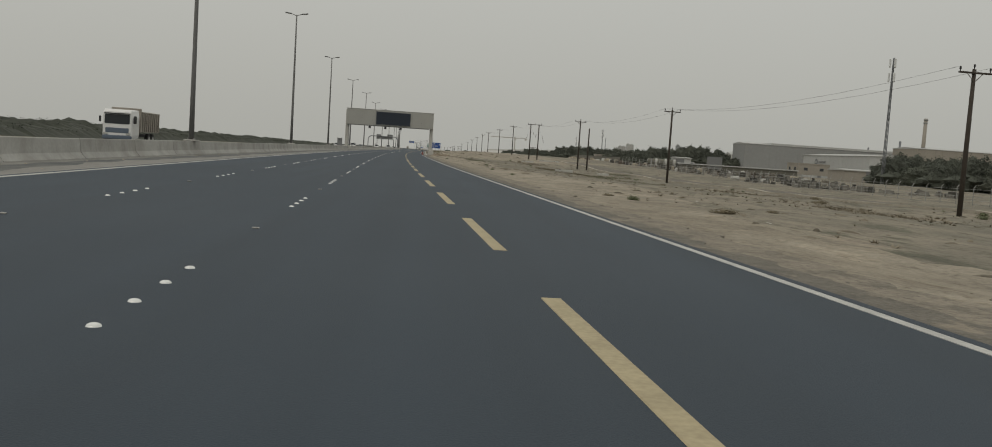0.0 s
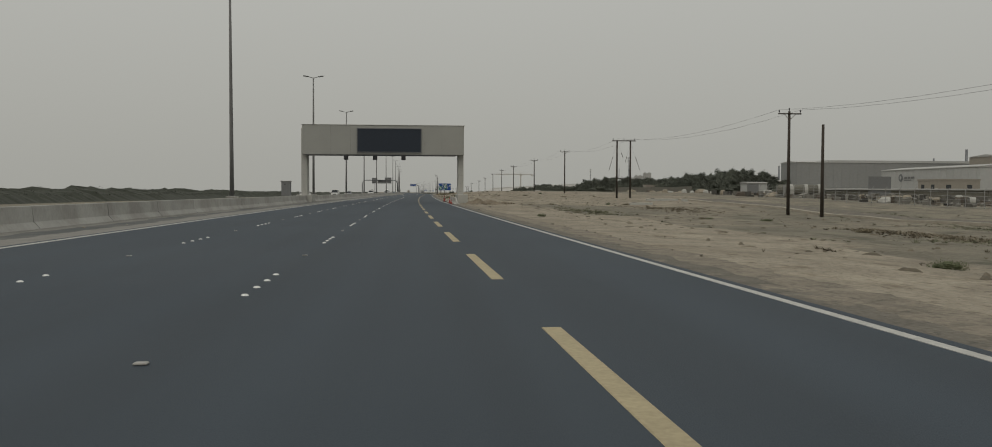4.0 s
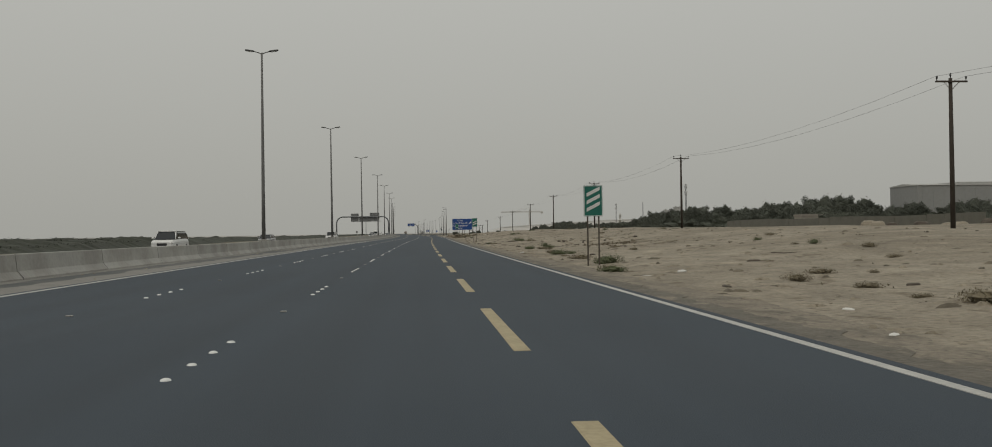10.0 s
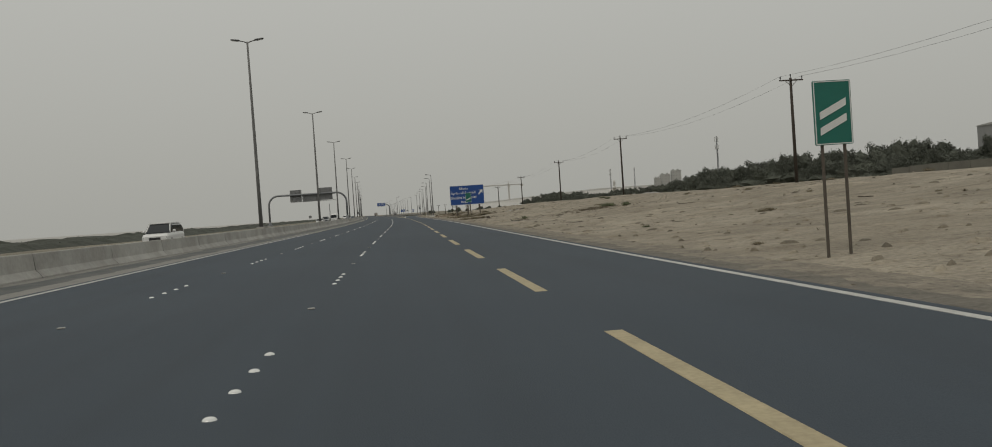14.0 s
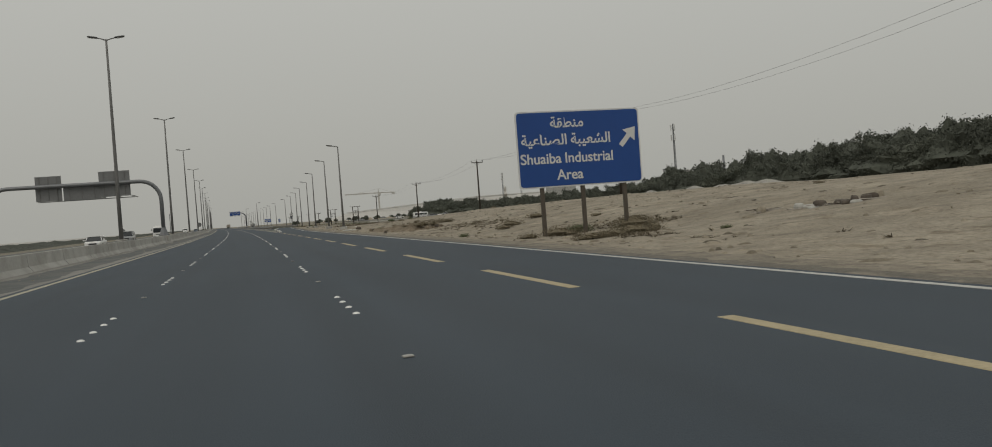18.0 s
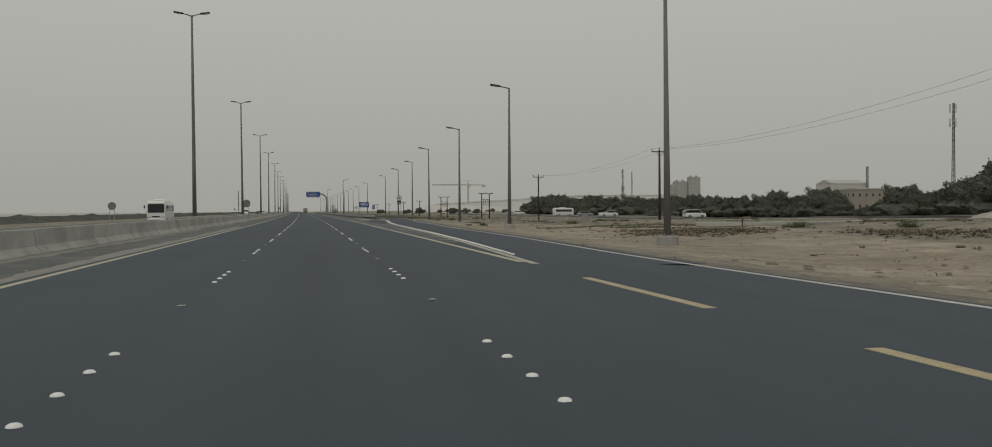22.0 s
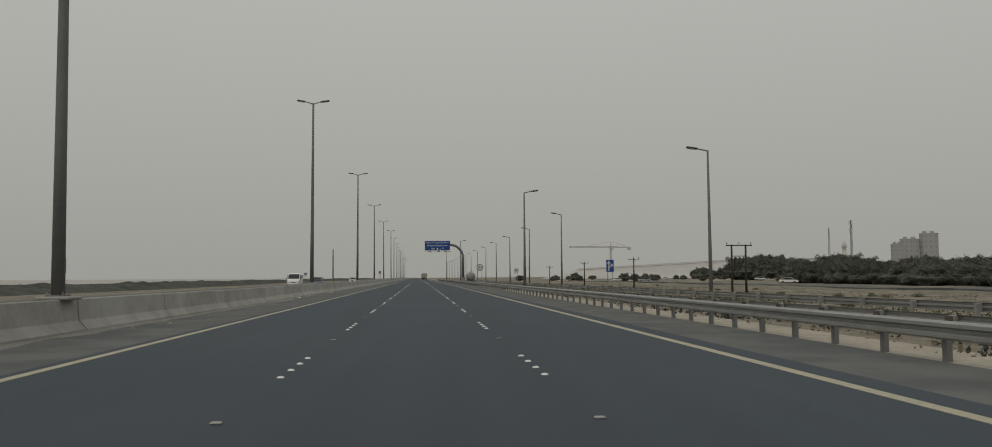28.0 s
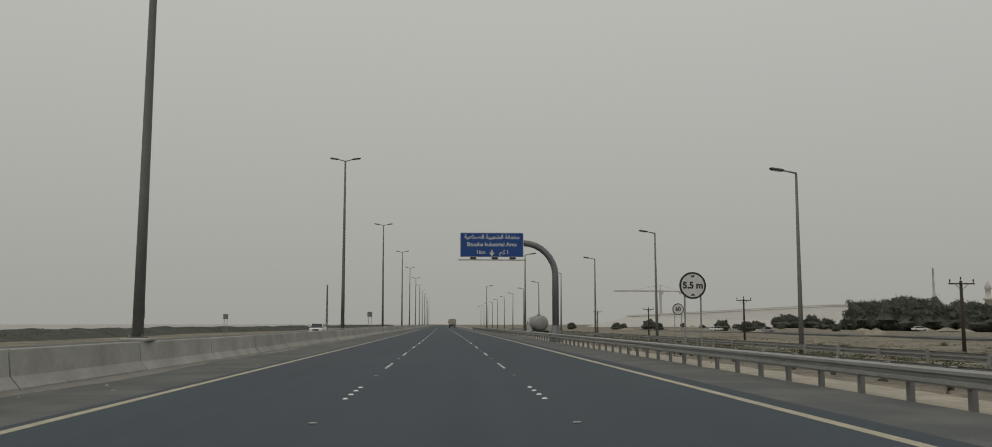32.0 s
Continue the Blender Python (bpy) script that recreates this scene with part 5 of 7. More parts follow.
# ---- stones, litter and debris on the sand ----
def pebble_field(name, material, count, lo, hi, dens, label, flat, seed, span):
    r = random.Random(seed)
    mb = MB()
    for _ in range(count):
        s = r.uniform(*span)
        n = lerp_table(RAMP_R, s) + 0.5 + dens * r.random() ** 1.8
        x, y, z = P(s, n, ground_z(s, n))
        a = r.uniform(lo, hi) * (0.6 + 0.8 * r.random() ** 3)
        rot = Matrix.Rotation(r.uniform(0, 6.3), 3, "Z")
        hgt = a * (r.uniform(0.35, 0.75) if not flat else 0.2)
        ang = sorted(r.uniform(0, math.tau) for _ in range(6))
        ring = [rot @ Vector((a * math.cos(g) * r.uniform(0.7, 1.3) * (1 if not flat else 2.0), a * math.sin(g) * r.uniform(0.5, 0.95), 0)) for g in ang]
        top = [p * r.uniform(0.35, 0.8) + Vector((0, 0, hgt * r.uniform(0.55, 0.9))) for p in ring]
        apex = Vector((r.uniform(-0.3, 0.3) * a, r.uniform(-0.3, 0.3) * a, hgt))
        vs = [Vector((x, y, z - 0.015)) + p for p in ring + top + [apex]]
        mb.add(vs, [(k, (k + 1) % 6, 6 + (k + 1) % 6, 6 + k) for k in range(6)] + [(6 + k, 6 + (k + 1) % 6, 12) for k in range(6)])
    tagged(part(name, mb, material), label, "stones" if not flat else "debris", kind="stuff")


pebble_field("stones", M_CRUST, 3600, 0.012, 0.04, 4.5, "dark loose stones along the gravel edge", False, 20, (0, 760))
pebble_field("stones", M_ROCK, 3600, 0.01, 0.035, 6, "small loose stones along the sandy verge", False, 21, (0, 760))
pebble_field("rubble", M_ROCK, 800, 0.025, 0.07, 34, "scattered rubble stones on the sand", False, 22, (0, 820))
pebble_field("rubble", M_ROCK, 1100, 0.03, 0.1, 22, "broken stones strewn over the bank", False, 29, (540, 660))
pebble_field("debris", M_DEBRIS, 700, 0.03, 0.1, 30, "dark scraps of debris on the sand", True, 23, (0, 820))
pebble_field("litter", M_PLASTIC, 120, 0.04, 0.12, 26, "pale scraps of litter on the sand", True, 24, (0, 820))

pebble_field("clods", M_SAND, 3600, 0.025, 0.08, 26, "crumbled clods of sand along the bank", False, 25, (205, 660))
pebble_field("clods", M_SCRUB, 2200, 0.025, 0.08, 36, "crumbled clods of dark earth on the field", False, 26, (10, 820))

# crusted ridges and scrapes on the bank
def crusts(name, material, count, seed, label, span, wide, base):
    r = random.Random(seed)
    mb = MB()
    for _ in range(count):
        s = r.uniform(*span)
        n = lerp_table(RAMP_R, s) + base + wide * r.random() ** 1.4
        L, w, h = 0.06 + 0.26 * r.random() ** 2, r.uniform(0.04, 0.12), r.uniform(0.025, 0.085)
        a = r.gauss(0.15, 0.5)
        k = 5
        vs, fs = [], []
        for i in range(k):
            u = i / (k - 1) * 2 - 1
            f = (1 - u * u) ** 0.6
            bend = 0.03 * math.sin(u * 3 + s)
            for v, z in ((-w, -0.02), (-0.35 * w, h * f * r.uniform(0.6, 1.1)), (0.3 * w, h * f * r.uniform(0.7, 1.1)), (w, -0.02)):
                dx, dy = L * u, v * (0.35 + f) * r.uniform(0.7, 1.2) + bend
                sx, nx = s - dx * math.sin(a) + dy * math.cos(a), n + dx * math.cos(a) + dy * math.sin(a)
                vs.append(P(sx, nx, ground_z(sx, nx) + z))
        for i in range(k - 1):
            fs += [(4 * i + q, 4 * i + q + 1, 4 * i + 5 + q, 4 * i + 4 + q) for q in range(3)]
        mb.add(vs, fs)
    tagged(part(name, mb, material, smooth=True), label, "sand", kind="stuff")


crusts("sand_ridges", M_SAND, 1500, 61, "low crusted ridges of sand on the bank", (200, 640), 26, 1.6)
crusts("earth_crusts", M_CRUST, 1300, 62, "dark broken crusts of earth on the sand", (205, 640), 26, 1.8)
crusts("earth_crusts", M_CRUST, 600, 63, "dark broken crusts of earth beside the exit lane", (20, 205), 34, 5)
crusts("earth_crusts", M_CRUST, 600, 64, "dark broken crusts of earth on the low field", (650, 840), 40, 4)

# sand blown against the barrier's foot
mb = MB()
k = 0
s = -20.0
while s < 1000:
    w = max(0.05, 0.3 + 0.5 * noise.noise((s * 0.09, 1, 8)) + 0.3 * noise.noise((s * 0.4, 1, 8)))
    hgt = 0.03 + 0.06 * max(0, noise.noise((s * 0.17, 3, 1)) + 0.25)
    mb.v += [P(s, -10.44, hgt), P(s, -10.41 + 0.35 * w, hgt * 0.6), P(s, -10.41 + w, -0.016)]
    if k:
        o = 3 * k
        mb.f += [(o - 3, o - 2, o + 1, o), (o - 2, o - 1, o + 2, o + 1)]
    k += 1
    s += 0.9
tagged(part("sand_drift", mb, M_DUST, smooth=True), "thin dusty sand drift along the barrier foot", "sand", kind="stuff")

# pale dust lying between the edge line and the barrier
mb = MB()
k = 0
s = -20.0
while s < 700:
    f = 1 - 0.55 * smooth(380, 460, s)
    a = -7.72 - 0.25 * max(0, noise.noise((s * 0.21, 6, 1))) - 0.1 * noise.noise((s * 0.9, 6, 1))
    w = max(0.12, f * (1.35 + 0.8 * noise.noise((s * 0.05, 7, 2)) + 0.5 * noise.noise((s * 0.33, 7, 3)) + 0.22 * noise.noise((s * 1.4, 7, 4))))
    mb.v += [P(s, a, -0.013), P(s, a - 0.3 * w, 0.002), P(s, a - 0.75 * w, 0.002), P(s, a - min(w, 2.3), -0.013)]
    if k:
        o = 4 * k
        mb.f += [(o - 4 + q, o - 3 + q, o + 1 + q, o + q) for q in range(3)]
    k += 1
    s += 0.6
tagged(part("dust_layer", mb, M_DUST, smooth=True), "pale grey dust settled along the shoulder", "dust", kind="stuff")

# tufts of dead grass on the field
tufts = MB()
r = random.Random(31)
for _ in range(3800):
    s = r.uniform(10, 830)
    n = lerp_table(RAMP_R, s) + 4 + 44 * r.random()
    if noise.noise((s * 0.05, n * 0.07, 4)) < (-0.05 if s < 220 or s > 640 else 0.12):
        continue
    x, y, z = P(s, n, ground_z(s, n))
    h = r.uniform(0.04, 0.11)
    for k in range(6):
        a = r.uniform(0, 6.3)
        d = Vector((math.cos(a), math.sin(a), 0)) * h * r.uniform(0.5, 1.3)
        e = Vector((-math.sin(a), math.cos(a), 0)) * 0.012
        o = Vector((x, y, z - 0.01))
        tufts.add([o - e, o + e, o + d + Vector((0, 0, h))], [(0, 1, 2)])
tagged(part("dead_grass", tufts, M_SHRUB), "tufts of dead grass on the sandy field", "grass", kind="stuff")


# low mats of olive and brown scrub
def scrub_mats(material, count, seed, label, span, near, wide, patches, limit):
    """Dwarf plants: thick in the given patches (s, n, half length, half width), thin between."""
    r = random.Random(seed)
    mb = MB()
    for i in range(count):
        if i % 3 and patches:
            cs, cn, a, b = patches[r.randrange(len(patches))]
            s, n = r.gauss(cs, a * 0.5), r.gauss(cn, b * 0.5)
        else:
            s, n = r.uniform(*span), near + wide * r.random()
            if noise.noise((s * 0.045, n * 0.11, seed)) < limit:
                continue
        o = Vector(P(s, n, ground_z(s, n) - 0.02))
        rad, h = r.uniform(0.1, 0.4), r.uniform(0.04, 0.13)
        for _ in range(12):
            a = r.uniform(0, 6.3)
            d = Vector((math.cos(a), math.sin(a), 0))
            e = Vector((-d.y, d.x, 0)) * r.uniform(0.02, 0.05)
            b = o + d * rad * r.uniform(0, 0.6)
            mb.add([b - e, b + e, b + d * rad * r.uniform(0.3, 0.8) + Vector((0, 0, h * r.uniform(0.5, 1.2)))], [(0, 1, 2)])
    tagged(part("low_scrub", mb, material), label, "scrub", kind="stuff")


scrub_mats(M_MAT_G, 3400, 201, "olive mats of low desert scrub on the field", (60, 260), 16, 36, ((145, 28, 5, 3), (140, 33, 6, 3), (128, 28.7, 5, 2), (184, 17.2, 9, 2), (193, 48, 9, 4), (110, 30, 5, 3), (165, 40, 8, 3)), 0.12)
scrub_mats(M_MAT, 3380, 202, "brown mats of dead scrub on the field", (20, 260), 13, 44, ((152, 27.7, 7, 3), (132, 27.5, 7, 3), (90, 34, 8, 4), (60, 30, 7, 4), (205, 30, 9, 4)), 0.1)
scrub_mats(M_MAT_G, 3000, 203, "olive mats of low scrub beside the exit lane", (640, 800), 17, 40, ((683, 17.5, 5, 1.2), (681, 20.5, 5, 1.5), (688, 27, 6, 2), (692, 39, 6, 2), (678, 36, 5, 2), (661, 31, 3, 2), (672, 19.7, 4, 1.5), (720, 24, 10, 2)), 0.05)
scrub_mats(M_MAT, 3380, 204, "brown mats of dead scrub beside the exit lane", (610, 820), 14, 46, ((661, 17, 4, 2), (661, 20, 4, 2), (676, 25, 6, 2), (650, 24, 5, 2)), 0.02)
scrub_mats(M_MAT, 1950, 205, "brown mats of dead scrub on the bank", (265, 600), 10, 24, ((532, 12, 4, 1.5), (540, 16, 4, 2), (566, 15, 6, 3), (590, 16, 7, 3), (470, 20, 5, 2), (345, 18, 5, 3)), 0.2)

for m, count, seed, span, near, wide, big in ((M_THICKET, 1500, 211, (770, 1060), 8.0, 1.5, 2.2), (M_SHRUB, 1300, 212, (770, 1060), 7.7, 1.8, 1.8), (M_SHRUB_G, 2600, 213, (760, 1060), 15.4, 20, 1.9), (M_SHRUB, 2600, 214, (760, 1060), 15.6, 40, 1.6), (M_MAT_G, 2600, 215, (760, 1060), 17, 55, 1.4)):
    r = random.Random(seed)
    mb = MB()
    for _ in range(count):
        s, n = r.uniform(*span), near + wide * r.random() ** 1.3
        if noise.noise((s * 0.09, n * 0.2, seed)) < -0.12:
            continue
        o = Vector(P(s, n, ground_z(s, n) - 0.02 + (0.03 if n < 9.5 else 0)))
        rad, h = r.uniform(0.12, 0.32) * big, r.uniform(0.06, 0.17) * big
        for _ in range(26 if near < 10 else 13):
            a, q = r.uniform(0, 6.3), r.random() ** 0.5
            b = o + Vector((math.cos(a) * rad * q, math.sin(a) * rad * q, h * (1 - q * q) * r.uniform(0.3, 1.1) + 0.02))
            rot = Euler((r.gauss(0, 0.7), r.gauss(0, 0.7), r.uniform(0, 6.3))).to_matrix()
            w = r.uniform(0.035, 0.08) * big * 0.6
            mb.add([rot @ Vector(v) + b for v in ((-w, 0, 0.01), (0, -w * 0.6, 0), (w, 0, 0.01), (0, w * 0.6, 0))], [(0, 1, 3), (1, 2, 3)])
    tagged(part("roadside_weeds", mb, m), "dark weeds growing along the guardrails" if near < 10 else "dark low weeds beside the exit lane", "weeds", kind="stuff")


def lump(s, n, w, d, h, seed, material, name, label, cat):
    """An uneven low lump: a boulder, a crushed box or a slab."""
    r = random.Random(seed)
    mb = MB()
    for i, (k, z) in enumerate(((1.0, -0.05), (1.05, 0.3 * h), (0.92, 0.75 * h), (0.6, h))):
        for j in range(9):
            a = j * math.tau / 9
            q = k * (1 + 0.22 * noise.noise((math.cos(a) * 1.5 + seed, math.sin(a) * 1.5, z * 2)))
            mb.v.append((w * q * math.cos(a), d * q * math.sin(a), z + 0.1 * h * r.uniform(-1, 1) * (i > 0)))
    for i in range(3):
        mb.f += [(9 * i + j, 9 * i + (j + 1) % 9, 9 * i + 9 + (j + 1) % 9, 9 * i + 9 + j) for j in range(9)]
    mb.f.append(tuple(range(27, 36)))
    ob = tagged(part(name, mb, material), label, cat, "dumped lumps")
    ob.matrix_basis = pose(*P(s, n, ground_z(s, n)), 0, 0, r.uniform(0, 360))


def mound(s, n, w, d, h, seed, label="heap of dug-up sand and rubble", material=None, rough=1.0):
    mb = MB()
    K, Rr = 34, 11
    o = Vector(P(s, n, 0))
    for j in range(Rr + 1):
        f = j / Rr
        for k in range(K):
            a = k * math.tau / K
            x, y = w * f * math.cos(a), d * f * math.sin(a)
            z = h * (1 - f) ** 0.8 * (1 + 0.6 * rough * noise.noise((x * 1.6 / w + seed, y * 1.6 / d, 0))) + rough * (0.3 * noise.noise((x * 4, y * 4, seed)) + 0.18 * noise.noise((x * 9, y * 9, seed))) * h * (1 - f) ** 0.6
            g = ground_z(s + y, n + x)
            mb.v.append((o.x + x, o.y + y, g + z - 0.05))
    for j in range(Rr):
        for k in range(K):
            mb.f.append((j * K + k, j * K + (k + 1) % K, (j + 1) * K + (k + 1) % K, (j + 1) * K + k))
    mb.f.append(tuple(range(K)))
    tagged(part("dirt_mound", mb, material or M_SAND), label, "mound", "dirt mounds")


for i, (s, n, w, d, h) in enumerate(((222, 10.6, 1.4, 2.0, 0.62), (219, 11.0, 1.3, 1.8, 0.55), (216.4, 11.5, 1.4, 1.6, 0.42), (214.5, 12.2, 1.1, 1.4, 0.34), (209.6, 11.9, 0.9, 1.1, 0.36), (210.2, 12.7, 0.9, 1.2, 0.34), (226, 12.5, 1.6, 1.6, 0.4), (219, 14, 1.0, 1.2, 0.25))):
    mound(s, n, w, d, h, i, material=M_DUG)
r = random.Random(12)
for _ in range(30):
    lump(r.uniform(209, 224), r.uniform(10.2, 14), r.uniform(0.08, 0.22), r.uniform(0.06, 0.18), r.uniform(0.08, 0.22), r.randrange(99), M_DUG if r.random() < 0.7 else M_DEBRIS, "rock", "clod of dug-up earth beside the heaps", "rock")
for i, (s, n, w, d, h) in enumerate(((578.0, 11.0, 1.3, 1.6, 0.5), (576.4, 12.4, 1.4, 1.3, 0.58), (580.2, 10.4, 1.0, 1.4, 0.38), (575.2, 13.7, 1.1, 1.3, 0.42), (582.5, 10.2, 0.9, 1.2, 0.28), (584, 12.0, 1.6, 1.4, 0.3), (579.2, 12.0, 1.0, 1.1, 0.5), (577.2, 13.4, 0.9, 1.0, 0.44))):
    mound(s, n, w, d, h, 70 + i, material=M_DUG, rough=1.5)
for s, n, k, c in ((575.6, 12.7, 2, 1.3), (574.6, 13.6, 0, 1.4), (576.6, 13.2, 2, 1.0), (577.6, 11.8, 0, 0.8), (574.0, 14.6, 2, 1.2)):
    shrub(s, n, k, c, 0.32)
r = random.Random(14)
for _ in range(36):
    lump(r.uniform(573, 585), r.uniform(9.6, 14.5), r.uniform(0.06, 0.22), r.uniform(0.06, 0.18), r.uniform(0.1, 0.3), r.randrange(99), M_DUG if r.random() < 0.6 else M_DEBRIS, "rock", "clod of dug-up earth beside the heaps", "rock")
for i in range(18):
    mound(606 + 5 * i + rng.uniform(-2, 2), 64 + rng.uniform(-4, 6), rng.uniform(3.0, 4.4), rng.uniform(3.2, 4.8), rng.uniform(0.9, 1.6), 20 + i, "pale grey heap of dumped rubble in the field", M_HEAP, 0.3)


def tyre_scrap(s, n, rz, c=1.0):
    """A curled strip of shed truck tyre, arched up off the ground."""
    mb = MB()
    K = 14
    for i in range(K + 1):
        a = -1.3 + 2.6 * i / K
        x, z = 0.5 * c * math.sin(a) * 1.2, 0.3 * c * math.cos(a) - 0.06
        w = 0.12 + 0.05 * math.sin(i * 1.9)
        y = 0.1 * math.sin(i * 0.6)
        o = Vector((math.sin(a), 0, math.cos(a))) * 0.025
        mb.v += [(x, y - w, z), (x, y + w, z - 0.02), (x + o.x, y + w, z + o.z - 0.02), (x + o.x, y - w, z + o.z)]
    for i in range(K):
        mb.f += [(4 * i + k, 4 * i + (k + 1) % 4, 4 * i + 4 + (k + 1) % 4, 4 * i + 4 + k) for k in range(4)]
    mb.f += [(3, 2, 1, 0), (4 * K, 4 * K + 1, 4 * K + 2, 4 * K + 3)]
    ob = tagged(part("tyre_scrap", mb, M_RUBBER), "torn strip of black truck tyre on the verge", "debris", "tyre scraps")
    ob.matrix_basis = pose(*P(s, n, max(ground_z(s, n), -0.05)), 0, 0, rz) @ Matrix.Diagonal((0.7, 0.6, 0.32 if s < 800 else 0.7, 1))


for s, n, a in ((179.8, 7.7, 80), (371, 9.6, 20), (392, 9.2, 60), (470, 12, 30), (194.4, 9.9, 95), (486, 11.2, 75), (842.5, 7.6, 0), (886, 7.6, 85), (883.4, 7.5, 60)):
    tyre_scrap(s, n, a)

bag_mb = MB()
for i in range(9):
    a = math.pi * i / 8
    for j in range(16):
        b = j * math.tau / 16
        q = 1 + 0.45 * noise.noise((math.sin(a) * math.cos(b) * 2.2, math.sin(a) * math.sin(b) * 2.2, math.cos(a) * 2.2 + 3))
        bag_mb.v.append((0.42 * q * math.cos(a), 0.24 * q * math.sin(a) * math.cos(b), max(-0.03, 0.1 + 0.17 * q * math.sin(a) * math.sin(b))))
for i in range(8):
    bag_mb.f += [(16 * i + j, 16 * i + (j + 1) % 16, 16 * i + 16 + (j + 1) % 16, 16 * i + 16 + j) for j in range(16)]
bag = bag_mb.mesh("litter_bag", M_PLASTIC, True)
for s, n, c in ((254.6, 8.5, 0.36), (331, 9.0, 0.3), (622, 13, 0.5), (300, 10.6, 0.35), (846, -10.1, 0.4), (868, -10.0, 0.4)):
    ob = new("litter_bag", bag)
    ob.matrix_basis = pose(*P(s, n, max(ground_z(s, n), -0.03) - 0.01), 0, 0, rng.uniform(-35, 35)) @ Matrix.Scale(c, 4)
    tagged(ob, "crumpled white plastic bag on the ground", "litter", "litter bags")


def shoulder_scraps():
    r = random.Random(91)
    mb = MB()
    for _ in range(420):
        s = r.uniform(0, 960)
        n = -10.3 + 2.2 * r.random() ** 2
        a = r.uniform(0.015, 0.06)
        x, y, z = P(s, n, -0.01)
        rot = Matrix.Rotation(r.uniform(0, 6.3), 3, "Z")
        mb.add([Vector((x, y, z)) + rot @ Vector(v) for v in ((-a, -a, 0), (a, -a * .7, 0), (a * .8, a, 0), (-a, a * .8, 0), (0, 0, a * .8))], [(0, 1, 4), (1, 2, 4), (2, 3, 4), (3, 0, 4)])
    tagged(part("shoulder_scraps", mb, M_ROCK), "small stones and scraps along the dusty shoulder", "debris", kind="stuff")


shoulder_scraps()


def plank(s, n, L, rz, m=M_DEBRIS):
    ob = tagged(part("plank", MB().sweep([(-0.05, 0), (0.05, 0.01), (0.045, 0.04), (-0.04, 0.035)], [(0.05 * L * math.sin(i * 0.9 + L * 5), -L / 2 + L * i / 5, 0.012 * math.sin(i * 1.7)) for i in range(6)]), m), "weathered loose plank lying on the sand", "plank", "loose planks")
    ob.matrix_basis = pose(*P(s, n, ground_z(s, n) + 0.005), rng.uniform(-2, 2), 1.5, rz)


for _ in range(34):
    s = rng.uniform(225, 620)
    plank(s, lerp_table(RAMP_R, s) + rng.uniform(2, 18), rng.uniform(0.5, 1.4), rng.uniform(0, 180), M_DEBRIS if rng.random() < 0.8 else M_TIPPER)


lump(492.8, 11.6, 0.24, 0.2, 0.28, 1, M_DEBRIS, "rock", "dark squarish boulder on the sand", "rock")
lump(480.2, 8.7, 0.3, 0.18, 0.05, 2, M_DEBRIS, "rubber_mat", "flat dark scrap of rubber beside the road", "debris")
lump(606.8, 8.6, 0.45, 0.3, 0.06, 3, M_PALE_CONC, "concrete_slab", "broken pale concrete slab on the verge", "slab")
lump(599.6, 9.5, 0.75, 0.28, 0.14, 4, M_PALE_CONC, "concrete_slab", "pale concrete block half buried in sand", "slab")
lump(602.8, 10.9, 0.26, 0.3, 0.26, 5, M_DEBRIS, "rock", "dark rubble lump on the sand", "rock")
lump(601.5, 10.2, 0.2, 0.16, 0.18, 6, M_ROCK, "rock", "sandy rubble lump on the verge", "rock")
lump(351.0, 10.8, 0.42, 0.16, 0.1, 7, M_DEBRIS, "debris_scrap", "dark scrap of debris on the sand", "debris")
r = random.Random(77)
for _ in range(26):
    a, b = r.uniform(355, 363), r.uniform(15.5, 20.5)
    lump(a, b, r.uniform(0.1, 0.3), r.uniform(0.08, 0.2), r.uniform(0.06, 0.16), r.randrange(99), M_ROCK if r.random() < 0.6 else M_DEBRIS, "rock", "rubble lump in a dumped patch on the sand", "rock")
for a, b, L, g in ((346.0, 12.0, 1.3, 75), (347.5, 14.0, 1.8, 110), (254.6, 17.8, 2.8, 85), (255.3, 18.3, 2.4, 100)):
    plank(a, b, L, g, M_TIPPER if a < 250 else M_DEBRIS)
for s, n, k, c in ((531.9, 12.8, 2, 1.5), (530.3, 10.4, 2, 1.1), (535.5, 9.7, 2, 0.9), (531, 11.6, 0, 1.4), (532.6, 13.9, 2, 1.2)):
    shrub(s, n, k, c)
r = random.Random(41)
for _ in range(16):
    a = r.random()
    plank(532.2 - 4.4 * a + r.uniform(-0.8, 0.8), 18.2 + 2.7 * a + r.uniform(-0.5, 0.5), r.uniform(0.5, 1.5), r.uniform(60, 130), M_DEBRIS if r.random() < 0.5 else M_TIPPER)
for _ in range(14):
    a = r.random()
    lump(532 - 4.2 * a + r.uniform(-0.8, 0.8), 18.3 + 2.6 * a + r.uniform(-0.6, 0.6), r.uniform(0.12, 0.32), r.uniform(0.1, 0.25), r.uniform(0.1, 0.26), r.randrange(99), r.choice((M_ROCK, M_DEBRIS, M_PALE_CONC)), "rock", "broken rubble in a dumped heap on the bank", "rock")
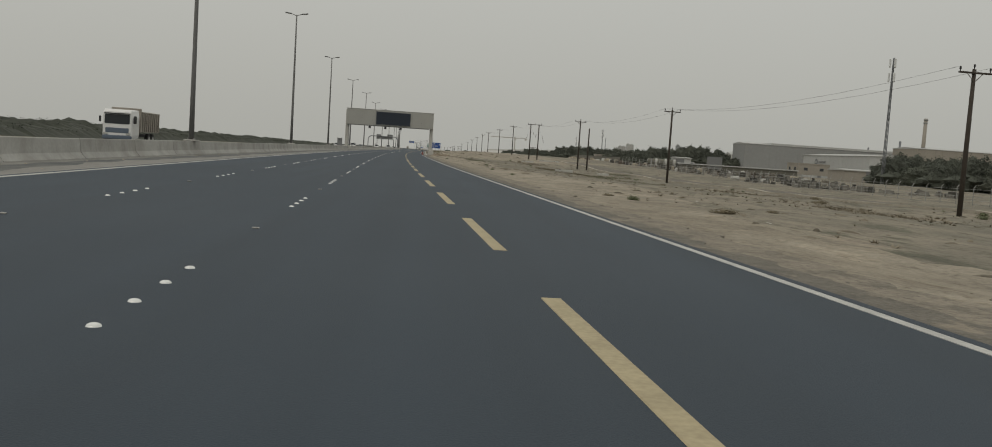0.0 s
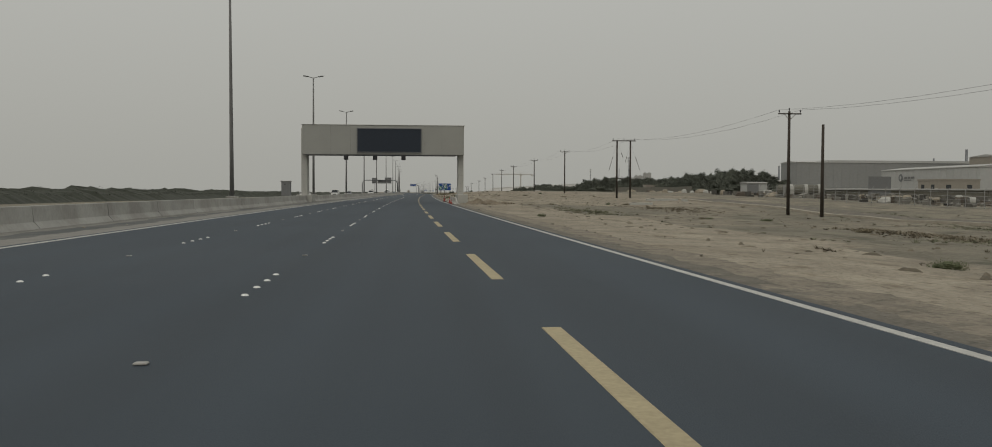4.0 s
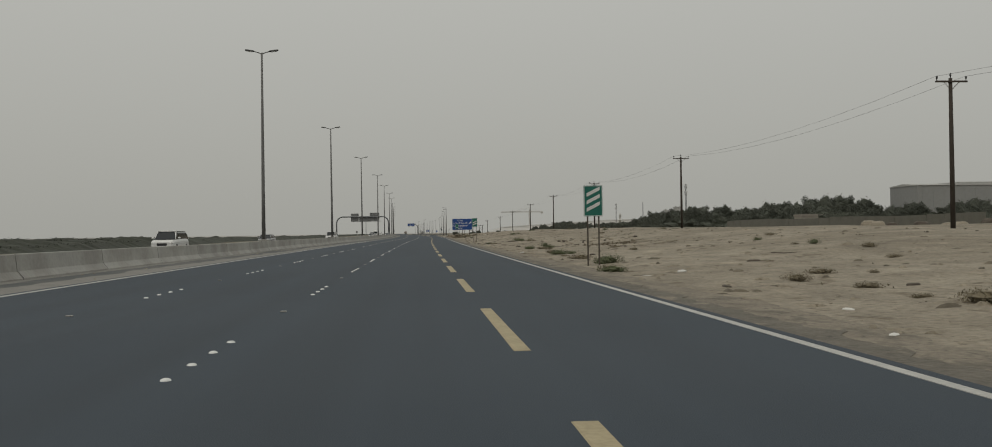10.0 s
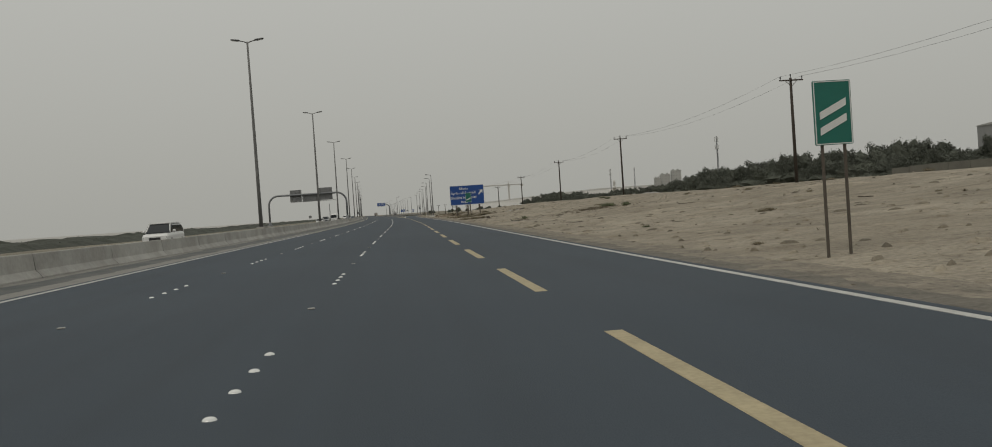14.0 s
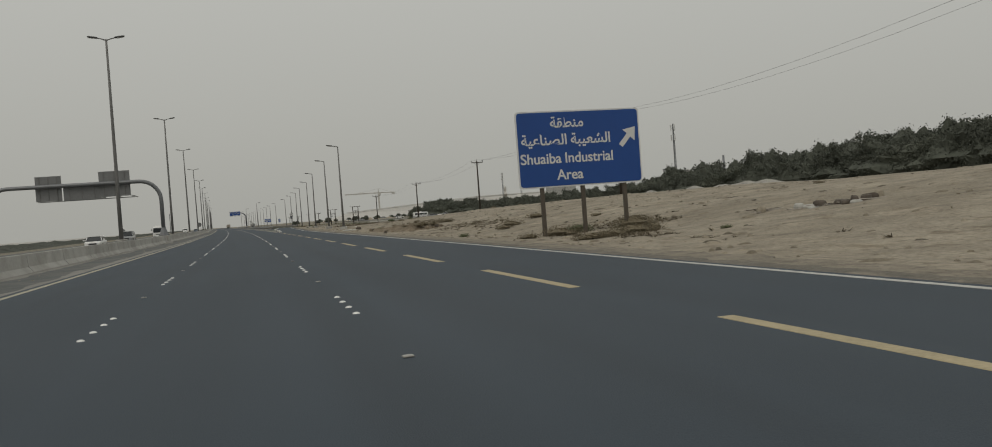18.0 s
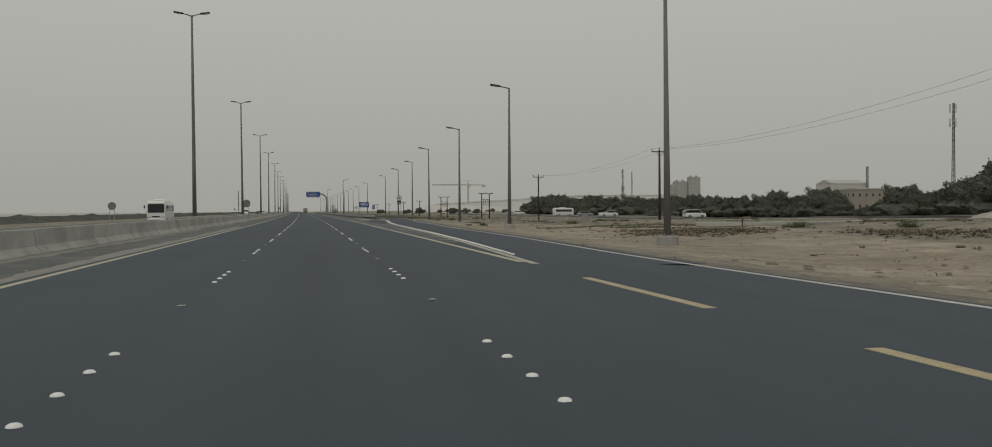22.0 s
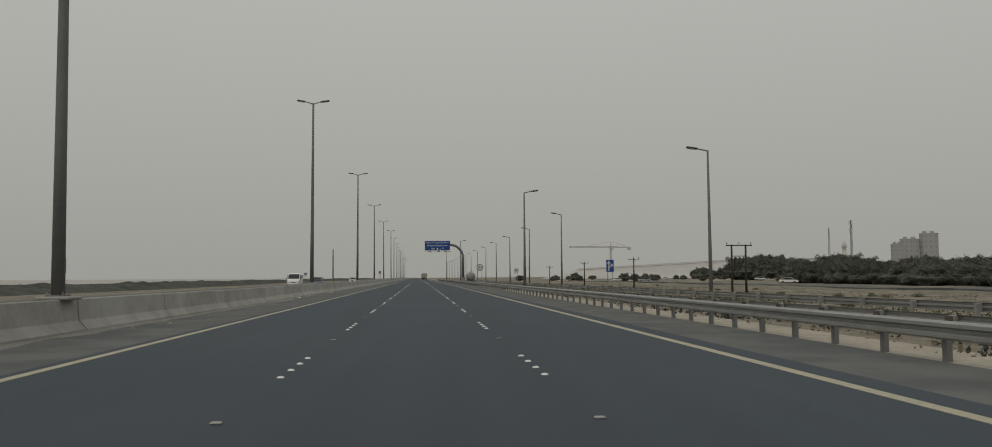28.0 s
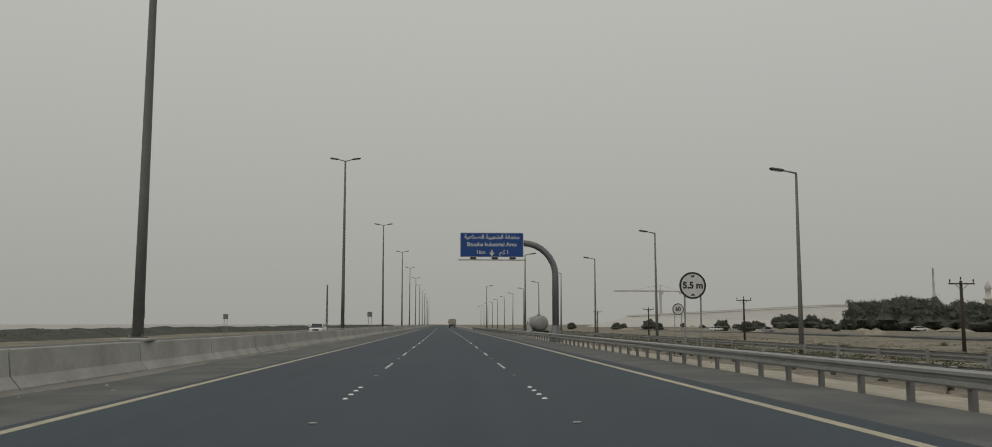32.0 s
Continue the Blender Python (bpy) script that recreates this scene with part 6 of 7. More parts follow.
# shrubs, streaks of dry brush, bent pipes and scraps along the bank
for s, n, k, c in ((301.9, 8.8, 1, 0.9), (308, 20.8, 2, 0.75), (288, 11.6, 0, 0.5), (294.3, 11.9, 2, 0.8), (291, 12.1, 0, 0.7), (322.1, 14.3, 2, 0.6), (316.1, 10.2, 2, 0.9), (295.6, 14.6, 0, 0.5), (323.6, 10.3, 1, 1.1), (322.9, 10.9, 3, 0.7), (337.7, 11.2, 2, 0.7), (336.3, 11.5, 0, 0.8), (334.2, 9.9, 0, 0.4), (327.5, 10.5, 2, 0.7), (330.6, 15.1, 0, 0.9), (371.1, 9.6, 1, 0.7), (466.6, 22.2, 1, 1.4), (471.4, 21.4, 1, 1.3), (470.1, 21.5, 3, 1.2), (480.1, 22.4, 0, 0.9)):
    shrub(s, n, k, c)


def brush_streak(s0, n0, s1, n1, seed):
    """Dry twigs washed up in a long low line."""
    r = random.Random(seed)
    mb = MB()
    L = math.hypot(s1 - s0, n1 - n0)
    for _ in range(int(70 * L)):
        u = r.random()
        s, n = s0 + (s1 - s0) * u + r.gauss(0, 0.12), n0 + (n1 - n0) * u + r.gauss(0, 0.1)
        o = Vector(P(s, n, ground_z(s, n) + 0.01))
        a = math.atan2(s1 - s0, n1 - n0) + r.gauss(0, 1.3)
        d = Vector((math.cos(a), math.sin(a), r.uniform(-0.05, 0.3))) * r.uniform(0.05, 0.18)
        e = Vector((-math.sin(a), math.cos(a), 0)) * 0.012
        mb.add([o - e, o + e, o + d, o + Vector((0, 0, 0.02))], [(0, 1, 2), (0, 3, 2), (1, 2, 3)])
    tagged(part("dry_brush", mb, M_SHRUB), "streak of dead twigs lying on the sand", "brush", kind="stuff")


for i, q in enumerate(((347.8, 19.1, 349.9, 21.6), (332.7, 16.8, 338.8, 21.5), (372.9, 8.6, 372, 9.4), (370.9, 9.9, 368.2, 10.3), (472.5, 15.8, 473.1, 20.3), (465.8, 14, 467.3, 16.3), (372, 9.4, 370.9, 9.9))):
    brush_streak(*q, 300 + i)
for i, (s, n, w, d, h) in enumerate(((304.7, 14.7, 0.28, 0.08, 0.06), (292.9, 9.6, 0.26, 0.07, 0.05), (291.5, 13.4, 0.22, 0.08, 0.04), (320.5, 8.0, 0.2, 0.12, 0.06), (354.8, 22.1, 0.3, 0.12, 0.1), (319.2, 11.4, 0.14, 0.1, 0.06), (377.6, 8.9, 0.6, 0.14, 0.06), (378.1, 9.8, 0.6, 0.12, 0.06), (375.6, 12.7, 0.55, 0.16, 0.1), (374.7, 10, 0.35, 0.12, 0.05), (385.2, 8.1, 0.2, 0.12, 0.1), (459.1, 14.6, 0.35, 0.1, 0.06))):
    lump(s, n, w, d, h, 400 + i, M_DEBRIS, "debris_scrap", "flat dark scrap of debris on the sand", "debris")
for i, (s, n) in enumerate(((286.8, 9.6), (283.2, 7.5), (283.1, 8.4), (320.4, 8.3), (309.6, 7.8))):
    lump(s, n, 0.13, 0.06, 0.03, 420 + i, M_PLASTIC, "litter_scrap", "pale scrap of litter beside the road", "litter")


def bent_pipe(pts, rad, m, label):
    mb = MB().tube([P(s, n, ground_z(s, n) + z) for s, n, z in pts], rad, 8)
    tagged(part("bent_pipe", mb, m, smooth=True), label, "pipe", "bent pipes")


bent_pipe(((457.7, 10.2, 0.16), (457.3, 10.2, 0.05), (456.3, 10.3, 0.03), (455.7, 10.5, 0.04), (455.4, 10.9, 0.05)), 0.02, M_RUBBER, "bent black pipe lying on the sand")
bent_pipe(((454.9, 11.0, 0.03), (454.7, 11.4, 0.04), (454.7, 11.9, 0.05), (454.6, 12.2, 0.3)), 0.018, M_TIPPER, "bent pale rod lying on the sand")
bent_pipe(((454.6, 12.2, 0.32), (454.5, 12.05, 0.02), (454.5, 11.85, 0.04)), 0.018, M_TIPPER, "bent pale rod lying on the sand")
strip_ob = thing("concrete_strip", "long pale concrete strip lying across the low field", "slab", "", P(667.8, 30.5, ground_z(667.8, 30.5)), heading(668))
for i in range(6):
    part("slab", MB().box((-7.5 + 3.0 * i, 0.03 * math.sin(i * 2.1), 0.06), (2.96, 0.55, 0.26), 0.02), M_PALE_CONC, strip_ob)
bollard = thing("bollard", "thin dark bollard at the end of a concrete strip", "bollard", "", P(663.5, 22.4, ground_z(663.5, 22.4)))
part("shaft", MB().tube([(0, 0, -0.1), (0, 0, 0.55)], 0.05, 8), M_RUST, bollard)
part("cap", MB().tube([(0, 0, 0.55), (0, 0, 0.6)], 0.06, 8), M_DEBRIS, bollard)
part_post = tagged(part("marker_post", MB().box((0, 0, 0.28), (0.09, 0.08, 0.75), 0.015), M_TIPPER), "short dusty marker post on the sand", "post")
part_post.matrix_basis = pose(*P(695, 13.7, ground_z(695, 13.7)), 0, 3, 0)


# ---- buildings and tall structures ----
def shed(s, n, L, W, h, rise, material, label, z=0.0, rz=0.0, windows=0, stripe=None, raised=0):
    t = thing("warehouse", label, "building", "industrial buildings", P(s, n, z), heading(s) + rz)
    wall = part("wall", MB().box((0, 0, h / 2), (W, L, h), 0.0), material, t)
    part("roof", MB().prism([(-W / 2 - 0.4, h), (W / 2 + 0.4, h), (W / 2 + 0.4, h + 0.3), (0, h + rise), (-W / 2 - 0.4, h + 0.3)], -L / 2 - 0.4, L / 2 + 0.4), M_ROOF, t)
    if raised:
        part("raised_roof", MB().box((0, -L / 2 + raised * L / 2, h + rise * 0.6), (W * 0.9, raised * L, rise * 1.5), 0.1), M_ROOF, t)
    k = int(L / 6)
    for i in range(k):
        part("cladding_rib", MB().box((-W / 2 - 0.06, -L / 2 + (i + 0.5) * L / k, h / 2), (0.14, 0.3, h - 0.2)), material, wall)
    for i in range(windows):
        part("window", MB().box((-W / 2 - 0.03, -L / 2 + (i + 0.5) * L / windows, h * 0.78), (0.1, L / windows * 0.6, h * 0.08)), M_WINDOW, wall)
    part("gate", MB().box((-W / 2 - 0.08, L * 0.2, 2.4), (0.12, 5, 4.8)), M_SIGNBACK, wall)
    if stripe:
        part("emblem", MB().tube([(-W / 2 - 0.12, L * 0.27, h * 0.72), (-W / 2 - 0.24, L * 0.27, h * 0.72)], 2.1, 20), M_STEEL, wall)
        part("emblem_core", MB().tube([(-W / 2 - 0.24, L * 0.27, h * 0.72), (-W / 2 - 0.28, L * 0.27, h * 0.72)], 0.9, 16), M_WALL_W, wall)
        for dy, w2, z2, h2 in ((-5.2, 3.0, 0.72, 1.1), (-8.6, 2.6, 0.72, 1.1), (-12.2, 3.4, 0.72, 1.1), (-7, 7, 0.63, 0.5)):
            part("word_bar", MB().box((-W / 2 - 0.2, L * 0.27 + dy, h * z2), (0.08, w2, h2)), M_SIGNBACK, wall)


shed(766, 346, 142, 28, 24.4, 1.4, M_WALL_G, "long grey clad warehouse with a raised roof", z=-1, rz=90, raised=0.83)
shed(566, 277, 92, 26, 15.0, 1.8, M_WALL_W, "white clad warehouse with a dark emblem", z=-1, stripe=True)
shed(705, 432, 90, 36, 27.5, 1.6, M_WALL_B, "beige industrial building beside a chimney", z=-1, rz=90)
shed(302, 110, 40, 7, 1.9, 0.35, M_BLOCKWALL, "long low shed with a pale roof in the yard", z=0.15, rz=90)
shed(496, 146, 9, 8, 5.2, 0.6, M_WALL_W, "small white-framed hall before the trees", z=0.3, rz=90)
shed(330, 175, 34, 14, 4.6, 0.7, M_WALL_B, "low pale yard building", z=-1, rz=90)
shed(1190, 520, 70, 40, 15, 2.0, M_WALL_F, "pale far industrial hall")
shed(1479, 550, 40, 30, 27, 4.5, M_WALL_F, "tall pale hall with a vaulted roof beside a chimney", z=-2, rz=90)
shed(1440, 566, 60, 24, 21, 1.2, M_WALL_B, "beige works building before a tall hall", z=-2, rz=90, windows=7)


def block(s, n, w, d, h, floors, cols, material, label, z=-1.0, group="low buildings"):
    t = thing("building", label, "building", group, P(s, n, z), heading(s))
    wall = part("wall", MB().box((0, 0, h / 2), (w, d, h)), material, t)
    part("parapet", MB().box((0, 0, h + 0.15), (w + 0.3, d + 0.3, 0.5)), material, t)
    for f in range(floors):
        zc = (f + 0.55) * h / floors
        for c in range(cols):
            part("window", MB().box((-w / 2 + (c + 0.5) * w / cols, -d / 2 - 0.02, zc), (w / cols * 0.24, 0.12, h / floors * 0.26)), M_WINDOW_F if floors > 4 else M_WINDOW, wall)
            part("window", MB().box((-w / 2 - 0.02, -d / 2 + (c + 0.5) * d / cols, zc), (0.12, d / cols * 0.3, h / floors * 0.3)), M_WINDOW_F if floors > 4 else M_WINDOW, wall)
    return t


# apartment towers far off, in the pale roof colour to stand for haze
for s, n, w, d, h in ((1370, 337.6, 10.5, 5, 29), (1373, 326, 11, 5, 25.4), (1371, 316.4, 6.4, 5, 22)):
    t = block(s, n, w, d, h, 8, 3, M_ROOF, "pale far apartment block with rows of dark windows", group="apartment blocks")
    for dx in (-0.28, 0.22):
        part("stair_head", MB().box((dx * w, 0, h + 0.9), (w * 0.16, 3, 1.8), 0.1), M_ROOF, t)
for s, n, w, d, h, m in ((505, 103, 6, 5, 3.4, M_WALL_B), (395, 175, 14, 12, 4.6, M_WALL_B)):
    block(s, n, w, d, h, 1, 2, m, "low beige walled building in the yard", z=1.0)
for s, n, w, d, h in ((1000, 251, 17, 12, 10), (1330, 262, 20, 18, 8), (215, 155, 12, 8, 4), (180, 170, 9, 7, 3.5)):
    block(s, n, w, d, h, 2, 5, M_WALL_B, "low beige building beyond the trees", z=-1)

wall_yard = tagged(new("boundary_wall"), "long grey block wall round the yard", "wall", kind="structure")
for i in range(22):
    s = 420 + 6 * i
    ob = part("wall_panel", MB().box((0, 0, 1.2), (0.25, 5.9, 2.6), 0.02), M_BLOCKWALL, wall_yard)
    ob.matrix_basis = pose(*P(s, 96, ground_z(s, 96)), 0, 0, heading(s))

mosque = thing("mosque", "pale mosque with a slender minaret beyond the trees", "building", loc=P(1305, 248.7, -1))
part("hall", MB().box((14, 4, 4), (24, 20, 8), 0.2), M_WALL_F, mosque)
part("minaret", MB().tube([(0, 0, 0), (0, 0, 13), (0, 0, 13.2), (0, 0, 14.2), (0, 0, 14.4), (0, 0, 18), (0, 0, 18.4), (0, 0, 20), (0, 0, 22.5)], [1.7, 1.5, 2.3, 2.3, 1.2, 1.1, 1.6, 1.1, 0.1], 12), M_WALL_F, mosque, smooth=True)
part("dome", dome(5, 5, 6, 20), M_WALL_F, mosque).location = (14, 4, 8)


def lattice_mast(s, n, h, z, label, w=1.2, panels=True):
    t = thing("radio_mast", label, "mast", "masts", P(s, n, z))
    for k in range(3):
        a = k * math.tau / 3
        part("leg", MB().tube([(w * math.cos(a), w * math.sin(a), 0), (w * 0.35 * math.cos(a), w * 0.35 * math.sin(a), h)], 0.12, 5), M_STEEL, t)
    br = MB()
    steps = int(h / 1.6)
    for i in range(steps):
        f0, f1 = i / steps, (i + 1) / steps
        r0, r1 = w * (1 - 0.65 * f0), w * (1 - 0.65 * f1)
        for k in range(3):
            a, b = k * math.tau / 3, (k + 1) * math.tau / 3
            br.tube([(r0 * math.cos(a), r0 * math.sin(a), f0 * h), (r1 * math.cos(b), r1 * math.sin(b), f1 * h)], 0.06, 4, False)
    part("bracing", br, M_STEEL, t)
    if panels:
        for k in range(3):
            a = k * math.tau / 3 + 0.5
            for z1 in (h - 1.5, h - 5.5):
                part("antenna", MB().box((0.9 * math.cos(a), 0.9 * math.sin(a), z1), (0.4, 0.4, 2.4), 0.05), M_SIGN_WHITE, t)


lattice_mast(258.3, 138, 37.6, -2, "tall slim grey lattice radio mast with white antennas", 0.52)
lattice_mast(839.9, 174.2, 31, -1, "grey lattice radio mast with antennas", 0.6)
lattice_mast(1268, 235, 32, -1, "grey lattice radio mast near the mosque", 0.9)
lattice_mast(1500, 330, 40, -1, "far grey lattice mast", 1.2, False)
lattice_mast(1180, -38, 14, -0.4, "thin grey mast beyond the opposite carriageway", 0.35, False)

chim = thing("chimney", "tall pale banded industrial chimney", "chimney", loc=P(735, 420, -1))
part("shaft", MB().tube([(0, 0, 0), (0, 0, 30), (0, 0, 54.5)], [2.0, 1.6, 1.35], 16), M_WALL_B, chim, smooth=True)
for z in (30, 50.5, 53):
    part("ring", MB().tube([(0, 0, z), (0, 0, z + 0.8)], 1.85, 16), M_WALL_G, chim)
for s, n, h, r0 in ((817, 446, 38, 1.15), (790, 402, 29.5, 0.8), (1462, 568, 43.5, 1.5)):
    c = thing("chimney", "slim dark steel chimney above a roof", "chimney", "slim chimneys", P(s, n, -1))
    part("shaft", MB().tube([(0, 0, 0), (0, 0, h)], [r0, r0 * 0.85], 10), M_STEEL, c, smooth=True)

crane = thing("tower_crane", "pale far tower crane with a long jib", "crane", loc=P(1824, 222.4, -1), rz=6)
part("mast", MB().box((0, 0, 18), (2.0, 2.0, 38)), M_WALL_F, crane)
part("jib", MB().box((-20, 0, 35.8), (58, 1.4, 1.6), 0.1), M_WALL_F, crane)
part("counter_jib", MB().box((14, 0, 35.6), (20, 1.6, 1.2), 0.1), M_WALL_F, crane)
part("counterweight", MB().box((22, 0, 34.2), (4, 2, 3), 0.1), M_WALL_F, crane)
part("cab", MB().box((1.8, 0, 34), (2, 2, 2.4), 0.2), M_WALL_F, crane)
part("apex", MB().tube([(0, 0, 36.5), (0, 0, 42)], [0.9, 0.2], 4), M_WALL_F, crane)
part("tie_bar", MB().tube([(0, 0, 42), (-30, 0, 36.6)], 0.15, 4), M_WALL_F, crane)
part("tie_bar", MB().tube([(0, 0, 42), (20, 0, 36.3)], 0.15, 4), M_WALL_F, crane)

via = thing("elevated_road", "long pale elevated road on an earth bank far across the plain", "bridge", loc=P(1640, 0, -1))
part("deck", MB().prism([(150, 8.6), (315, 17.2), (420, 17.4), (420, 18.4), (314, 18.2), (150, 9.4)], -5, 5), M_WALL_F, via)
part("bank", MB().add([(120, -30, 0), (420, -30, 0), (420, -4, 17.1), (318, -4, 16.9), (150, -4, 8.3), (420, 30, 0), (120, 30, 0)], [(0, 1, 2, 3, 4), (4, 3, 2, 5, 6), (0, 4, 6), (1, 5, 2)]), M_PALE_BANK, via, "earth bank coloured pale for haze")

# wire fence of the yard beside the first stretch
fence = thing("wire_fence", "sagging wire fence on thin grey posts round the yard", "fence")
fpost = MB().tube([(0, 0, -0.2), (0, 0, 2.1), (0.25, 0, 2.45)], 0.05, 6).mesh("post", M_GALV)
for i in range(74):
    s = 25 + 3.4 * i
    n = 68 + 4 * math.sin(i * 0.05)
    ob = part("post", fpost, M_GALV, fence)
    ob.location = P(s, n, ground_z(s, n))
for z in (0.15, 0.6, 1.05, 1.5, 1.95):
    part("wire", MB().tube([P(25 + 3.4 * i, 68 + 4 * math.sin(i * 0.05), ground_z(25 + 3.4 * i, 68 + 4 * math.sin(i * 0.05)) + z) for i in range(74)], 0.018, 4, False), M_GALV, fence)

# low wire fence beside the exit lane's field
low = thing("wire_fence", "low grey wire mesh fence across the field", "fence")
lpost = MB().tube([(0, 0, -0.2), (0, 0, 1.08)], 0.035, 6).mesh("post", M_GALV)
RUN = [(775 - 3.1 * i, 30.2 + 1.05 * i) for i in range(16)]
for s, n in RUN:
    ob = part("post", lpost, M_GALV, low)
    ob.location = P(s, n, ground_z(s, n))
net = MB()
for (s0, n0), (s1, n1) in zip(RUN, RUN[1:]):
    for i in range(22):
        u = i / 22
        a, b = s0 + (s1 - s0) * u, n0 + (n1 - n0) * u
        g = ground_z(a, b)
        net.tube([P(a, b, g), P(a, b, g + 1.0)], 0.011, 3, False)
part("mesh_wires", net, M_GALV, low)
for z in (0.08, 0.55, 1.0):
    part("wire", MB().tube([P(s, n, ground_z(s, n) + z) for s, n in RUN], 0.014, 4, False), M_GALV, low)

# pale kerb and scattered rubble along the service track
strip("track", 44, 49, 10, 250, lambda s: ground_z(s, 46.5) + 0.14, M_GRAVEL, "pale dusty service track across the field", category="track", thick=0.4)
strip("kerb", 43.2, 43.8, 10, 250, lambda s: ground_z(s, 43.5) + 0.22, M_PALE_SAND, "pale dusty kerb beside the service track", category="kerb", thick=0.4)
strip("track", 76, 84, 640, 1250, lambda s: ground_z(s, 80) + 0.25, M_SHOULDER, "far crossing service road with parked vehicles", category="track", thick=0.5)


# things dumped in the yard behind the fence
def pallet_stack(s, n, k, rz):
    t = thing("pallet_stack", "stack of weathered wooden pallets in the yard", "pallets", "yard clutter", P(s, n, ground_z(s, n)), rz)
    for i in range(k):
        for y in (-0.5, 0, 0.5):
            part("bearer", MB().box((0, y, 0.06 + 0.16 * i), (1.2, 0.1, 0.1)), M_BARK, t)
        part("deck", MB().box((0, 0, 0.125 + 0.16 * i), (1.2, 1.1, 0.025)), M_TIPPER, t)


def drum(s, n, m, label):
    t = thing("drum", label, "drum", "yard clutter", P(s, n, ground_z(s, n)))
    part("shell", MB().tube([(0, 0, -0.02), (0, 0, 0.9)], 0.29, 12), m, t)
    for z in (0.3, 0.6, 0.88):
        part("hoop", MB().tube([(0, 0, z - 0.02), (0, 0, z + 0.02)], 0.305, 12), m, t)


def storage_tank(s, n, rz):
    t = thing("storage_tank", "dark horizontal storage tank in pale concrete saddles", "tank", "", P(s, n, ground_z(s, n)), rz)
    part("shell", MB().tube([(0, -4.6, 1.5), (0, -4.3, 1.5), (0, 4.3, 1.5), (0, 4.6, 1.5)], [0.8, 1.1, 1.1, 0.8], 18), M_BLOCKWALL, t, "dark painted steel shell", True)
    for y in (-4.0, -1.2, 1.8):
        part("saddle", MB().tube([(0, y - 0.35, 1.5), (0, y + 0.35, 1.5)], 1.2, 16), M_PALE_CONC, t)
        part("footing", MB().box((0, y, 0.4), (2.2, 0.8, 1.0), 0.05), M_PALE_CONC, t)
    part("ladder", MB().box((-1.16, 3.4, 1.3), (0.06, 0.5, 2.6), 0.02), M_GALV, t)


storage_tank(300, 85, 78)
r = random.Random(55)
for _ in range(9):
    pallet_stack(r.uniform(200, 300), r.uniform(72, 100), r.randrange(3, 8), r.uniform(0, 90))
for _ in range(16):
    drum(r.uniform(190, 290), r.uniform(72, 92), r.choice((M_BLOCKWALL, M_RUST, M_DEBRIS)), "old steel drum standing in the yard")
for _ in range(80):
    s, n = r.uniform(180, 430), r.uniform(71, 108)
    lump(s, n, r.uniform(0.5, 1.6), r.uniform(0.5, 1.4), r.uniform(0.3, 1.1), r.randrange(200), r.choice((M_ROCK, M_DEBRIS, M_PALE_CONC, M_ROCK)), "concrete_chunk", "broken chunk of concrete dumped in the yard", "rubble")
heap = MB()
for _ in range(420):
    s, n = r.uniform(150, 330), r.uniform(72, 96)
    w, d, h = r.uniform(0.3, 1.5), r.uniform(0.3, 1.3), r.uniform(0.25, 1.15)
    rot = Euler((r.gauss(0, 0.12), r.gauss(0, 0.12), r.uniform(0, 6.3))).to_matrix()
    o = Vector(P(s, n, ground_z(s, n) - 0.08))
    vs = [rot @ Vector((x * w / 2 * r.uniform(0.8, 1.1), y * d / 2 * r.uniform(0.8, 1.1), z * h)) + o for z in (0, 1) for x, y in ((-1, -1), (1, -1), (1, 1), (-1, 1))]
    heap.add(vs, [(4, 5, 6, 7), (0, 1, 5, 4), (1, 2, 6, 5), (2, 3, 7, 6), (3, 0, 4, 7)])
tagged(part("scrap_rows", heap, M_SCRAP), "rows of grey scrap and crates stored in the yard", "scrap", kind="stuff")
# pale slabs by the track
for s, n, L, rz in ((243.8, 39.7, 5.4, 42), (227.4, 32.5, 3.0, 80), (141.5, 26.8, 2.6, 75), (154, 35.4, 1.8, 80), (238, 41.5, 1.4, 10)):
    t = thing("concrete_beam", "pale concrete beam lying by the service track", "beam", "dumped beams", P(s, n, ground_z(s, n)), rz)
    part("beam", MB().box((0, 0, 0.14), (0.4, L, 0.36), 0.03), M_PALE_CONC, t)
    part("stub", MB().box((0.1, L * 0.3, 0.36), (0.3, 0.6, 0.1), 0.02), M_DEBRIS, t)


# ---- vehicles ----
def wheel(parent, x, y, r, w):
    tyre = part("wheel", MB().tube([(x - w / 2, y, r), (x - w / 2 + 0.03, y, r), (x + w / 2 - 0.03, y, r), (x + w / 2, y, r)], [r * 0.9, r, r, r * 0.9], 16), M_RUBBER, parent)
    d = 1 if x > 0 else -1
    part("rim", MB().tube([(x + d * (w / 2 - 0.02), y, r), (x + d * (w / 2 + 0.012), y, r)], [r * 0.62, r * 0.5], 12), M_GALV, tyre)


def loft(sections):
    """A hull through cross-sections (y, half width at base, z0, half width at top, z1)."""
    mb = MB()
    for y, a, z0, b, z1 in sections:
        c = 0.12 * (z1 - z0)
        mb.v += [(-a + 0.04, y, z0), (a - 0.04, y, z0), (a, y, z0 + c), (a, y, z1 - 2 * c), (b, y, z1 - c * 0.3), (b - 0.1, y, z1), (-b + 0.1, y, z1), (-b, y, z1 - c * 0.3), (-a, y, z1 - 2 * c), (-a, y, z0 + c)]
    k = 10
    for i in range(len(sections) - 1):
        mb.f += [(i * k + j, i * k + (j + 1) % k, (i + 1) * k + (j + 1) % k, (i + 1) * k + j) for j in range(k)]
    mb.f += [tuple(range(k - 1, -1, -1)), tuple(range((len(sections) - 1) * k, len(sections) * k))]
    return mb


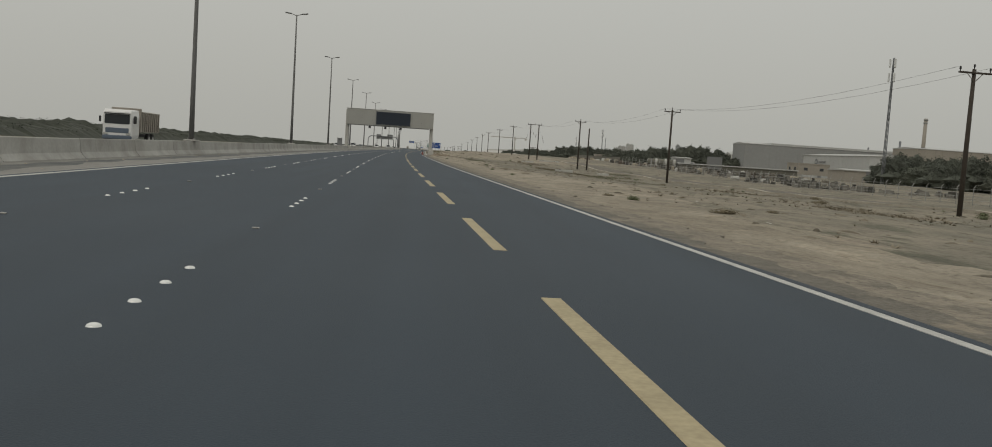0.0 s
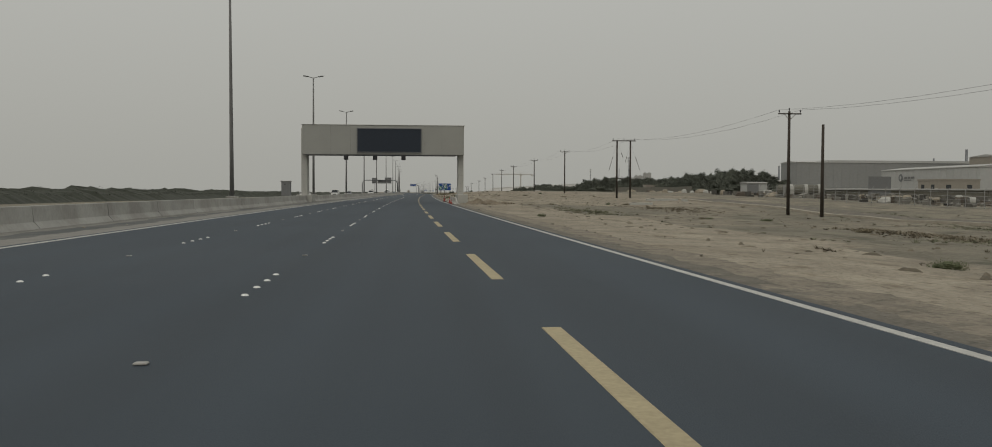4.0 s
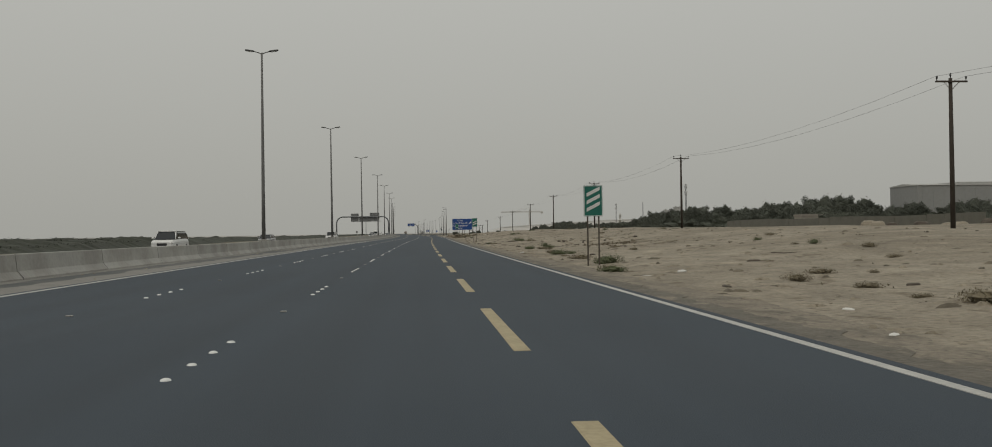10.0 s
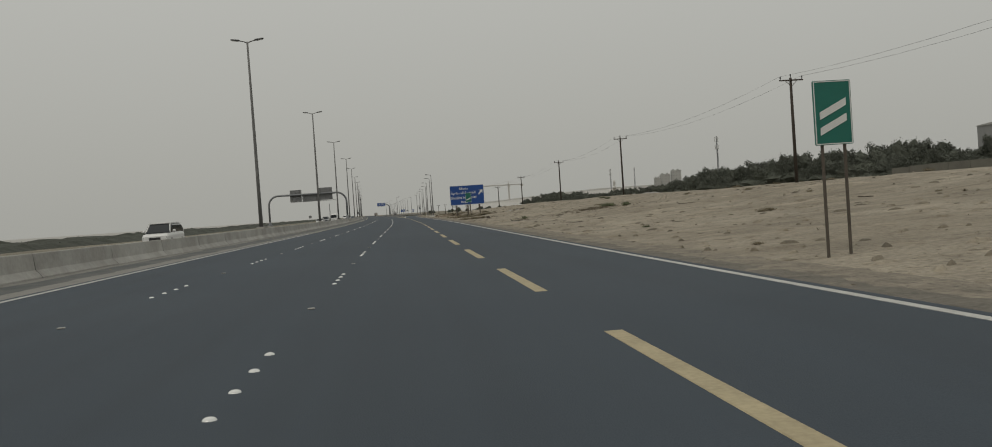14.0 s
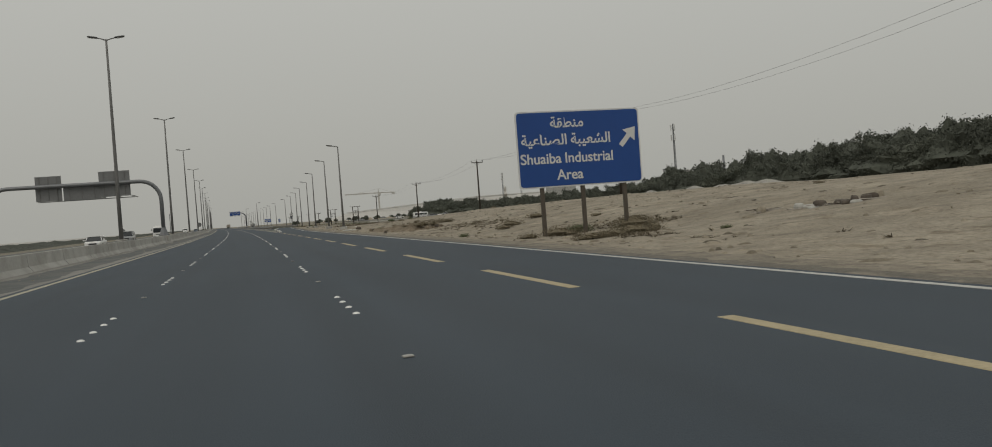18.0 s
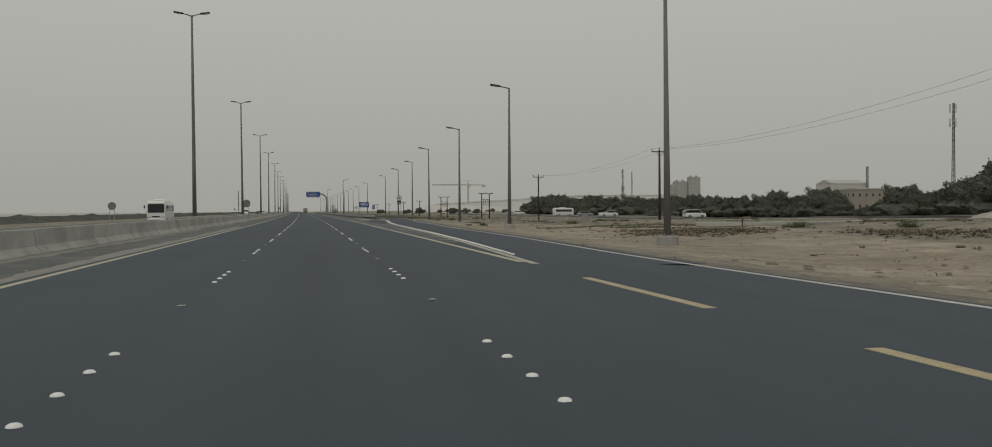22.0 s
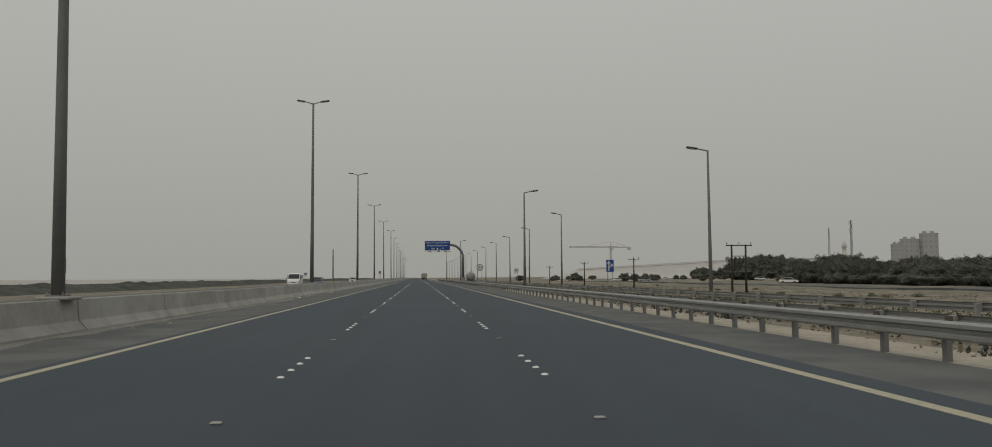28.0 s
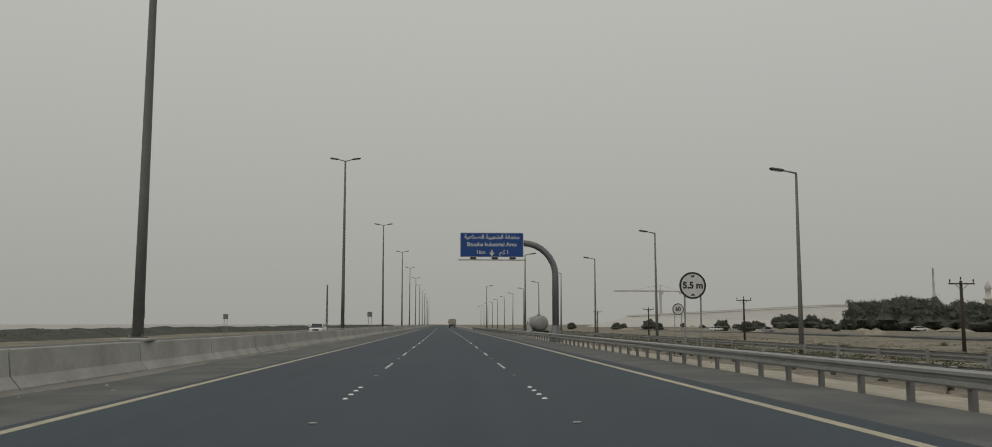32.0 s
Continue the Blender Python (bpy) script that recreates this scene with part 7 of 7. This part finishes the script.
def car(name, s, n, z, rz, paint, label, kind="sedan"):
    """Nose towards -y."""
    t = thing(name, label, "car", "", P(s, n, z), heading(s) + rz)
    if kind == "sedan":
        L, hw, hood, roof, cab0, cab1 = 4.7, 0.9, 0.95, 1.46, -0.95, 1.75
    elif kind == "suv":
        L, hw, hood, roof, cab0, cab1 = 4.9, 0.96, 1.15, 1.85, -1.0, 2.3
    else:
        L, hw, hood, roof, cab0, cab1 = 5.2, 0.92, 1.1, 1.75, -1.2, 0.5
    part("body", loft([(-L / 2, hw * 0.8, 0.35, hw * 0.7, hood * 0.78), (-L / 2 + 0.25, hw * 0.96, 0.28, hw * 0.88, hood * 0.92), (-1.0, hw, 0.26, hw * 0.95, hood), (1.4, hw, 0.26, hw * 0.95, hood + 0.03), (L / 2 - 0.15, hw * 0.96, 0.3, hw * 0.9, hood), (L / 2, hw * 0.86, 0.4, hw * 0.8, hood * 0.9)]), paint, t)
    part("cabin_glass", loft([(cab0 - 0.55, hw * 0.88, hood - 0.06, hw * 0.86, hood + 0.02), (cab0 + 0.15, hw * 0.9, hood - 0.06, hw * 0.74, roof - 0.05), (cab1 - 0.5, hw * 0.9, hood - 0.06, hw * 0.74, roof - 0.05), (cab1 + (0.35 if kind != "pickup" else 0.1), hw * 0.88, hood - 0.06, hw * 0.82, hood + 0.05)]), M_GLASS, t)
    part("roof", loft([(cab0 + 0.05, hw * 0.74, roof - 0.08, hw * 0.68, roof - 0.02), (cab0 + 0.4, hw * 0.78, roof - 0.09, hw * 0.7, roof), (cab1 - 0.7, hw * 0.78, roof - 0.09, hw * 0.7, roof), (cab1 - 0.35, hw * 0.74, roof - 0.08, hw * 0.68, roof - 0.02)]), paint, t)
    for x in (-1, 1):
        for a, b in ((cab0 - 0.5, cab0 + 0.15), (cab1 + 0.25, cab1 - 0.45)):
            if kind == "pickup" and a > 0:
                continue
            part("pillar", MB().tube([(x * hw * 0.86, a, hood), (x * hw * 0.745, b, roof - 0.06)], 0.045, 6), paint, t)
        part("headlight", MB().box((x * hw * 0.68, -L / 2 + 0.1, hood * 0.7), (0.36, 0.16, 0.15), 0.04), M_LENS, t)
        part("mirror", MB().box((x * (hw + 0.1), cab0 - 0.2, hood + 0.1), (0.22, 0.12, 0.15), 0.04), paint, t)
        part("tail_light", MB().box((x * hw * 0.72, L / 2 - 0.06, hood * 0.82), (0.28, 0.1, 0.18), 0.03), M_CONE, t)
        for y in (-L * 0.3, L * 0.29):
            wheel(t, x * (hw - 0.1), y, 0.34 if kind == "sedan" else 0.38, 0.22)
    part("grille", MB().box((0, -L / 2 + 0.02, hood * 0.62), (0.8, 0.08, 0.22), 0.02), M_BLACK, t)
    part("bumper", MB().box((0, -L / 2 + 0.02, 0.42), (hw * 1.7, 0.14, 0.22), 0.05), paint, t)
    if kind == "pickup":
        part("load_bed", MB().box((0, 1.6, hood + 0.02), (hw * 1.6, 1.7, 0.06), 0.01), M_BLACK, t)


def bus(name, s, n, z, rz, label, L=7.2, w=2.2, h=2.75):
    t = thing(name, label, "bus", "", P(s, n, z), heading(s) + rz)
    hw = w / 2
    part("body", loft([(-L / 2, hw * 0.9, 0.35, hw * 0.82, h * 0.9), (-L / 2 + 0.3, hw, 0.3, hw * 0.92, h - 0.03), (0, hw, 0.3, hw * 0.93, h), (L / 2 - 0.2, hw, 0.3, hw * 0.93, h - 0.02), (L / 2, hw * 0.94, 0.4, hw * 0.86, h * 0.92)]), M_CAR_W, t)
    part("windscreen", loft([(-L / 2 - 0.015, hw * 0.84, h * 0.47, hw * 0.78, h * 0.85), (-L / 2 + 0.06, hw * 0.86, h * 0.47, hw * 0.8, h * 0.86)]), M_GLASS, t)
    for x in (-1, 1):
        k = max(3, int(L / 1.3))
        for i in range(k):
            part("window", MB().box((x * (hw - 0.005), -L / 2 + 0.6 + (i + 0.5) * (L - 1.0) / k, h * 0.665), (0.05, (L - 1.0) / k - 0.07, h * 0.27), 0.015), M_GLASS, t)
        part("mirror", MB().box((x * (hw + 0.18), -L / 2 - 0.08, h * 0.72), (0.16, 0.12, 0.36), 0.04), M_BLACK, t)
        part("headlight", MB().box((x * hw * 0.72, -L / 2 + 0.02, h * 0.27), (0.38, 0.14, 0.2), 0.05), M_LENS, t)
        for y in (-L * 0.3, L * 0.28):
            wheel(t, x * (hw - 0.12), y, 0.4, 0.24)
    part("grille", MB().box((0, -L / 2 + 0.0, h * 0.3), (w * 0.42, 0.08, 0.16), 0.03), M_BLACK, t)
    part("bumper", MB().box((0, -L / 2 + 0.02, 0.5), (w * 0.9, 0.2, 0.3), 0.06), M_CAR_W, t)
    part("roof_unit", MB().box((0, 0.4, h + 0.08), (w * 0.6, L * 0.28, 0.2), 0.07), M_CAR_W, t)


def van(s, n):
    t = thing("van", "white panel van with a sloping nose on the opposite carriageway", "van", "", P(s, n), heading(s))
    part("body", loft([(-2.4, 0.78, 0.4, 0.7, 0.85), (-2.25, 0.88, 0.35, 0.8, 1.05), (-1.75, 0.92, 0.32, 0.84, 1.25), (-0.95, 0.93, 0.32, 0.8, 1.98), (-0.6, 0.93, 0.32, 0.8, 2.1), (2.2, 0.93, 0.32, 0.82, 2.12), (2.4, 0.9, 0.4, 0.8, 2.0)]), M_CAR_W, t)
    part("windscreen", loft([(-1.74, 0.8, 1.22, 0.78, 1.28), (-1.02, 0.78, 1.26, 0.74, 1.94)]), M_GLASS, t)
    for x in (-1, 1):
        for y, L in ((-0.85, 0.8), (0.3, 1.2), (1.6, 1.1)):
            part("window", MB().box((x * 0.9, y, 1.55), (0.08, L, 0.5), 0.03), M_GLASS, t)
        part("headlight", MB().box((x * 0.66, -2.3, 0.82), (0.32, 0.16, 0.18), 0.05), M_LENS, t)
        part("mirror", MB().box((x * 1.02, -1.35, 1.3), (0.18, 0.1, 0.22), 0.04), M_BLACK, t)
        for y in (-1.5, 1.4):
            wheel(t, x * 0.84, y, 0.33, 0.2)
    part("grille", MB().box((0, -2.36, 0.72), (0.8, 0.08, 0.16), 0.02), M_BLACK, t)
    part("bumper", MB().box((0, -2.38, 0.48), (1.6, 0.14, 0.2), 0.05), M_CAR_W, t)


def lorry(s, n, z, rz, label, load, name="truck"):
    t = thing(name, label, "truck", "", P(s, n, z), heading(s) + rz)
    part("chassis", MB().box((0, 3.4, 0.85), (0.9, 8.4, 0.3), 0.03), M_BLACK, t)
    cab = part("cab", loft([(-1.2, 1.16, 0.55, 1.1, 2.75), (-1.0, 1.22, 0.5, 1.16, 2.98), (0.9, 1.22, 0.6, 1.16, 3.02)]), M_CAR_W, t)
    part("windscreen", loft([(-1.225, 1.02, 1.75, 0.98, 2.55), (-1.1, 1.04, 1.75, 1.0, 2.55)]), M_GLASS, cab)
    part("grille", MB().box((0, -1.19, 1.2), (1.9, 0.08, 0.42), 0.03), M_CAR_BL, cab)
    part("bumper", MB().box((0, -1.2, 0.62), (2.4, 0.22, 0.34), 0.06), M_CAR_BL, cab)
    part("sun_visor", MB().box((0, -1.28, 2.62), (2.1, 0.26, 0.06), 0.02), M_BLACK, cab)
    for x in (-1, 1):
        part("side_window", MB().box((x * 1.21, -0.35, 2.15), (0.05, 0.9, 0.65), 0.02), M_GLASS, cab)
        part("mirror", MB().box((x * 1.4, -1.2, 2.1), (0.18, 0.1, 0.5), 0.04), M_BLACK, cab)
        part("headlight", MB().box((x * 0.92, -1.22, 0.9), (0.36, 0.1, 0.2), 0.04), M_LENS, cab)
        for y in (-0.2, 4.6, 5.9):
            wheel(t, x * 0.98, y, 0.52, 0.32)
    if load == "tipper":
        body = part("tipper_body", MB().prism([(-1.22, 1.15), (1.22, 1.15), (1.25, 2.85), (1.15, 2.85), (1.12, 1.3), (-1.12, 1.3), (-1.15, 2.85), (-1.25, 2.85)], 1.5, 7.4), M_TIPPER, t, "dusty beige steel tipper body")
        part("front_board", MB().box((0, 1.42, 2.15), (2.5, 0.14, 2.1), 0.02), M_TIPPER, body)
        part("tailgate", MB().box((0, 7.45, 2.0), (2.45, 0.1, 1.65), 0.02), M_TIPPER, body)
        for x in (-1, 1):
            for i in range(9):
                part("side_rib", MB().box((x * 1.3, 1.9 + 0.65 * i, 2.0), (0.1, 0.12, 1.62), 0.02), M_TIPPER, body)
            part("top_rail", MB().box((x * 1.24, 4.45, 2.87), (0.16, 5.9, 0.12), 0.02), M_TIPPER, body)
    else:
        part("tank", MB().tube([(0, 1.4, 2.1), (0, 1.5, 2.1), (0, 7.3, 2.1), (0, 7.5, 2.1)], [0.75, 1.12, 1.12, 0.75], 20), M_GALV, t, "dull metal tank", True)
        for y in (2.4, 4.4, 6.4):
            part("tank_band", MB().tube([(0, y, 2.1), (0, y + 0.12, 2.1)], 1.14, 20), M_STEEL, t)
        part("hatch", MB().tube([(0, 4.4, 3.2), (0, 4.4, 3.36)], 0.3, 12), M_STEEL, t)
        part("rear_guard", MB().box((0, 7.6, 0.8), (2.3, 0.12, 0.3), 0.03), M_BLACK, t)


lorry(89, -21.2, 0.0, 0, "white-cabbed tipper truck with a dusty beige body", "tipper")
lorry(1032, 12.2, -0.62, 180, "white tanker truck with a dull metal tank", "tank", "tanker_truck")
lorry(1230, 1.8, 0.0, 180, "white-cabbed tipper truck with a dusty beige body", "tipper")
car("car", 291, -18.6, 0, 0, M_CAR_W, "white saloon car on the opposite carriageway")
car("suv", 350, -18.5, 0, 0, M_CAR_W, "white off-road car on the opposite carriageway", "suv")
car("car", 402, -19.5, 0, 0, M_CAR_S, "silver saloon car on the opposite carriageway")
car("suv", 452, -16, 0, 0, M_CAR_W, "white off-road car on the opposite carriageway", "suv")
car("car", 606, -17.0, 0, 0, M_CAR_W, "white saloon car on the opposite carriageway")
car("suv", 648, -18.2, 0, 0, M_CAR_S, "silver off-road car on the opposite carriageway", "suv")
bus("minibus", 732, -19.6, 0, 0, "white minibus with dark windows on the opposite carriageway")
van(921, -20.4)
car("car", 907, -15.6, 0, 0, M_CAR_BL, "dull blue-grey saloon car on the opposite carriageway")
car("car", 1010, -18.0, 0, 0, M_CAR_W, "white saloon car on the opposite carriageway")
# far plain beyond the exit lane
r = random.Random(88)
for _ in range(22):
    s, n = r.uniform(1180, 1560), r.uniform(55, 200)
    tree(s, n, r.randrange(5), r.uniform(0.3, 0.62), label="small dusty bush tree on the open plain", group="lone trees")
for i in range(14):
    mound(r.uniform(1080, 1420), r.uniform(58, 170), r.uniform(2, 4), r.uniform(2.5, 5), r.uniform(0.6, 1.3), 50 + i, "pale heap of dumped rubble on the plain", M_ROCK)
for i in range(7):
    s, n = 1150 + 55 * i + r.uniform(-15, 15), 85 + 17 * i + r.uniform(-20, 20)
    car("car" if i % 3 else "pickup", s, n, ground_z(s, n), r.uniform(60, 120), M_CAR_W if i % 2 else M_CAR_S, "white car parked on the open plain" if i % 2 else "silver car parked on the open plain", "sedan" if i % 3 else "pickup")
# beyond the field
bus("bus", 1135, 163, -0.9, 80, "white bus parked before the trees", 10.5, 2.5, 3.0)
bus("minibus", 900, 80, -0.85, 95, "white minibus on the far service road", 6.5, 2.1, 2.6)
car("pickup", 856, 80, -0.8, 90, M_CAR_W, "white pickup on the far service road", "pickup")
car("car", 880, 81, -0.8, 88, M_CAR_S, "silver saloon car on the far service road")
car("suv", 800, 80, -0.8, 92, M_CAR_W, "white off-road car on the far service road", "suv")
car("car", 1010, 92, -0.8, 70, M_CAR_W, "white saloon car parked on open ground")
car("car", 1080, 150, -0.9, 100, M_CAR_W, "white saloon car parked before the trees")
car("suv", 1120, 140, -0.9, 60, M_CAR_S, "silver off-road car parked before the trees", "suv")
car("car", 1180, 150, -0.9, 80, M_CAR_W, "white saloon car parked before the trees")
car("pickup", 345, 108, 1.2, 80, M_CAR_W, "white pickup parked in the yard", "pickup")
